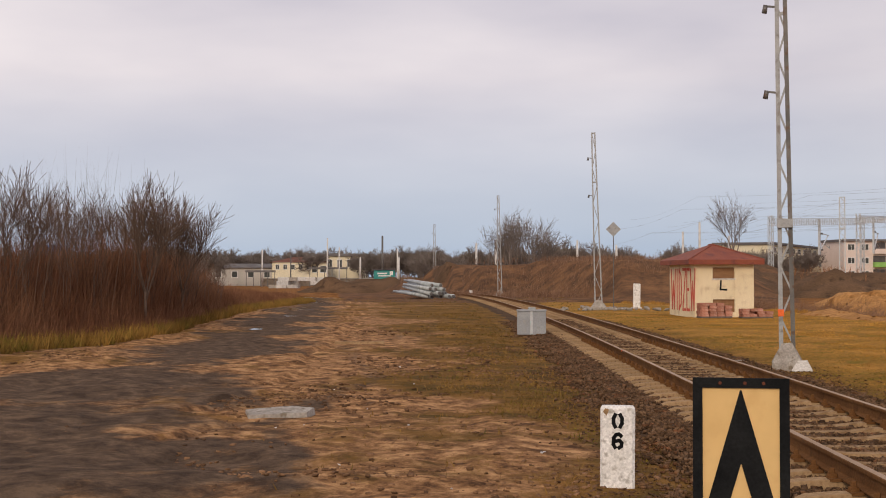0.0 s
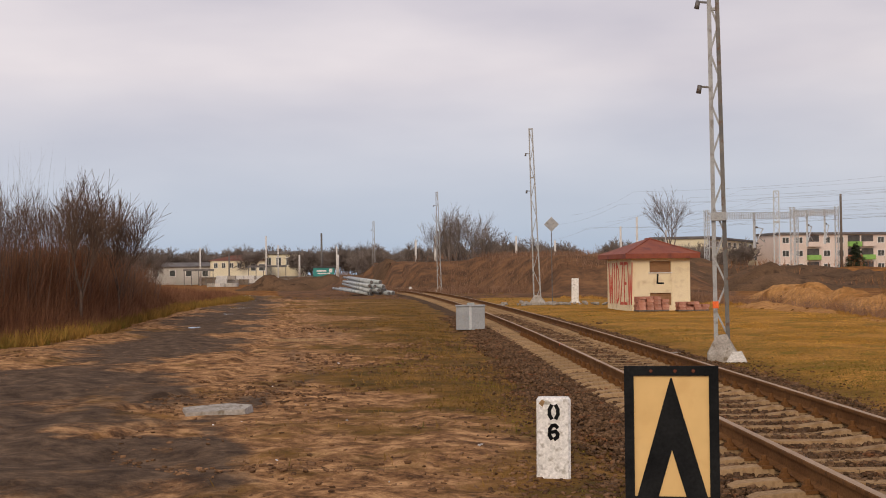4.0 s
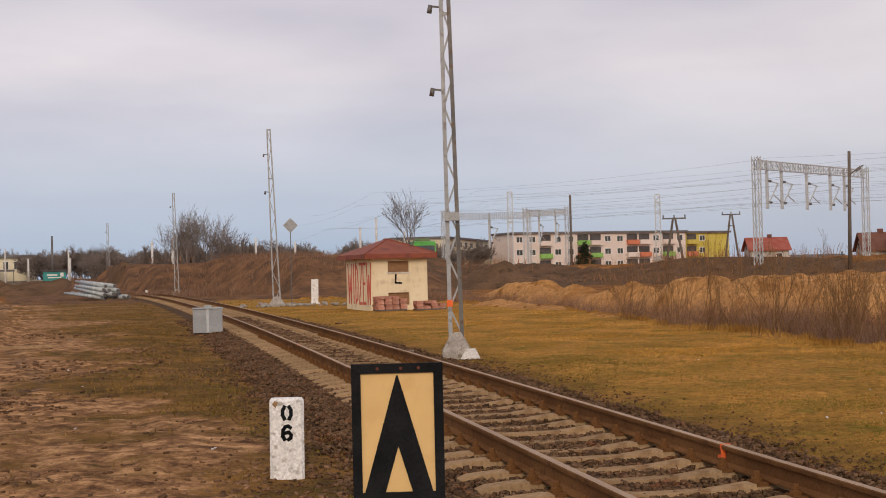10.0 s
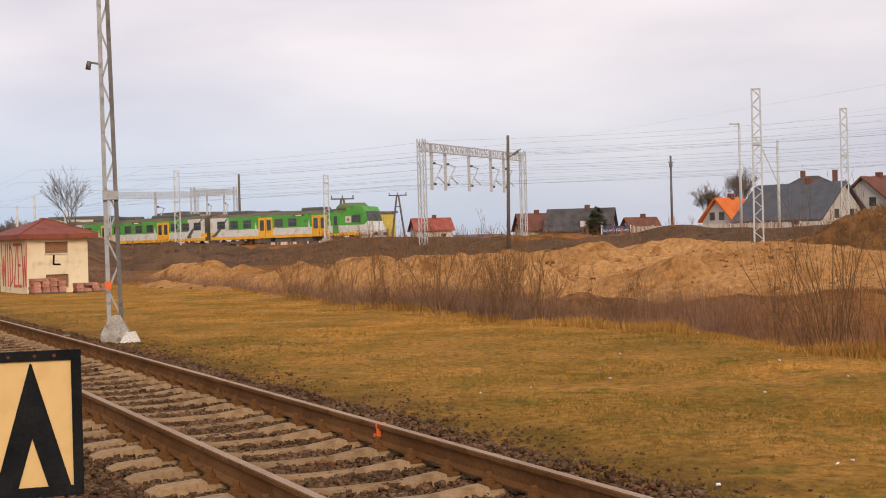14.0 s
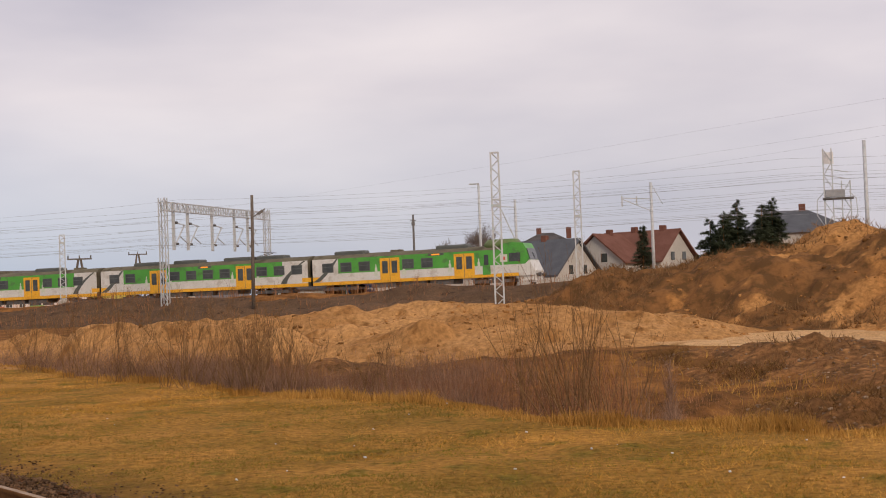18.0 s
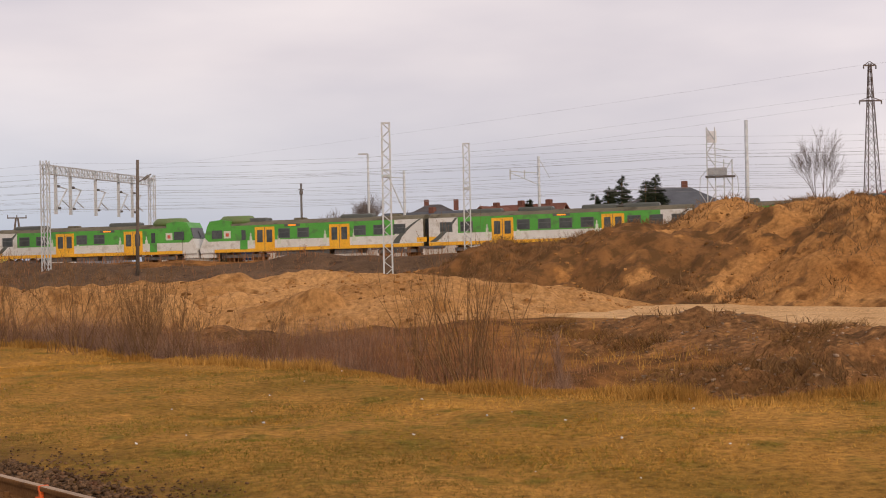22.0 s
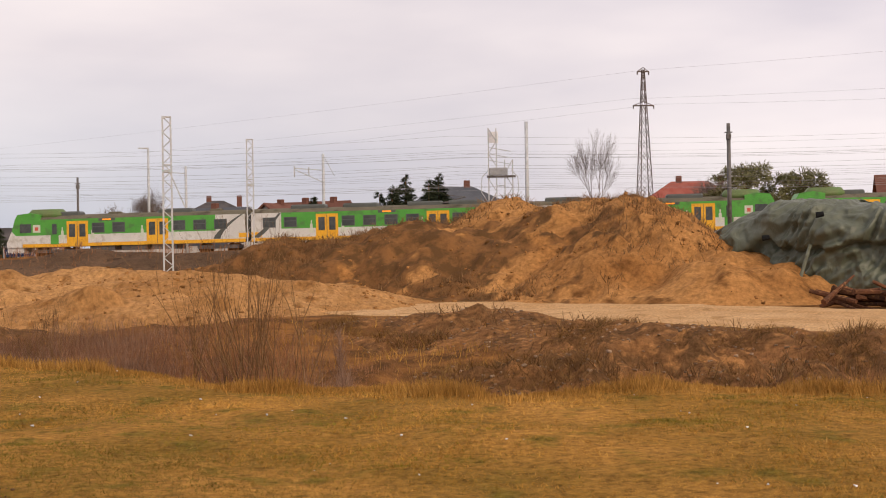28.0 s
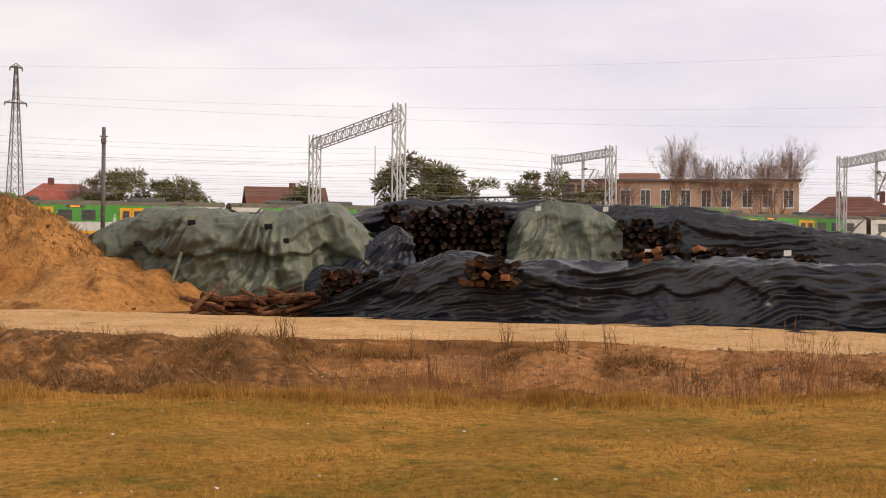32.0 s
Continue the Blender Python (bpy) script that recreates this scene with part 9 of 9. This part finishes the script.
for x, y, h, s in ((-19, 219, 11.5, 1), (-24, 222, 9.5, 2), (-12, 226, 9, 3), (140, 143, 20, 4), (146, 139, 18, 5), (141, 127, 15.5, 6), (150, 132, 19, 7), (133, 150, 15, 8), (113, 79, 13, 9), (62, 178, 11.5, 10), (66, 180, 11, 11)):
    bare_tree(x, y, h, 100 + s, "leafless tree beyond the main line", M_DARKTWIG if x > 100 else None, fat=0.009 if x > 100 else 0.014, depth=4, spread=0.36, z0=0.8, r0=0.014)
bare_tree(37.3, 145.3, 13.2, 131, "pale drooping birch beyond the main line", M_GREYTWIG, depth=4, spread=0.17, z0=0.8, r0=0.010, up=-0.1, share=0.4, fat=0.004)
for az, D, h, w, k in ((5.0, 151, 8.0, 4.6, 1), (5.55, 149, 8.6, 4.4, 2), (6.15, 150, 9.9, 4.8, 3), (5.75, 153, 8.8, 4.4, 11), (7.15, 148, 9.2, 4.4, 12), (7.57, 150, 10.0, 5.0, 13)):
    conifer(D * math.sin(radians(az)), D * math.cos(radians(az)), h, w, k, "dark fir tree beyond the train", M_FIR, 0.8)
conifer(5.7, 152, 7.6, 2.8, 4, "slim dark fir tree beside the brown-roofed house", M_FIR, 0.8)
conifer(-39.5, 205, 5.8, 5, 5, "dark fir tree behind the grey roof", M_FIR, 0.8)
for x, y, h, w, s in ((49.5, 131, 9.6, 6.5, 1), (54.5, 129, 8.4, 6.5, 2), (60, 127, 6.2, 4, 3), (71.7, 108.4, 11.2, 6.6, 4), (62, 114, 8.0, 4, 5), (87, 121, 9.6, 7.5, 6), (93.5, 117.5, 10.4, 7.5, 7), (98.5, 114, 8.6, 6, 8)):
    conifer(x, y, h, w, 20 + s, "scots pine with tufted dark green crown", M_PINE, 0.9, "pine_tree", True)
conifer(-133, 266, 7, 4, 9, "dark fir before the flats", M_FIR, 0.6)
conifer(-124, 258, 6.5, 4.5, 10, "dark fir before the flats", M_FIR, 0.6)

spots = np.concatenate(BRUSH_SPOTS)
spots = spots + np.column_stack([RNG.normal(0, 0.15, (len(spots), 2)), np.zeros(len(spots))])
v, f = sticks(spots[:, 0], spots[:, 1], RNG.uniform(0.1, 0.38, len(spots)), np.full(len(spots), 0.03), 1.3, spots[:, 2])
stuff("heap_brush", v, f, M_TWIG, "dry weeds growing on the earth heaps", "brush")

spots = np.concatenate(STRAW_SPOTS)
spots = spots + np.column_stack([RNG.normal(0, 0.12, (len(spots), 2)), np.zeros(len(spots))])
v, f = blades(spots[:, 0], spots[:, 1], RNG.uniform(0.12, 0.42, len(spots)), 0.006 + 0.0003 * np.hypot(spots[:, 0], spots[:, 1]), 0.97, 0.6)
v[:, 2] += np.repeat(spots[:, 2] - height(spots[:, 0], spots[:, 1]), 3)
stuff("spoil_straw", v, f, M_DEADSTRAW, "brown dead straw hanging over the spoil banks", "grass")
spots = np.concatenate(PEBBLE_SPOTS)
v, f = rocks(spots[:, 0], spots[:, 1], spots[:, 2] + 0.01, RNG.uniform(0.012, 0.05, len(spots)), 0.6)
stuff("spoil_stones", v, f, M_PEBBLE, "pale stones strewn over the spoil banks", "stones")

spots = np.concatenate(CLOD_SPOTS)
v, f = rocks(spots[:, 0], spots[:, 1], spots[:, 2] + 0.01, 0.015 + 0.08 * RNG.uniform(0, 1, len(spots)) ** 3, 0.75)
stuff("sand_clods", v, f, M_SANDCLOD, "clods of damp sand and earth on the heaps", "soil")


def motions():
    for ob, back in CARS:
        walk(ob, [(t, car_pose(s - back)) for t, s in NOSE])


motions()
